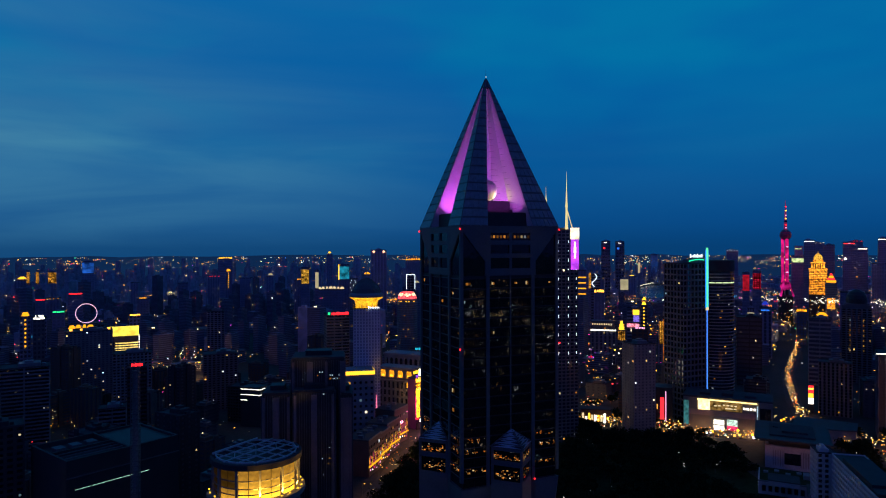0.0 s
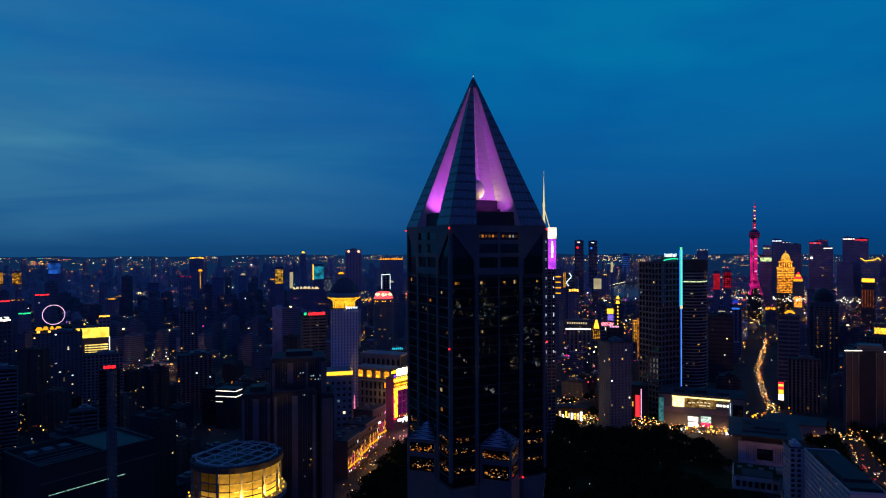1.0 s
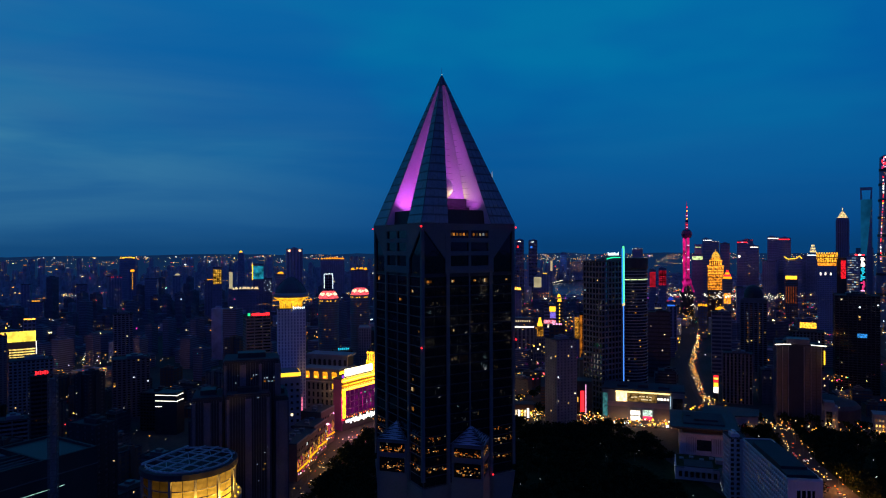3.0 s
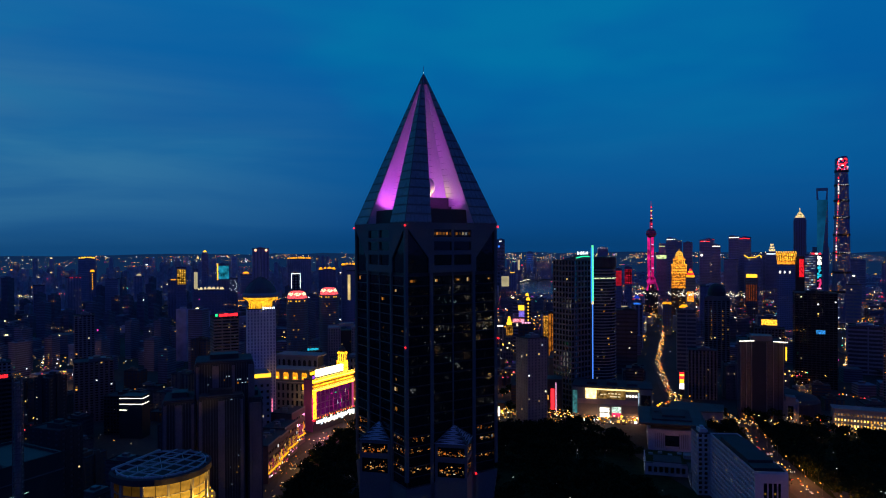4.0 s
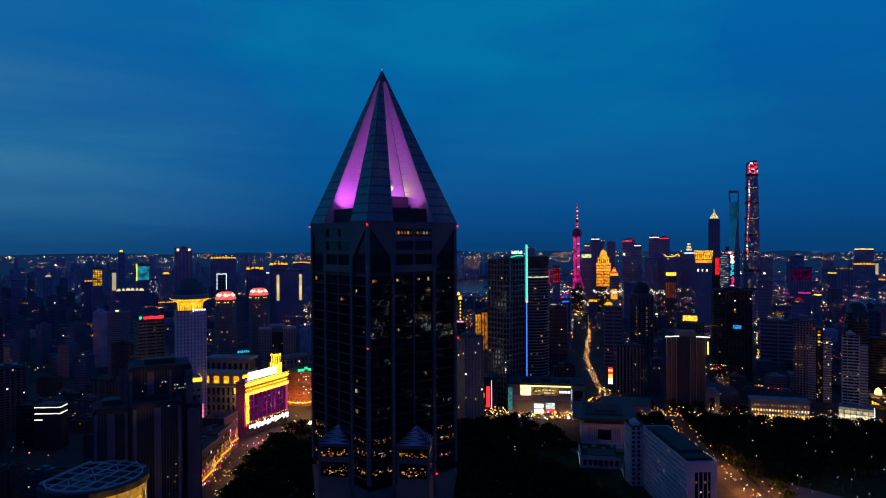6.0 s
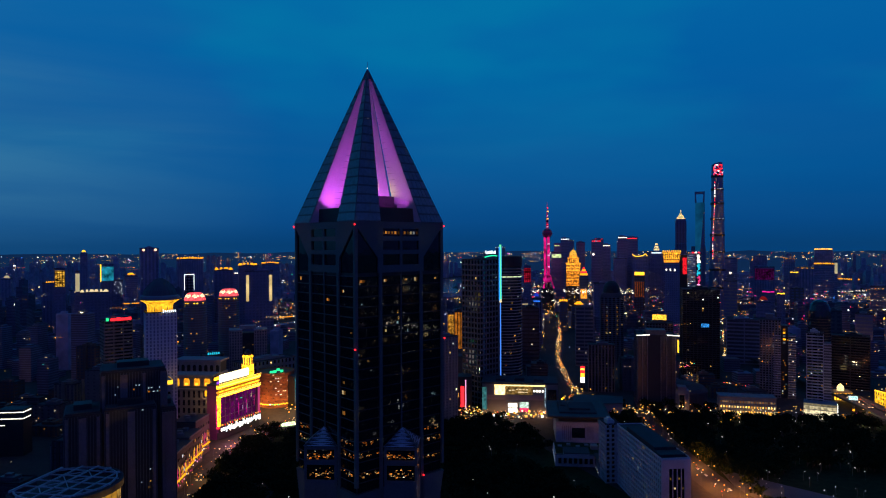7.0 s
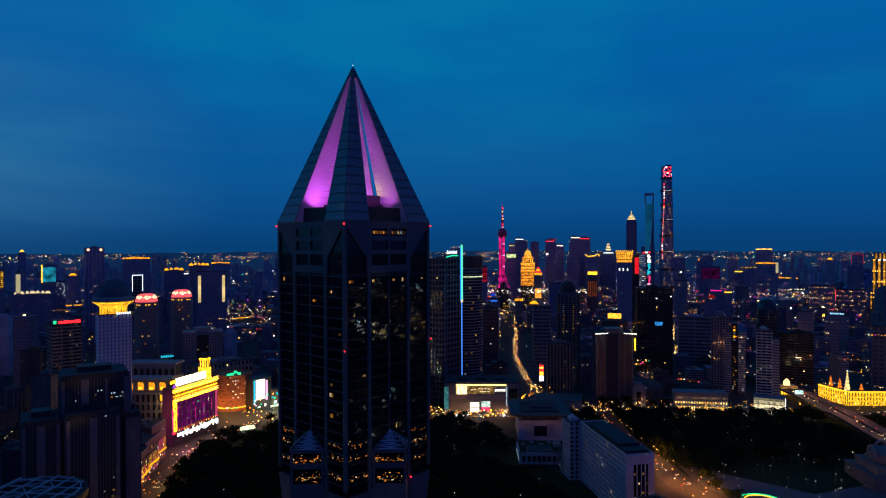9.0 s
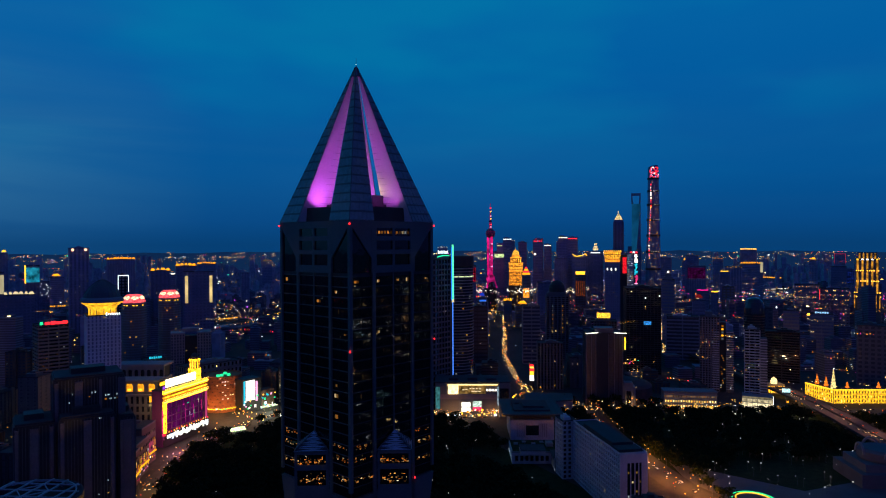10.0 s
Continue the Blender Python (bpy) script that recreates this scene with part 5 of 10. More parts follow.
lathe(bm, [(23.0, 186), (23.4, 187), (23.4, 200), (22, 200.4)], 40)
part("crown_screen", bm, M_dark, cyl)
for i in range(40):
    a = math.pi + math.pi * i / 40
    if i % 5:
        part("lit_window", pane_mesh(2.6, 2.4, emit("sky_floor", (0.8, 1.0, 0.55), 0.9) if i == 1 else bpy.data.materials["sky_floor"]), None, cyl, m=pose(22.55 * math.cos(a), 22.55 * math.sin(a), 171.5, 0, 0, math.degrees(a) + 90))
for i in range(46):
    a = rng.uniform(math.pi * 0.9, math.pi * 1.9)
    part("lit_window", pane_mesh(rng.uniform(0.8, 3), 1.5, M_lit_dim), None, cyl, m=pose(22.5 * math.cos(a), 22.5 * math.sin(a), 6.9 + 4.05 * rng.randint(0, 42), 0, 0, math.degrees(a) + 90))
fin = thing("light_fin", 324, 812, 0, 24, "tall vertical light fin, green-white above and blue below", "light fin")
boxed("post", (-0.8, 0.8, 0.5, 2.5, 0, 212), M_metal_d, fin)
boxed("upper_light", (-1.25, 1.25, -0.6, 0.6, 142, 216), emit("fin_upper", (0.12, 0.95, 0.42), 1.2), fin, "green-white light tube")
for s in (-1, 1):
    boxed("upper_edge", (s * 1.75 - 0.45, s * 1.75 + 0.45, -0.3, 0.9, 142, 213), emit(f"fin_edge_{s + 1}", (0.02, 0.3, 1.0), 1.1, True), fin, "blue edge of the light fin")
boxed("joint_lamp", (-1.6, 1.6, -0.9, 0.5, 139.5, 143.5), M_cream0, fin)
boxed("lower_light", (-0.5, 0.5, -0.4, 0.4, 38, 142), emit("fin_lower", (0.06, 0.24, 1.0), 1.4), fin, "blue light tube")


# roof sign: plain strokes in the sign's colours
for i, (u, hh) in enumerate(((-9, 4.5), (-6.6, 3), (-4.2, 3.6), (-2, 4), (0.2, 3.4), (2.6, 4.5), (5, 3), (7.2, 3.2), (9.6, 4.2))):
    part("sign_stroke", pane_mesh(1.4, hh, M_cool), None, cap, m=pose(u - 1, -17.4, 204 + hh / 2, 0, 0, 0))
bm = bmesh.new()
for i in range(10):
    a0, a1 = -12 + i * 2.4, -12 + (i + 1) * 2.4
    f = lambda u: 199.5 + 2.0 * math.sin((u + 12) / 24 * 2.4)
    beam(bm, (a0, -17.3, f(a0)), (a1, -17.3, f(a1)), 1.1)
part("sign_swoosh", bm, emit("sign_green", (0.02, 0.85, 0.4), 1.4), cap, "green curved stroke under the sign")
boxed("sign_frame", (-13, 12, -16.8, -16.2, 196, 204), M_metal_d, cap)

# mall podium with billboards at its foot
mall = thing("shopping_mall", 330, 768, 0, -26, "pale shopping mall with long lit billboard and screens", "building")
boxed("wall", (-47, 47, -14, 30, 0, 42), M_tan, mall)
boxed("roof", (-47.5, 47.5, -13, 31, 42, 44), M_roof, mall)
boxed("billboard", (-31, -18, -15, -14.3, 29, 40), emit("cream_board", (1.0, 0.72, 0.32), 2.2, True, 0.5, 0.2), mall, "cream-lit billboard panel")
boxed("billboard", (-18, 16, -14.9, -14.3, 29.5, 39.5), emit("brown_board", (0.5, 0.28, 0.08), 0.35, vary=0.8, scale=0.25), mall, "dark billboard with pale lettering bars")
for u, w, z in ((-12, 3, 29), (-8, 3, 29.5), (-3, 2.4, 30.5), (1, 3, 30.5), (5, 2.4, 30.5), (9, 3, 30.3), (2, 8, 27), (8.5, 3, 27)):
    part("lettering_bar", pane_mesh(w, 1.3, M_cream0), None, mall, m=pose(u, -15.0, z + 5.5, 0, 0, 0))
boxed("billboard_lamp", (-31.5, 31, -15.6, -14.2, 40.1, 41.3), emit("board_lamp", (1.0, 0.72, 0.25), 2.4, True), mall)
boxed("wall_panel", (-46, 30, -14.35, -14.02, 22.5, 28.5), surface("rose_panel", (0.34, 0.25, 0.24), 0.7), mall)
for u, w in ((18, 2.2), (21.4, 2.6), (25, 2.6), (28.6, 2.2)):
    part("lettering_bar", pane_mesh(w, 2.4, M_whitel), None, mall, m=pose(u, -14.6, 34, 0, 0, 0))
for k in range(3):
    boxed("roof_plant", (-30 + k * 24, -18 + k * 24, -4, 12, 44, 46.5 + k % 2), M_roof, mall)
boxed("screen", (0, 11, -15, -14.3, 13, 20), emit("screen_pale", (0.7, 0.95, 0.8), 0.9, vary=0.6, scale=0.4), mall, "video screen, pale above and red below")
boxed("screen", (0, 11, -15, -14.3, 8, 12.9), emit("screen_red", (1.0, 0.05, 0.15), 1.1, vary=0.6, scale=0.3), mall)
boxed("portal_frame", (-16.5, 12.5, -14.9, -14.2, 21, 21.8), M_pale, mall)
boxed("portal_frame", (-17.3, -16.5, -14.9, -14.2, 2, 21.8), M_pale, mall)
for k in range(9):
    part("shop_window", pane_mesh(3.2, 3.0, M_lit), None, mall, m=pose(-42 + k * 10, -14.1, 2.6, 0, 0, 0))
for z in (7, 13.5):
    boxed("screen", (-14, -3, -15, -14.3, z, z + 5), M_whitel, mall)
boxed("corner_light", (-46.5, -41, -15, -14.3, 10, 38), emit("teal_corner", (0.1, 0.42, 0.45), 0.32, vary=0.5, scale=0.3), mall)
boxed("corner_light", (31, 32, -15, -14.3, 14, 38), M_cooldim, mall)
boxed("side_screen", (34, 45, -14.8, -14.3, 16, 36), M_glass, mall)
neon = thing("neon_block", 262, 805, 0, -20, "narrow block with red banner and white light strips", "building")
boxed("wall", (-16, 16, -8, 16, 0, 48), M_dark, neon)
boxed("banner", (2, 6.5, -8.8, -8.1, 10, 36), M_red, neon, "tall red banner")
for i in range(5):
    boxed("light_strip", (-14 + i * 3, -12.6 + i * 3, -8.6, -8.1, 14 + i * 2, 40 - i * 3), M_lit, neon)
boxed("light_strip", (8, 9, -8.6, -8.1, 8, 44), M_pink, neon)

vs = thing("street_sign_tower", 479, 862, 0, -30, "slim standing sign lit red, gold and white", "sign")
boxed("pylon", (-3.2, 3.2, 0, 1.2, 0, 37), M_dark, vs)
for z0, z1, mat in ((12, 20, M_whitel), (20.5, 26, M_yellow), (26.5, 30, M_red), (30.5, 33, M_amber), (33.5, 36, M_red)):
    boxed("lit_panel", (-3, 3, -0.3, -0.02, z0, z1), mat, vs)

# museum with wide flared roof, and low annexes
mus = thing("museum", 350, 665, 0, -26, "pale square museum with wide flared teal roof", "building")
boxed("wall", (-24, 24, -26, 26, 0, 22), M_white, mus)
bm = bmesh.new()
prism(bm, [(-25, -27), (25, -27), (25, 27), (-25, 27)], 26, 30, [(-33, -37), (33, -37), (33, 37), (-33, 37)])
prism(bm, [(-33, -37), (33, -37), (33, 37), (-33, 37)], 30, 31)
part("roof", bm, M_roof_t, mus, "wide flared teal roof")
for k in range(13):
    boxed("roof_rib", (-32 + k * 5.3, -31.7 + k * 5.3, -36.5, 36.5, 31, 31.35), M_dark, mus)
for x0, x1, y0, y1, zz in ((-20, 20, -24, 24, 32.6), (-9, 14, -14, 12, 34.4), (-17, -12, 4, 18, 33.6)):
    boxed("roof_lantern", (x0, x1, y0, y1, 31, zz), M_roof, mus)
for sx in (-1, 1):
    boxed("roof_edge", (sx * 33.0 - 0.4, sx * 33.0 + 0.4, -37, 37, 30.2, 31.5), M_dark, mus)
boxed("attic", (-21, 21, -23, 23, 22, 26.2), M_dark, mus)
boxed("front_window", (-7, 7, -26.3, -25.9, 5, 16), M_glass, mus)
for sx in (-1, 1):
    for k in range(5):
        boxed("wall_fin", (sx * 12 + k * 2.1 - 5, sx * 12 + k * 2.1 - 4.4, -26.5, -25.9, 3, 18), M_pale, mus)
ann = thing("museum_annex", 312, 590, 0, -26, "low flat-roofed museum annex with green roof", "building")
boxed("wall", (-28, 26, -22, 18, 0, 11), M_white, ann)
boxed("upper_wall", (-20, 4, -30, -10, 11, 15), M_white, ann)
boxed("upper_roof", (-20.4, 4.4, -30.4, -9.6, 15, 15.6), M_roof, ann)
boxed("stair_house", (8, 15, -4, 6, 11.5, 15), M_pale, ann)
boxed("roof", (-27, 25, -21, 17, 11, 11.5), M_grass, ann)
for k in range(10):
    boxed("window", (-25 + k * 5, -22 + k * 5, -22.3, -21.9, 3, 8), M_glass, ann)
for k in range(4):
    boxed("roof_vent", (-24 + k * 9, -20 + k * 9, 2 + (k % 2) * 6, 6 + (k % 2) * 6, 11.5, 12.8), M_pale, ann)
boxed("parapet", (-28.2, 26.2, -22.2, -21.6, 11, 12.2), M_pale, ann)
low = thing("museum_pavilion", 322, 548, 0, -26, "low flat-roofed pavilion with a pale colonnade", "building")
boxed("wall", (-17, 17, -13, 14, 0, 12), M_pale, low)
boxed("roof_box", (-9, 5, -4, 8, 13, 16), M_pale, low)
boxed("parapet", (-18.2, 18.2, -14.9, -14.5, 12, 13.9), M_pale, low)
boxed("roof", (-18, 18, -14.5, 15, 12, 13), M_roof, low)
for k in range(8):
    boxed("column", (-16.5 + k * 4.5, -15.7 + k * 4.5, -14.2, -13.4, 0, 12), M_pale, low)
    boxed("window", (-15.2 + k * 4.3, -13.0 + k * 4.3, -13.2, -13.02, 2, 9), M_glass, low)
for k in range(4):
    part("ground_lamp", pane_mesh(0.5, 1.2, M_cool), None, low, m=pose(-17.2, -12 + k * 8, 2.5, 0, 0, 270))
for k in range(5):
    part("wall_lamp", pane_mesh(0.8, 1.6, M_cool), None, ann, m=pose(-28.3, -18 + k * 8, 4, 0, 0, 270))

# white hotel slab beside the square
M_tile = surface("white_wall_tile", (0.56, 0.57, 0.58), 0.7, vary=0.18)
sl = tower("white_slab", "white slab hotel with a dense grid of windows", 305, 472, 23, 98, 53, -15, M_tile, 5, 26, 13, 0.42, 0.34, 0.004, relief=0.7, z0=0.0, roof=False)
boxed("roof", (-11, 11, -48.5, 48.5, 53.0, 53.3), M_soot, sl)
for sg in (-1, 1):
    boxed("parapet", (sg * 11.3 - 0.2, sg * 11.3 + 0.2, -49, 49, 53, 54.2), M_tile, sl)
    boxed("parapet", (-11.1, 11.1, sg * 48.8 - 0.2, sg * 48.8 + 0.2, 53, 54.2), M_tile, sl)
boxed("end_recess", (-5.5, 6.5, -49.06, -49.02, 2, 46), M_glass, sl)
for dims in ((-11.6, -5.5, -49.7, -49.01, 0, 53), (6.5, 11.6, -49.7, -49.01, 0, 53), (-5.5, 6.5, -49.6, -49.01, 46, 53)):
    boxed("end_wall", dims, M_tile, sl, "plain white end wall")
for j in range(11):
    for i, u in enumerate((-4.2, -0.8, 2.6, 5.4)):
        if (j * 7 + i * 5) % 9 < 2:
            part("lit_window", pane_mesh(1.3, 1.6, M_lit_dim), None, sl, m=pose(u, -49.12, 5 + j * 3.7))
for u in (-2.5, 1.0, 4.2):
    boxed("end_mullion", (u - 0.4, u + 0.4, -49.5, -49.1, 2, 46), M_tile, sl)
boxed("roof_house", (-9, 9, -30, 30, 53, 56.5), M_soot, sl)
boxed("roof_house", (-10, 10, -44, -32, 53, 55), M_soot, sl)
tower("white_wing", "narrow white wing of the slab hotel", 306, 533, 14, 20, 53, -15, M_white, 3, 5, 13, 0.42, 0.34, 0.0, relief=0.7)

# towers past the square
oft = tower("office_tower", "dark glass office tower with lit roof edges", 517, 745, 48, 42, 97, -30, M_dark, 8, 7, 26, 0.22, 0.12, 0.006, glass=M_fglass)
# thin vertical lines of light are drawn as pale unlit fins
for u in (-23.6, -17.5, -11.5, 5.5, 12.5, 23.6):
    boxed("facade_fin", (u - 0.35, u + 0.35, -21.9, -21.05, 2, 96), M_conc, oft, "slim pale fin in place of a light line")
for u in (-14, 0, 14):
    boxed("side_fin", (-24.9, -24.05, u - 0.35, u + 0.35, 2, 96), M_conc, oft, "slim pale fin in place of a light line")
# recess without depth: its dark is a flat near-black panel
boxed("entrance_recess", (-10.5, 4.5, -21.4, -21.05, 2, 97), M_soot, oft, "flat near-black panel in place of the recess")
sgt2 = tower("sign_tower", "dark grey block carrying a yellow rooftop sign", 693, 962, 44, 34, 80, -37, M_metal_d, 9, 7, 20, 0.4, 0.4, 0.02)
boxed("sign", (-12, 11, -9.6, -9.0, 86, 95), emit("orange_sign", (1.0, 0.5, 0.04), 1.5, vary=0.6, scale=0.4), sgt2, "yellow sign board")
boxed("sign_frame", (-12, 11, -8.9, -8.2, 80, 94), M_metal_d, sgt2)
rt = thing("roof_lights", 511, 735, 98.2, -30, "white-lit edges and plant house of an office roof", "roof lights")
boxed("plant_house", (-12, 12, -8, 12, 0, 6), M_metal_d, rt)
for a, b in (((-26, -24), (-9, -16)), ((12, -16), (27, -21))):
    bm = bmesh.new()
    beam(bm, (*a, 0.8), (*b, 0.8), 0.9)
    part("edge_light", bm, M_whitel, rt)
boxed("side_sign", (26, 27, -14, -9, -22, -6), M_yellow, rt)
dk = tower("dark_tower", "black glass tower with small blue sign", 719, 894, 56, 52, 142, -35, M_dark, 10, 10, 40, 0.15, 0.3, 0.015)
part("blue_sign", pane_mesh(12, 6, emit("blue_sign_glow", (0.03, 0.25, 0.7), 0.9, vary=0.8, scale=0.4)), None, dk, m=pose(6, -26.2, 85, 0, 0, 0))
apt = tower("apartment_tower", "pale apartment tower with balconied wings round a dark slot", 712, 742, 27, 24, 108, -46.7, M_conc, 7, 6, 31, 0.45, 0.35, 0.02, litmat=M_lit_dim)
boxed("slot_wall", (13.5, 22, -8, 12, 0, 101), M_dark, apt, "dark recessed stair slot")
boxed("right_wing", (22, 32, -11, 12, 0, 88), M_conc_d, apt)
boxed("stair_head", (-6, 4, -4, 8, 109, 116), M_conc, apt)
bm = bmesh.new()
box(bm, -4.8, 4.8, -1.4, 0.0, 0, 1.0)
slab_me = mesh_of("balcony", bm, M_white)
rngs = random.Random(31)
for j in range(26):
    part("balcony", slab_me, None, apt, m=pose(27.5, -11.05, 4 + j * 3.3))
    part("balcony", slab_me, None, apt, m=pose(8.6, -12.05, 4 + j * 3.3))
    if rngs.random() < 0.55:
        part("lit_window", pane_mesh(1.5, 1.5, M_lit_dim), None, apt, m=pose(rngs.uniform(15, 20), -8.05, 6 + j * 3.3))
    if rngs.random() < 0.4:
        part("lit_window", pane_mesh(1.3, 1.3, M_lit), None, apt, m=pose(rngs.uniform(23.5, 31), -11.06, 6 + j * 3.3))
for i in range(5):
    boxed("slot_lamp", (16, 19, -8.5, -8.02, 76 + i * 4.6, 78.4 + i * 4.6), M_gold if i % 2 else M_lit_dim, apt)
rd = thing("round_tower", 782, 722, 0, -45, "dark tower with rounded glass top", "building")
bm = bmesh.new()
prism(bm, ring(28, 14.5), 0, 112)
lathe(bm, [(14.5, 112), (14, 120), (12, 128), (8, 133), (2, 135)], 28)
part("wall", bm, M_glass_b, rd)
bm = bmesh.new()
lathe(bm, [(14.55, 0), (14.75, 0.1), (14.75, 1.1), (14.55, 1.2)], 28)
band_me = mesh_of("floor_band", bm, M_dark)
for j in range(28):
    part("floor_band", band_me, None, rd, m=pose(0, 0, j * 4))
stp = tower("striped_office", "office slab with pale horizontal bands", 677, 638, 19, 22, 104, -49, M_white, 3, 3, 28, 0.08, 0.4, 0.09, relief=0.9, litsize=1.2)
boxed("side_wing", (9.6, 17.5, -8, 11, 0, 92), M_conc_d, stp)
for j in range(26):
    boxed("wing_band", (9.6, 17.8, -8.5, -8.02, 3 + j * 3.5, 4.3 + j * 3.5), M_white, stp)
pod = thing("lit_podium", 668, 624, 0, -49, "floodlit cream podium at the tower's foot", "building")
boxed("wall", (-17, 19, -12, 10, 0, 21), M_pale, pod)
# floodlight is put in as glow bands, weaker towards the top
for k, (z0, z1, e) in enumerate(((2, 7, 1.5), (8, 12.5, 0.9), (13.5, 17.5, 0.5), (18.2, 20.4, 0.2))):
    for i in range(6):
        boxed("lit_front", (-16.6 + i * 6, -11.0 + i * 6, -12.5, -12.05, z0, z1), emit(f"podium_glow_{k}", (1.0, 0.84, 0.5), e, vary=0.5, scale=0.3) if i == 0 else bpy.data.materials[f"podium_glow_{k}"], pod)
boxed("corner_screen", (19.1, 19.6, -12, 2, 4, 20), M_whitel, pod)
M_clubw = window_light("club_windows", [(0.0, (1.0, 0.45, 0.05)), (0.4, (1.0, 0.62, 0.15)), (0.8, (1.0, 0.8, 0.4))], 0.8, 2.5)
M_clubd = window_light("club_upper_windows", [(0.0, (1.0, 0.45, 0.1)), (0.5, (1.0, 0.6, 0.25))], 0.05, 0.4)
club = thing("clubhouse", 600, 672, 0, -33, "long old clubhouse with floodlit rows of windows", "building")
boxed("wall", (-33, 33, -10, 10, 0, 23), M_pale, club)
boxed("cornice", (-33.8, 33.8, -10.8, 10.8, 23, 24.2), M_pale, club)
for j in range(3):
    for i in range(20):
        part("lit_window", pane_mesh(1.5, 2.4, M_clubw if j < 2 else M_clubd), None, club, m=pose(-31 + i * 3.26, -10.05, 5 + j * 6.2, 0, 0, 0))
for u in (-27, -10, 8, 26):
    la = bpy.data.lights.new("wall_light", "POINT")
    la.energy, la.color, la.shadow_soft_size = 1000, (1.0, 0.5, 0.12), 0.4
    ob = new("wall_light", la)
    ob.matrix_basis = pose(600, 672, 0, 0, 0, -33) @ Matrix.Translation((u, -14, 3.0))
    tagged(ob, "amber ground light in front of the clubhouse", "lamp")
    part("shop_sign", pane_mesh(3.5, 1.6, (M_red, M_amber, M_whitel, M_amber)[int(u + 27) % 4]), None, club, m=pose(u, -10.3, 2.0, 0, 0, 0))
gate = thing("stone_portal", 540, 720, 0, -33, "classical stone portal with dark round hall behind", "building")
boxed("wall", (-9, 9, -6, 8, 0, 26), M_pale, gate)
boxed("pediment", (-5.5, 5.5, -6.4, 8, 26, 31), M_pale, gate)
boxed("portal", (-3, 3, -6.4, -5.9, 3, 20), M_glass, gate)
for u in (-7, -4.4, 4.4, 7):
    bm = bmesh.new()
    prism(bm, ring(10, 0.9, 0, u, -6.8), 0, 22)
    part("column", bm, M_pale, gate)
hall = thing("round_hall", 560, 752, 0, -33, "low dark hall with shallow curved roof", "building")
bm = bmesh.new()
lathe(bm, [(38, 0), (38, 20), (34, 24), (20, 28), (4, 29)], 32)
part("roof", bm, M_roof, hall)
th = thing("curved_mall", 430, 745, 0, -33, "low curved-fronted shop block with teal roof", "building")
bm = bmesh.new()
prism(bm, [(-30 + 5 * i, -16 - 9 * math.sin(math.pi * i / 12)) for i in range(13)] + [(30, 18), (-30, 18)], 0, 17)
part("wall", bm, M_pale, th)
bm = bmesh.new()
prism(bm, [(-31 + 5.17 * i, -17.5 - 9 * math.sin(math.pi * i / 12)) for i in range(13)] + [(31, 19), (-31, 19)], 17, 18.2)
part("roof", bm, M_roof_t, th)
for i in range(8):
    part("shop_sign", pane_mesh(3, 2, M_amber if i % 3 else M_red), None, th, m=pose(-22 + i * 6, -25.2 + abs(i - 3.5) * 0.9, 6, 0, 0, 0))

# long yellow-lit building by the elevated road
yb = thing("long_arcade_building", 792, 605, 0, 0, "long old building floodlit yellow with corner clock tower", "building")
# floodlight is put into glowing storeys, turrets and clock tower
M_yb = emit("yellow_flood_glow", (1.0, 0.50, 0.02), 1.25, True, 0.5, 0.35)
M_ochre = surface("ochre_wall", (0.45, 0.36, 0.18), 0.8)
M_turret = emit("turret_glow", (1.0, 0.22, 0.02), 1.1, vary=0.6, scale=0.6)


def lit_wing(x, y, rot, length, seed):
    """One wing of the floodlit building, from its corner along its front."""
    rg = random.Random(seed)
    m = pose(x, y, 0, 0, 0, rot)
    boxed("wall", (0, length, 0.3, 13, 0, 17.5), M_ochre, yb).matrix_basis = m
    boxed("roof", (0.3, length - 0.3, 0.8, 12.6, 17.5, 18.8), M_roof, yb).matrix_basis = m
    boxed("cornice", (-0.4, length + 0.4, -0.9, 0.4, 17.0, 18.0), M_yellow, yb).matrix_basis = m
    for j in range(3):
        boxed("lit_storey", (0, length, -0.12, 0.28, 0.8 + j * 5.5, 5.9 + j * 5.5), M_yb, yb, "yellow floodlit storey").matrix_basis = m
    n = int(length / 3.9)
    for j in range(3):
        for i in range(n):
            part("window", pane_mesh(1.35, 2.9, M_brown if rg.random() > 0.2 else M_clubw), None, yb, m=m @ pose((i + 0.5) * length / n, -0.16, 3.3 + j * 5.5))
    for i in range(n // 3 + 1):
        u = i * (length - 0.8) / (n // 3)
        boxed("pilaster", (u, u + 0.8, -0.7, -0.13, 0.4, 17.0), M_yb, yb).matrix_basis = m


def stacked_turret(x, y, r, z, tiers, mat):
    """A tower of shrinking stages with projecting eaves."""
    bm = bmesh.new()
    prof = []
    for k in range(tiers):
        q = r * (1 - k / (tiers + 0.6))
        prof += [(q, z), (q, z + r * 0.9), (q * 1.22, z + r * 1.0), (q * 0.9, z + r * 1.25)]
        z += r * 1.3
    lathe(bm, prof + [(0.15, z + r * 1.2)], 10, x, y)
    return part("clock_tower" if tiers > 3 else "turret", bm, mat, yb, "cream-lit stepped clock tower" if tiers > 3 else "red and gold lit roof turret")


lit_wing(8, 47, -99.7, 47, 1)
lit_wing(0.5, -0.5, -25.7, 130, 2)
stacked_turret(4, 3, 3.3, 17.5, 5, emit("tower_cream", (1.0, 0.74, 0.28), 1.1, vary=0.5, scale=0.5))
for k in (16, 31):
    stacked_turret(8 + k * 0.17 * -1 + 5, 47 - k, 2.7, 17.5, 3, M_turret)
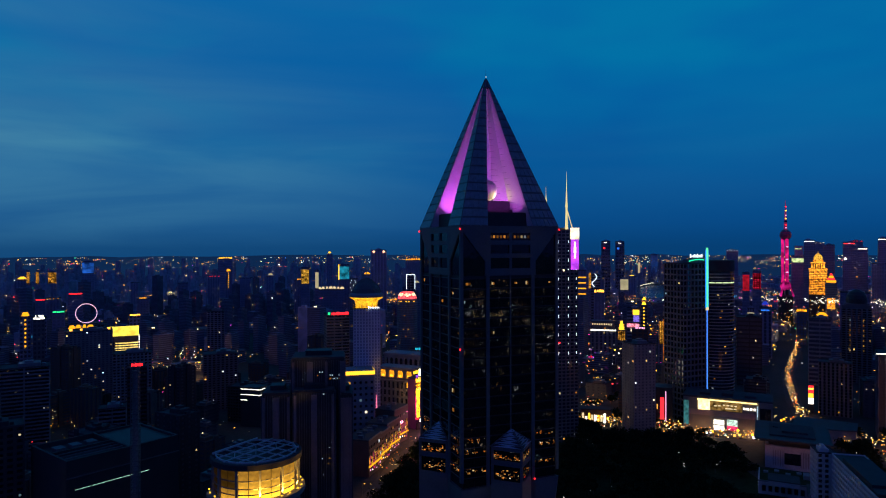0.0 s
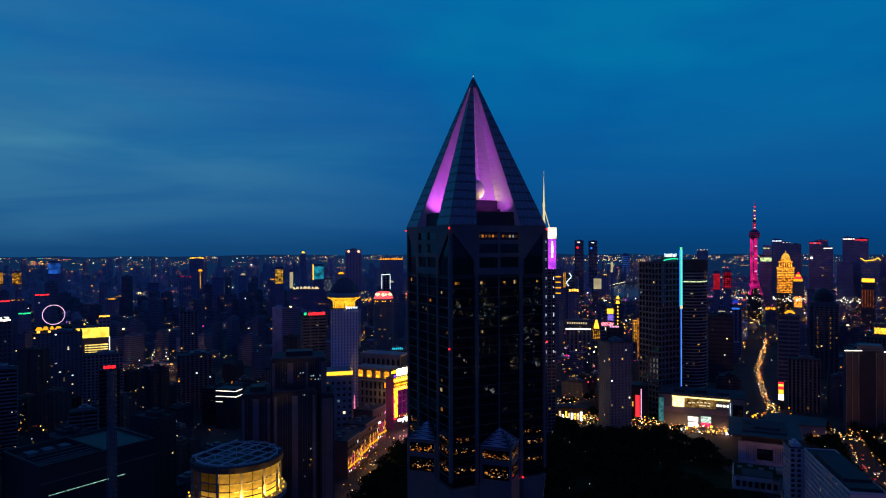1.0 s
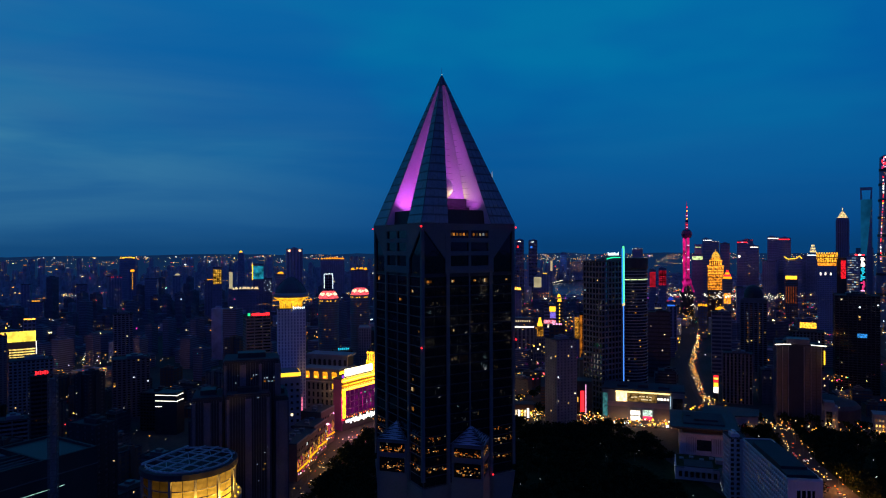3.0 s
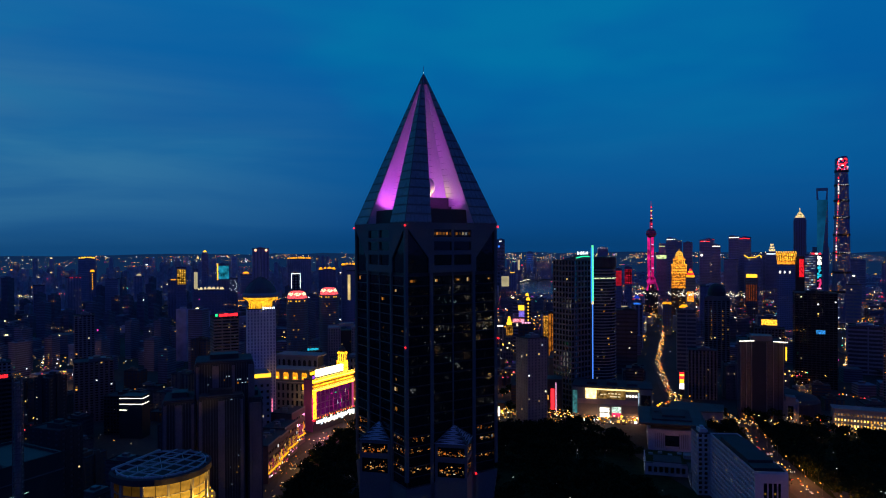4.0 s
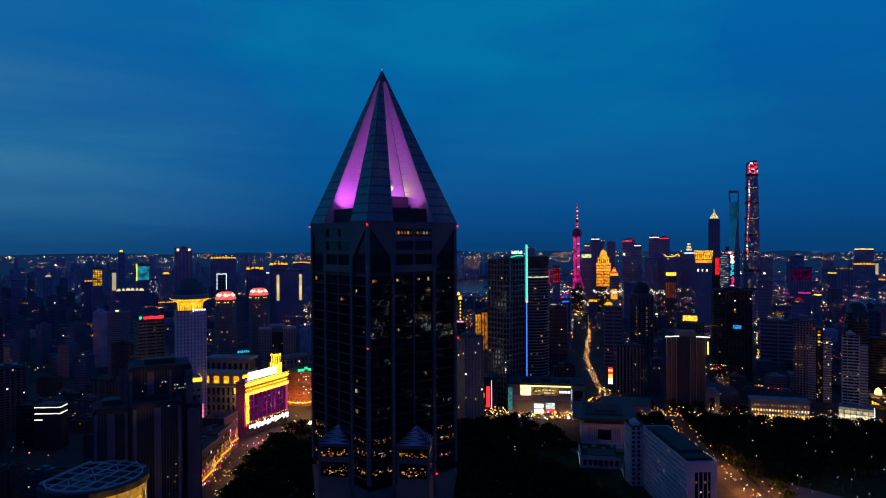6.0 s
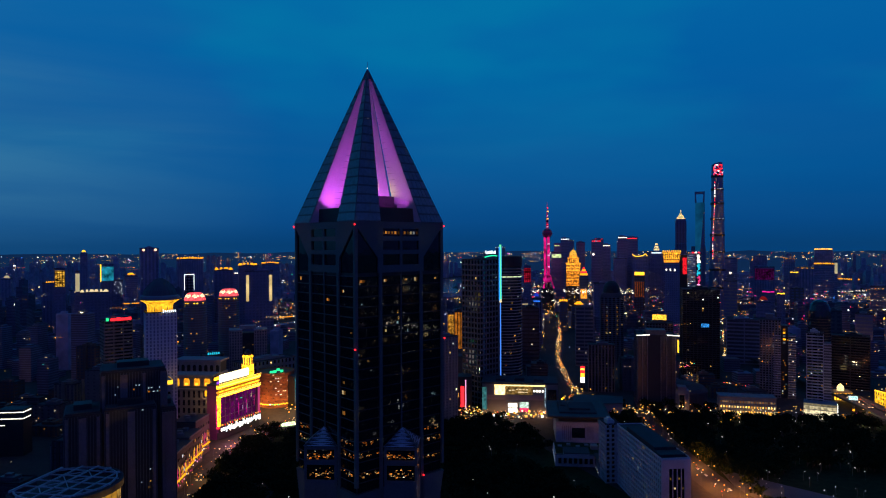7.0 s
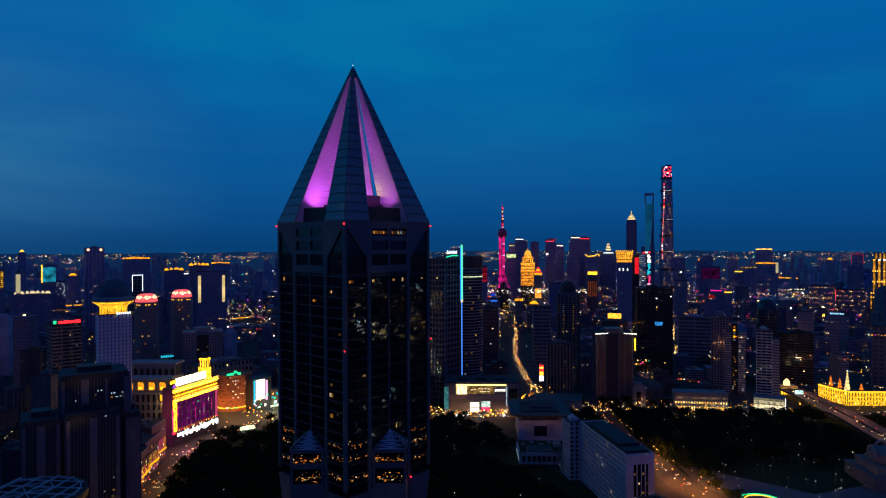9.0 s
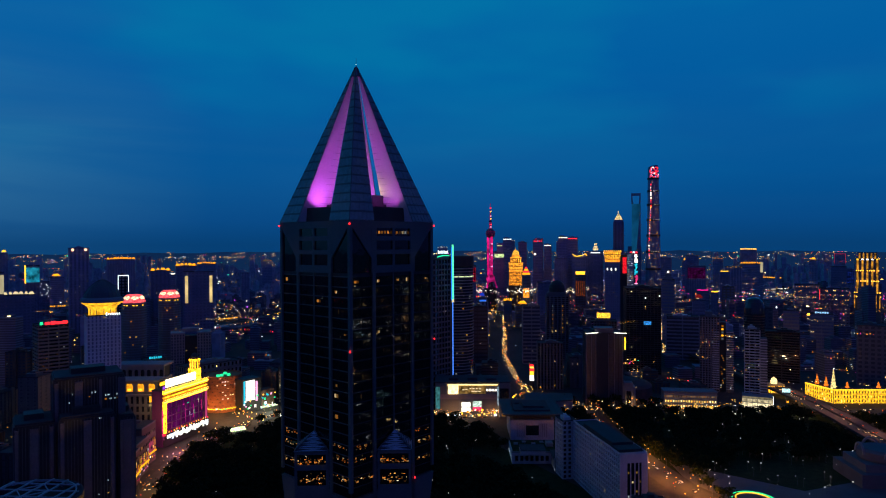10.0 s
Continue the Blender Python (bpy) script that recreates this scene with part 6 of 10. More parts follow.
for k in (24, 66):
    stacked_turret(k * 0.9, -k * 0.434 + 6, 2.4, 17.5, 2, M_turret)
sized(yb, 1.0, 1.09)
dome = thing("domed_pavilion", 776, 684, 0, -27, "small domed pavilion floodlit yellow", "building")
boxed("wall", (-12, 12, -8, 8, 0, 14), M_ochre, dome)
for i in range(7):
    part("arch_light", pane_mesh(2.2, 9, M_yellow), None, dome, m=pose(-10 + i * 3.4, -8.1, 7, 0, 0, 0))
# the dome glows in place of floodlight on it
bm = bmesh.new()
lathe(bm, [(4.2, 14), (4.2, 16.5), (4.5, 16.8), (4.1, 19), (3.0, 21.2), (1.4, 22.6), (0.2, 23.6)], 16)
part("dome", bm, emit("dome_glow", (1.0, 0.74, 0.3), 1.7, vary=0.5, scale=0.6), dome)
sgn = thing("roadside_sign", 745, 640, 0, -40, "cyan-white lit sign beside the elevated road", "sign")
boxed("board", (-5, 5, -0.3, 0.3, 13, 18), emit("cyan_white_board", (0.55, 0.95, 1.0), 1.3, vary=0.7, scale=0.8), sgn)
boxed("post", (-0.4, 0.4, 0.3, 1.0, 0, 18), M_metal_d, sgn)

# elevated road
hw = thing("elevated_road", 0, 0, 0, 0, "elevated concrete road on piers with traffic lights", "elevated road")
HW = [(600, 360), (644, 447), (690, 520), (731, 590), (774, 682), (850, 860), (960, 1100)]
for off in (-8, 8):
    bm = bmesh.new()
    for a, b in zip(HW, HW[1:]):
        d = (Vector(b) - Vector(a)).normalized()
        s = Vector((-d.y, d.x))
        p = [Vector(a) + s * (off - 7), Vector(a) + s * (off + 7), Vector(b) + s * (off + 7), Vector(b) + s * (off - 7)]
        prism(bm, [tuple(v) for v in p[::-1]], 9.5, 11.0)
        for o in (off - 7, off + 6.6):
            p = [Vector(a) + s * o, Vector(a) + s * (o + 0.4), Vector(b) + s * (o + 0.4), Vector(b) + s * o]
            prism(bm, [tuple(v) for v in p[::-1]], 11.0, 12.0)
    part("deck", bm, M_asphalt, hw)
for a, b in zip(HW, HW[1:]):
    for k in range(3):
        c = Vector(a).lerp(Vector(b), k / 3)
        bm = bmesh.new()
        prism(bm, ring(8, 1.3, 0, c.x, c.y), 0, 9.5)
        part("pier", bm, M_conc, hw)

# stepped round museum at the square's edge
rm = thing("round_museum", 560, 400, 0, -30, "stepped stone museum with a round drum and ring handles", "building")
boxed("base", (-30, 30, -26, 26, 0, 12), M_conc_d, rm)
boxed("upper", (-24, 24, -20, 20, 12, 19), M_conc_d, rm)
bm = bmesh.new()
lathe(bm, [(19, 19), (20, 21), (20, 27), (18, 28), (16, 29)], 32)
part("drum", bm, M_conc_d, rm)
for k in range(4):
    bm = bmesh.new()
    for i in range(14):
        a0, a1 = math.pi * i / 14, math.pi * (i + 1) / 14
        beam(bm, (7 * math.cos(a0), -19, 24 + 9 * math.sin(a0)), (7 * math.cos(a1), -19, 24 + 9 * math.sin(a1)), 1.6)
    part("ring_handle", bm, M_pale, rm, m=pose(0, 0, 0, 0, 0, k * 90))

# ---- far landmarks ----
# air haze over the far bank is painted into this glass and cladding
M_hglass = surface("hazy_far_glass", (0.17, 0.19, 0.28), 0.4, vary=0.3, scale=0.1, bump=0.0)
M_far_wall = surface("hazed_far_cladding", (0.32, 0.34, 0.47), 0.5, 0.0, 0.3, 0.05, 0.0)
# magenta lighting of the concrete shafts and legs is put in as glow
M_pearl = emit("pearl_light", (1.0, 0.012, 0.26), 0.62, vary=0.6, scale=0.06)
M_pearl_d = emit("pearl_leg_light", (0.95, 0.02, 0.34), 0.42, vary=0.8, scale=0.07)
M_ball = surface("pearl_ball", (0.16, 0.05, 0.13), 0.4)
pearl = thing("television_tower", 941, 1818, 0, 0, "television tower with spheres and shafts lit magenta", "tower")
for k in range(3):
    a = 2 * math.pi * k / 3 + 0.5
    bm = bmesh.new()
    prism(bm, ring(10, 4.0, 0, 7.2 * math.cos(a), 7.2 * math.sin(a)), 104, 248)
    part("shaft", bm, M_pearl, pearl, "magenta-lit concrete shaft")
    bm = bmesh.new()
    prism(bm, ring(10, 4.0, 0, 7.2 * math.cos(a), 7.2 * math.sin(a)), 0, 104)
    part("shaft_foot", bm, M_dark, pearl)
    bm = bmesh.new()
    beam(bm, (21 * math.cos(a + 1.0), 21 * math.sin(a + 1.0), 84), (8 * math.cos(a + 1.0), 8 * math.sin(a + 1.0), 122), 4.0)
    part("leg", bm, M_pearl_d, pearl)
bm = bmesh.new()
lathe(bm, [(20, 0), (20, 84), (12, 88)], 20)
part("base_drum", bm, M_dark, pearl)
for r, z, m in ((14.5, 114, M_pearl_d), (15.6, 258, M_ball), (4.6, 296, M_ball)):
    bm = bmesh.new()
    bmesh.ops.create_uvsphere(bm, u_segments=24, v_segments=14, radius=r, matrix=Matrix.Translation((0, 0, z)))
    part("sphere", bm, m, pearl)
for z in (252, 258, 264):
    bm = bmesh.new()
    r = math.sqrt(15.9 ** 2 - (z - 258) ** 2)
    lathe(bm, [(r - 0.5, z - 0.35), (r + 0.2, z), (r - 0.5, z + 0.35)], 24)
    part("sphere_band", bm, emit("sphere_band_light", (0.9, 0.03, 0.3), 0.22) if z == 252 else bpy.data.materials["sphere_band_light"], pearl)
for j, z in enumerate((134, 152, 170, 188, 206, 224)):
    bm = bmesh.new()
    bmesh.ops.create_uvsphere(bm, u_segments=10, v_segments=6, radius=4.2, matrix=Matrix.Translation((0, -7.5, z)))
    part("small_sphere", bm, M_pink if j % 2 else M_pearl, pearl)
bm = bmesh.new()
lathe(bm, [(4.4, 272), (4.0, 294), (2.8, 300), (2.4, 322), (1.5, 324), (1.0, 348), (0.4, 356)], 10)
part("antenna", bm, emit("antenna_light", (0.8, 0.05, 0.3), 0.22), pearl)
for z, m in ((278, M_pink), (286, M_red), (304, M_amber), (313, M_pink), (327, M_amber), (338, M_red)):
    part("antenna_lamp", pane_mesh(4.6, 3.0, m), None, pearl, m=pose(-1.2, -4.6, z, 0, 0, -28))
sized(pearl, 0.95, 0.968)

st = thing("twisted_skyscraper", 1369, 1573, 0, 0, "very tall twisting skyscraper with banded lights and a bright crown", "skyscraper")
STR = lambda z: 31 - 11.7 * z / 495
bm = bmesh.new()
prev = None
for j in range(41):
    t = j / 40
    a0 = radians(120 * t)
    pts = []
    for i in range(24):
        a = 2 * math.pi * i / 24
        rr = STR(495 * t) * (0.95 + 0.05 * math.cos(3 * a))
        pts.append(bm.verts.new((rr * math.cos(a + a0), rr * math.sin(a + a0), 495 * t + (5 * math.cos(a - 2.6) if j == 40 else 0))))
    if prev:
        for i in range(24):
            bm.faces.new((prev[i], prev[(i + 1) % 24], pts[(i + 1) % 24], pts[i]))
    prev = pts
bm.faces.new(prev)
part("glass_skin", bm, M_skin, st)
for z in (92, 150, 208, 262, 314, 364, 410, 452):
    bm = bmesh.new()
    lathe(bm, [(STR(z) + 0.1, z), (STR(z) + 0.7, z + 0.4), (STR(z) + 0.7, z + 6.5), (STR(z) + 0.1, z + 7)], 24)
    part("plant_belt", bm, M_dark, st)
rng = random.Random(77)


def on_skyscraper(name, z, a, w, h, mat, label=""):
    r = STR(z) + 1.3
    part(name, pane_mesh(w, h, mat), None, st, label, m=pose(r * math.cos(a), r * math.sin(a), z, 0, 0, math.degrees(a) + 90))


# warm offices fill some floors between the plant belts; a seam of coloured lamps climbs one side
rooms = Quads()
for i in range(230):
    z = 60 + 3.9 * rng.randint(0, 100)
    if z > 448 or rng.random() < 0.35 * abs(math.sin(z * 0.055)):
        continue
    for k in range(rng.choice((1, 2))):
        a, w = rng.uniform(-2.75, -1.35), rng.choice((1.4, 2.4, 4.0))
        r, c = STR(z) + 1.3, w / 2 / (STR(z) + 1.3)
        rooms.quad(*[(r * math.cos(a + e), r * math.sin(a + e), z + h) for e, h in ((-c, 0), (c, 0), (c, 1.3), (-c, 1.3))])
tagged(part("lit_windows", rooms.mesh("lit_windows", window_light("skyscraper_rooms", WARM, 0.06, 0.9, island=True)), None, st), kind="stuff")
for z in (208, 314, 410):
    for k in range(7):
        on_skyscraper("belt_lamp", z + 4, -2.75 + k * 0.24, 1.5, 1.3, M_cool)
for i in range(30):
    z = 190 + i * 8.4
    on_skyscraper("seam_lamp", z + rng.uniform(-2, 2), -2.78 + 0.12 * math.sin(z * 0.02), rng.choice((2.2, 3.5)), rng.choice((2.5, 5.0)), rng.choice((M_red, M_red, M_whitel, M_amber, M_pink)))
for j in range(9):
    for k in range(9):
        if rng.random() < 0.78:
            on_skyscraper("crown_pixel", 460 + j * 3.9, -2.85 + k * 0.2, 3.4, 3.5, rng.choice((M_red, M_red, M_rose, M_red, M_dark, M_dark, M_pink, M_whitel)))
sized(st, 0.82, 0.906)

sw = thing("opener_skyscraper", 1530, 1833, 0, -40.5, "tapering blue glass skyscraper with an opening at the top", "skyscraper")
bm = bmesh.new()
v = [bm.verts.new(p) for p in ((-19, 0, 0), (20, -6, 0), (20, 14, 0), (-19, 14, 0), (-17.5, -7, 372), (19.5, -7, 372), (19.5, 7, 372), (-17.5, 7, 372))]
for f in ((0, 1, 5), (1, 2, 6, 5), (2, 3, 7, 6), (3, 0, 4, 7), (4, 5, 6, 7)):
    bm.faces.new([v[i] for i in f])
part("dark_face", bm, M_skin, sw, "dark glass faces of the wedge")
bm = bmesh.new()
v = [bm.verts.new(p) for p in ((-19.0, -0.2, 0), (19.5, -7.2, 372), (-17.5, -7.2, 372), (-19.0, 0.6, 0.2), (19.5, -6.6, 372.2), (-17.5, -6.6, 372.2))]
for f in ((0, 1, 2), (5, 4, 3), (0, 3, 4, 1), (1, 4, 5, 2), (2, 5, 3, 0)):
    bm.faces.new([v[i] for i in f])
# the sky mirrored in this face is put in as a blue glow
part("bright_face", bm, emit("blue_sky_reflection", (0.004, 0.085, 0.21), 0.62, vary=0.35, scale=0.02), sw, "slanted glass face, sky reflection put in as glow")
for s in (-1, 1):
    bm = bmesh.new()
    prism(bm, [(s * 15.5 - 3.4, -6.5), (s * 15.5 + 3.4, -6.5), (s * 15.5 + 3.4, 6.5), (s * 15.5 - 3.4, 6.5)], 372, 404, [(s * 17.5 - 2.4, -6), (s * 17.5 + 2.4, -6), (s * 17.5 + 2.4, 6), (s * 17.5 - 2.4, 6)])
    part("portal_side", bm, M_far_pale, sw)
boxed("portal_head", (-20, 20, -6, 6, 402, 411), M_far_pale, sw)
for i in range(26):
    z = rng.uniform(60, 355)
    part("lit_window", pane_mesh(rng.choice((1.2, 2.0)), 1.0, M_lit_dim), None, sw, m=pose(rng.uniform(-17.5 + 36 * z / 372, 19.5) if z < 350 else 19, -7.6, z))
sized(sw, 0.8, 0.953)

jm = thing("tiered_skyscraper", 1397, 1766, 0, -39, "dark tiered skyscraper with cream-lit crown", "skyscraper")
for j in range(8):
    w = 20.8 - j * 0.12 + (0.35 if j % 2 else 0)
    boxed("tier", (-w, w, -w, w, j * 38, (j + 1) * 38 - 0.3), M_skin, jm)
    bm = bmesh.new()
    for i in range(7):
        u = -w + 2.6 + i * (w - 2.9) / 3.2
        box(bm, u, u + 1.2, -w - 0.6, -w - 0.05, j * 38, (j + 1) * 38 - 0.3)
    tagged(part("ribs", bm, M_dark, jm), kind="stuff")
M_jm = emit("cream_crown", (1.0, 0.74, 0.32), 1.0, vary=0.8, scale=0.35)
boxed("neck", (-18, 18, -18, 18, 304, 311), M_skin, jm)
for w, z0, z1 in ((17, 311, 315), (13.5, 316, 320), (9.5, 321, 325), (5.5, 326, 330), (1.4, 331, 342)):
    bm = bmesh.new()
    prism(bm, [(-w, -w), (w, -w), (w, w), (-w, w)], z0, z1, [(-w * 0.72, -w * 0.72), (w * 0.72, -w * 0.72), (w * 0.72, w * 0.72), (-w * 0.72, w * 0.72)])
    part("crown_step", bm, M_jm, jm, "cream-lit stepped crown")
    boxed("crown_core", (-w * 0.68, w * 0.68, -w * 0.68, w * 0.68, z0 - 1.2, z0), M_dark, jm)
sized(jm, 0.84, 0.95)

# gold tower: broad piered body, set-back stage and dome
gd = thing("gilded_tower", 1009, 1780, 0, -30.3, "tower floodlit gold with a stepped top and dome", "building")
# gold floodlight on walls, floors and dome is emission in their colour
M_gd = emit("floodlit_gold_wall", (1.0, 0.36, 0.03), 1.5, vary=0.7, scale=0.16)
M_gdd = emit("floodlit_gold_floor", (1.0, 0.32, 0.025), 1.15, vary=0.8, scale=0.2)
boxed("wall", (-23, 23, -18, 18, 0, 160), M_brown, gd)
for j in range(15):
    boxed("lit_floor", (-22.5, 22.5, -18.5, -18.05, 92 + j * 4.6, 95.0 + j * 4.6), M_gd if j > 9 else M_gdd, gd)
for i in range(9):
    boxed("pier", (-22.6 + i * 5.6, -22.1 + i * 5.6, -18.9, -18, 4, 160), M_brown, gd)
boxed("cornice", (-23.8, 23.8, -19.4, 18.6, 160, 162.5), M_gd, gd)
boxed("upper_stage", (-18, 18, -14, 14, 162.5, 177), M_brown, gd)
for i in range(6):
    boxed("stage_light", (-17 + i * 6.0, -13.4 + i * 6.0, -14.6, -14.05, 164, 175), M_gd, gd)
boxed("stage_cornice", (-18.8, 18.8, -15, 14.6, 177, 179), M_gd, gd)
boxed("lantern_stage", (-13, 13, -11, 11, 179, 186), M_gdd, gd)
bm = bmesh.new()
lathe(bm, [(10.5, 186), (11.2, 189), (10.6, 194), (8, 199), (4, 202.5), (1, 204), (0.3, 211)], 16)
part("dome", bm, emit("floodlit_gold_dome", (1.0, 0.5, 0.06), 0.9, vary=0.7, scale=0.3), gd, "gold-lit ribbed dome")
g2 = thing("gilded_tower", 1007, 1717, 0, -31, "slim pale tower with red and gold lit crown", "building")
boxed("wall", (-13, 13, -11, 11, 0, 124), M_pale, g2)
for j in range(9):
    boxed("floor_band", (-13.3, 13.3, -11.4, -11.05, 84 + j * 4.5, 85.4 + j * 4.5), M_conc_d, g2)
boxed("gold_front", (-9, 9, -11.6, -11, 56, 84), M_gdd, g2)
for w, z, m in ((11, 124, M_gold), (8.4, 130, M_red), (5.6, 136, M_gold), (2.6, 142, M_red)):
    boxed("crown_step", (-w, w, -w, w, z, z + 5.4), m, g2)
sized(gd, 0.95, 0.975)

# dark towers of the far bank, with their roof lamps
for lab, x, y, w, d, h, rot, k, mat in (("black far tower with a pale green lit sign floor", 1012, 1888, 32, 24, 190, -29, "screen", emit("green_cream_sign", (0.75, 0.95, 0.4), 0.8, vary=0.5, scale=0.2)),
                                        ("tall black far tower with white sign", 1086, 1961, 30, 26, 236, -29.7, "edge", M_cool), ("dusky red-brown far tower", 1128, 1933, 28, 28, 222, -31, "none", M_red),
                                        ("dark far tower with red roof lamps and a round lamp", 1146, 1866, 32, 28, 229, -32, "red", M_red), ("slim dark far tower with white roof sign", 1174, 1850, 24, 24, 214, -33, "edge", M_whitel),
                                        ("dark far tower with white roof line", 1227, 1838, 32, 32, 240, -34, "edge", M_whitel), ("dark far twin tower with red roof line", 1252, 1821, 33, 32, 237, -35, "edge", M_red),
                                        ("dark far tower with a lit lantern top", 1299, 1761, 30, 28, 190, -37, "lantern", M_jm), ("dark blue far slab behind the river towers", 1345, 1830, 60, 30, 186, -37, "none", M_red), ("dark far block with few lit floors", 1190, 1800, 40, 30, 170, -34, "none", M_red)):
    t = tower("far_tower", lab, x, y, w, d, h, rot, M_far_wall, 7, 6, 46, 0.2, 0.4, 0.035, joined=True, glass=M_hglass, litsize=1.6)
    if k == "screen":
        boxed("sign_floor", (-w * 0.46, w * 0.46, -d / 2 - 0.4, -d / 2 - 0.05, h - 17, h - 6), mat, t)
        boxed("sign_bar", (-w * 0.2, w * 0.3, -d / 2 - 0.4, -d / 2 - 0.05, h + 20, h + 22.5), mat, t)
        boxed("upper_wall", (-w * 0.24, w * 0.42, -d / 2, d / 2, h + 1.2, h + 30), M_far_wall, t)
    elif k in ("edge", "red"):
        for i in range(5):
            boxed("roof_lamp", (-w * 0.45 + i * w * 0.18, -w * 0.45 + (i + 0.75) * w * 0.18, -d / 2 - 0.3, -d / 2 - 0.05, h - 4.6, h - 2.2), mat if i != 2 or k != "red" else M_pink, t)
    if k == "red":
        bm = bmesh.new()
        bmesh.ops.create_icosphere(bm, subdivisions=2, radius=3.4, matrix=Matrix.Translation((-w * 0.3, -d / 2, h - 46)))
        part("round_lamp", bm, M_whitel, t)
    if k == "lantern":
        for i in range(3):
            boxed("lantern_tier", (-8 + i * 2, 8 - i * 2, -8 + i * 2, 8 - i * 2, h + 5.6 + i * 8, h + 11 + i * 8), mat, t)
        boxed("roof_line", (-w / 2, w / 2, -d / 2 - 0.4, -d / 2 - 0.05, h - 4, h - 1.5), M_cool, t)
for x, y, h, mat in ((615, 2500, 240, M_whitel), (668, 2500, 238, M_cool)):
    t = tower("far_tower", "dark far twin tower with lamps at the top", x, y, 33, 23, h, -14, M_haze, 6, 5, 44, 0.2, 0.4, 0.03, joined=True)
    boxed("roof_sign", (-6, 4, -12.0, -11.6, h - 7, h - 4.6), mat, t)
    part("round_sign", pane_mesh(7, 7, M_red if x < 640 else M_blue), None, t, m=pose(-6, -11.8, h - 26))
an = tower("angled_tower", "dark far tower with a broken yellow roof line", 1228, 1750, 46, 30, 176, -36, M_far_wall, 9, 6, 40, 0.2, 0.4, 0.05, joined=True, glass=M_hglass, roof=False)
bm = bmesh.new()
for a, b in (((-23, 184), (-12, 176.5)), ((-12, 176.5), (8, 179)), ((8, 179), (17, 185)), ((17, 185), (23, 178))):
    beam(bm, (a[0], -15.5, a[1]), (b[0], -15.5, b[1]), 2.4)
part("roof_light", bm, M_yellow, an, "broken yellow line of light along the roof")
boxed("roof_wall", (-23, 23, -14.8, 14, 176, 177), M_far_wall, an)
gb = tower("gold_top_tower", "brown tower with gold sign and amber-lit foot", 1080, 1549, 30, 26, 128, -36, M_brown, 7, 6, 28, 0.4, 0.4, 0.06, joined=True, glass=M_hglass)
boxed("gold_sign", (-13, 13, -12, -11, 130, 139), M_yellow, gb)
# amber wash at the foot becomes faint glowing strips
for i in range(5):
    boxed("amber_strip", (-12 + i * 5.4, -10 + i * 5.4, -13.6, -13.05, 70, 112), emit("amber_strip_wash", (1.0, 0.2, 0.03), 0.14, vary=0.9, scale=0.2) if i == 0 else bpy.data.materials["amber_strip_wash"], gb)

# dark tower whose flaring gold crown is ribbed with lamps
cr = tower("crowned_tower", "dark tower with flaring gold crown", 937, 1236, 40, 40, 180, -38, M_far_wall, 8, 8, 44, 0.25, 0.35, 0.03, glass=M_hglass, joined=True, roof=False)
M_crn = emit("gold_crown_glow", (1.0, 0.42, 0.03), 1.4, vary=0.8, scale=0.3)
for w0, w1, z0, z1, m in ((19, 20, 181, 187, M_gdd), (19.5, 22, 188.5, 197, M_crn), (21.5, 23, 199, 205, M_crn)):
    bm = bmesh.new()
    prism(bm, [(-w0, -w0), (w0, -w0), (w0, w0), (-w0, w0)], z0, z1, [(-w1, -w1), (w1, -w1), (w1, w1), (-w1, w1)])
    part("gold_crown", bm, m, cr, "flaring gold crown")
    boxed("crown_core", (-w0 + 1.5, w0 - 1.5, -w0 + 1.5, w0 - 1.5, z0 - 1.5, z0), M_brown, cr)
for i in range(9):
    bm = bmesh.new()
    u = -18 + i * 4.5
    beam(bm, (u, -20.4, 187), (u * 1.17, -24.2, 206), 0.9)
    part("crown_rib", bm, M_brown, cr)
    part("crown_lamp", pane_mesh(2.6, 2.6, M_yellow), None, cr, m=pose(u * 1.17, -23.8, 207.4))
for u in (-13, -3, 8):
    part("wall_lamp", pane_mesh(2.8, 5.0, M_whitel), None, cr, m=pose(u, -20.3, 164))
sized(cr, 0.84, 0.965)
rsn = thing("sign_pylon", 985, 1262, 0, -39, "tall red sign beside the gold-crowned tower", "sign")
boxed("wall", (-13, 13, 1, 16, 0, 190), M_dark, rsn)
boxed("red_sign", (3, 12, -0.2, 0.9, 146, 184), emit("red_sign_panel", (1.0, 0.015, 0.03), 0.8, vary=0.7, scale=0.3), rsn)

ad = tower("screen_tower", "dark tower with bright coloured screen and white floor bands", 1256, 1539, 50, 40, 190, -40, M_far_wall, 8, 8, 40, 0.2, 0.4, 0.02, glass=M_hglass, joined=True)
rngs = random.Random(12)
for i in range(22):
    m = (M_whitel, M_whitel, M_cyan, M_cyan, M_cyan, M_rose, M_rose, M_pink)[min(7, i // 3)]
    w = rngs.choice((5, 8, 11))
    part("screen_stroke", pane_mesh(w, 3.3, m), None, ad, m=pose(14 + (13 - w) * rngs.uniform(-0.45, 0.45), -20.5, 186 - i * 4.0))
boxed("screen_back", (6.5, 21.5, -20.35, -20.05, 98, 190), M_dark, ad)
boxed("screen_foot", (6.5, 21.5, -20.6, -20.1, 92, 97), M_yellow, ad)
for i in range(3):
    boxed("roof_sign", (-6 + i * 9, 1 + i * 9, -20.5, -19.9, 192, 196), M_whitel if i == 1 else M_red, ad)
for j in range(15):
    for k in range(5):
        if rngs.random() < 0.68:
            part("light_band", pane_mesh(4.6, 1.3, M_lit if rngs.random() < 0.5 else M_cooldim), None, ad, m=pose(-22 + k * 5.6, -20.3, 186 - j * 6.2))
sized(ad, 0.85, 0.985)

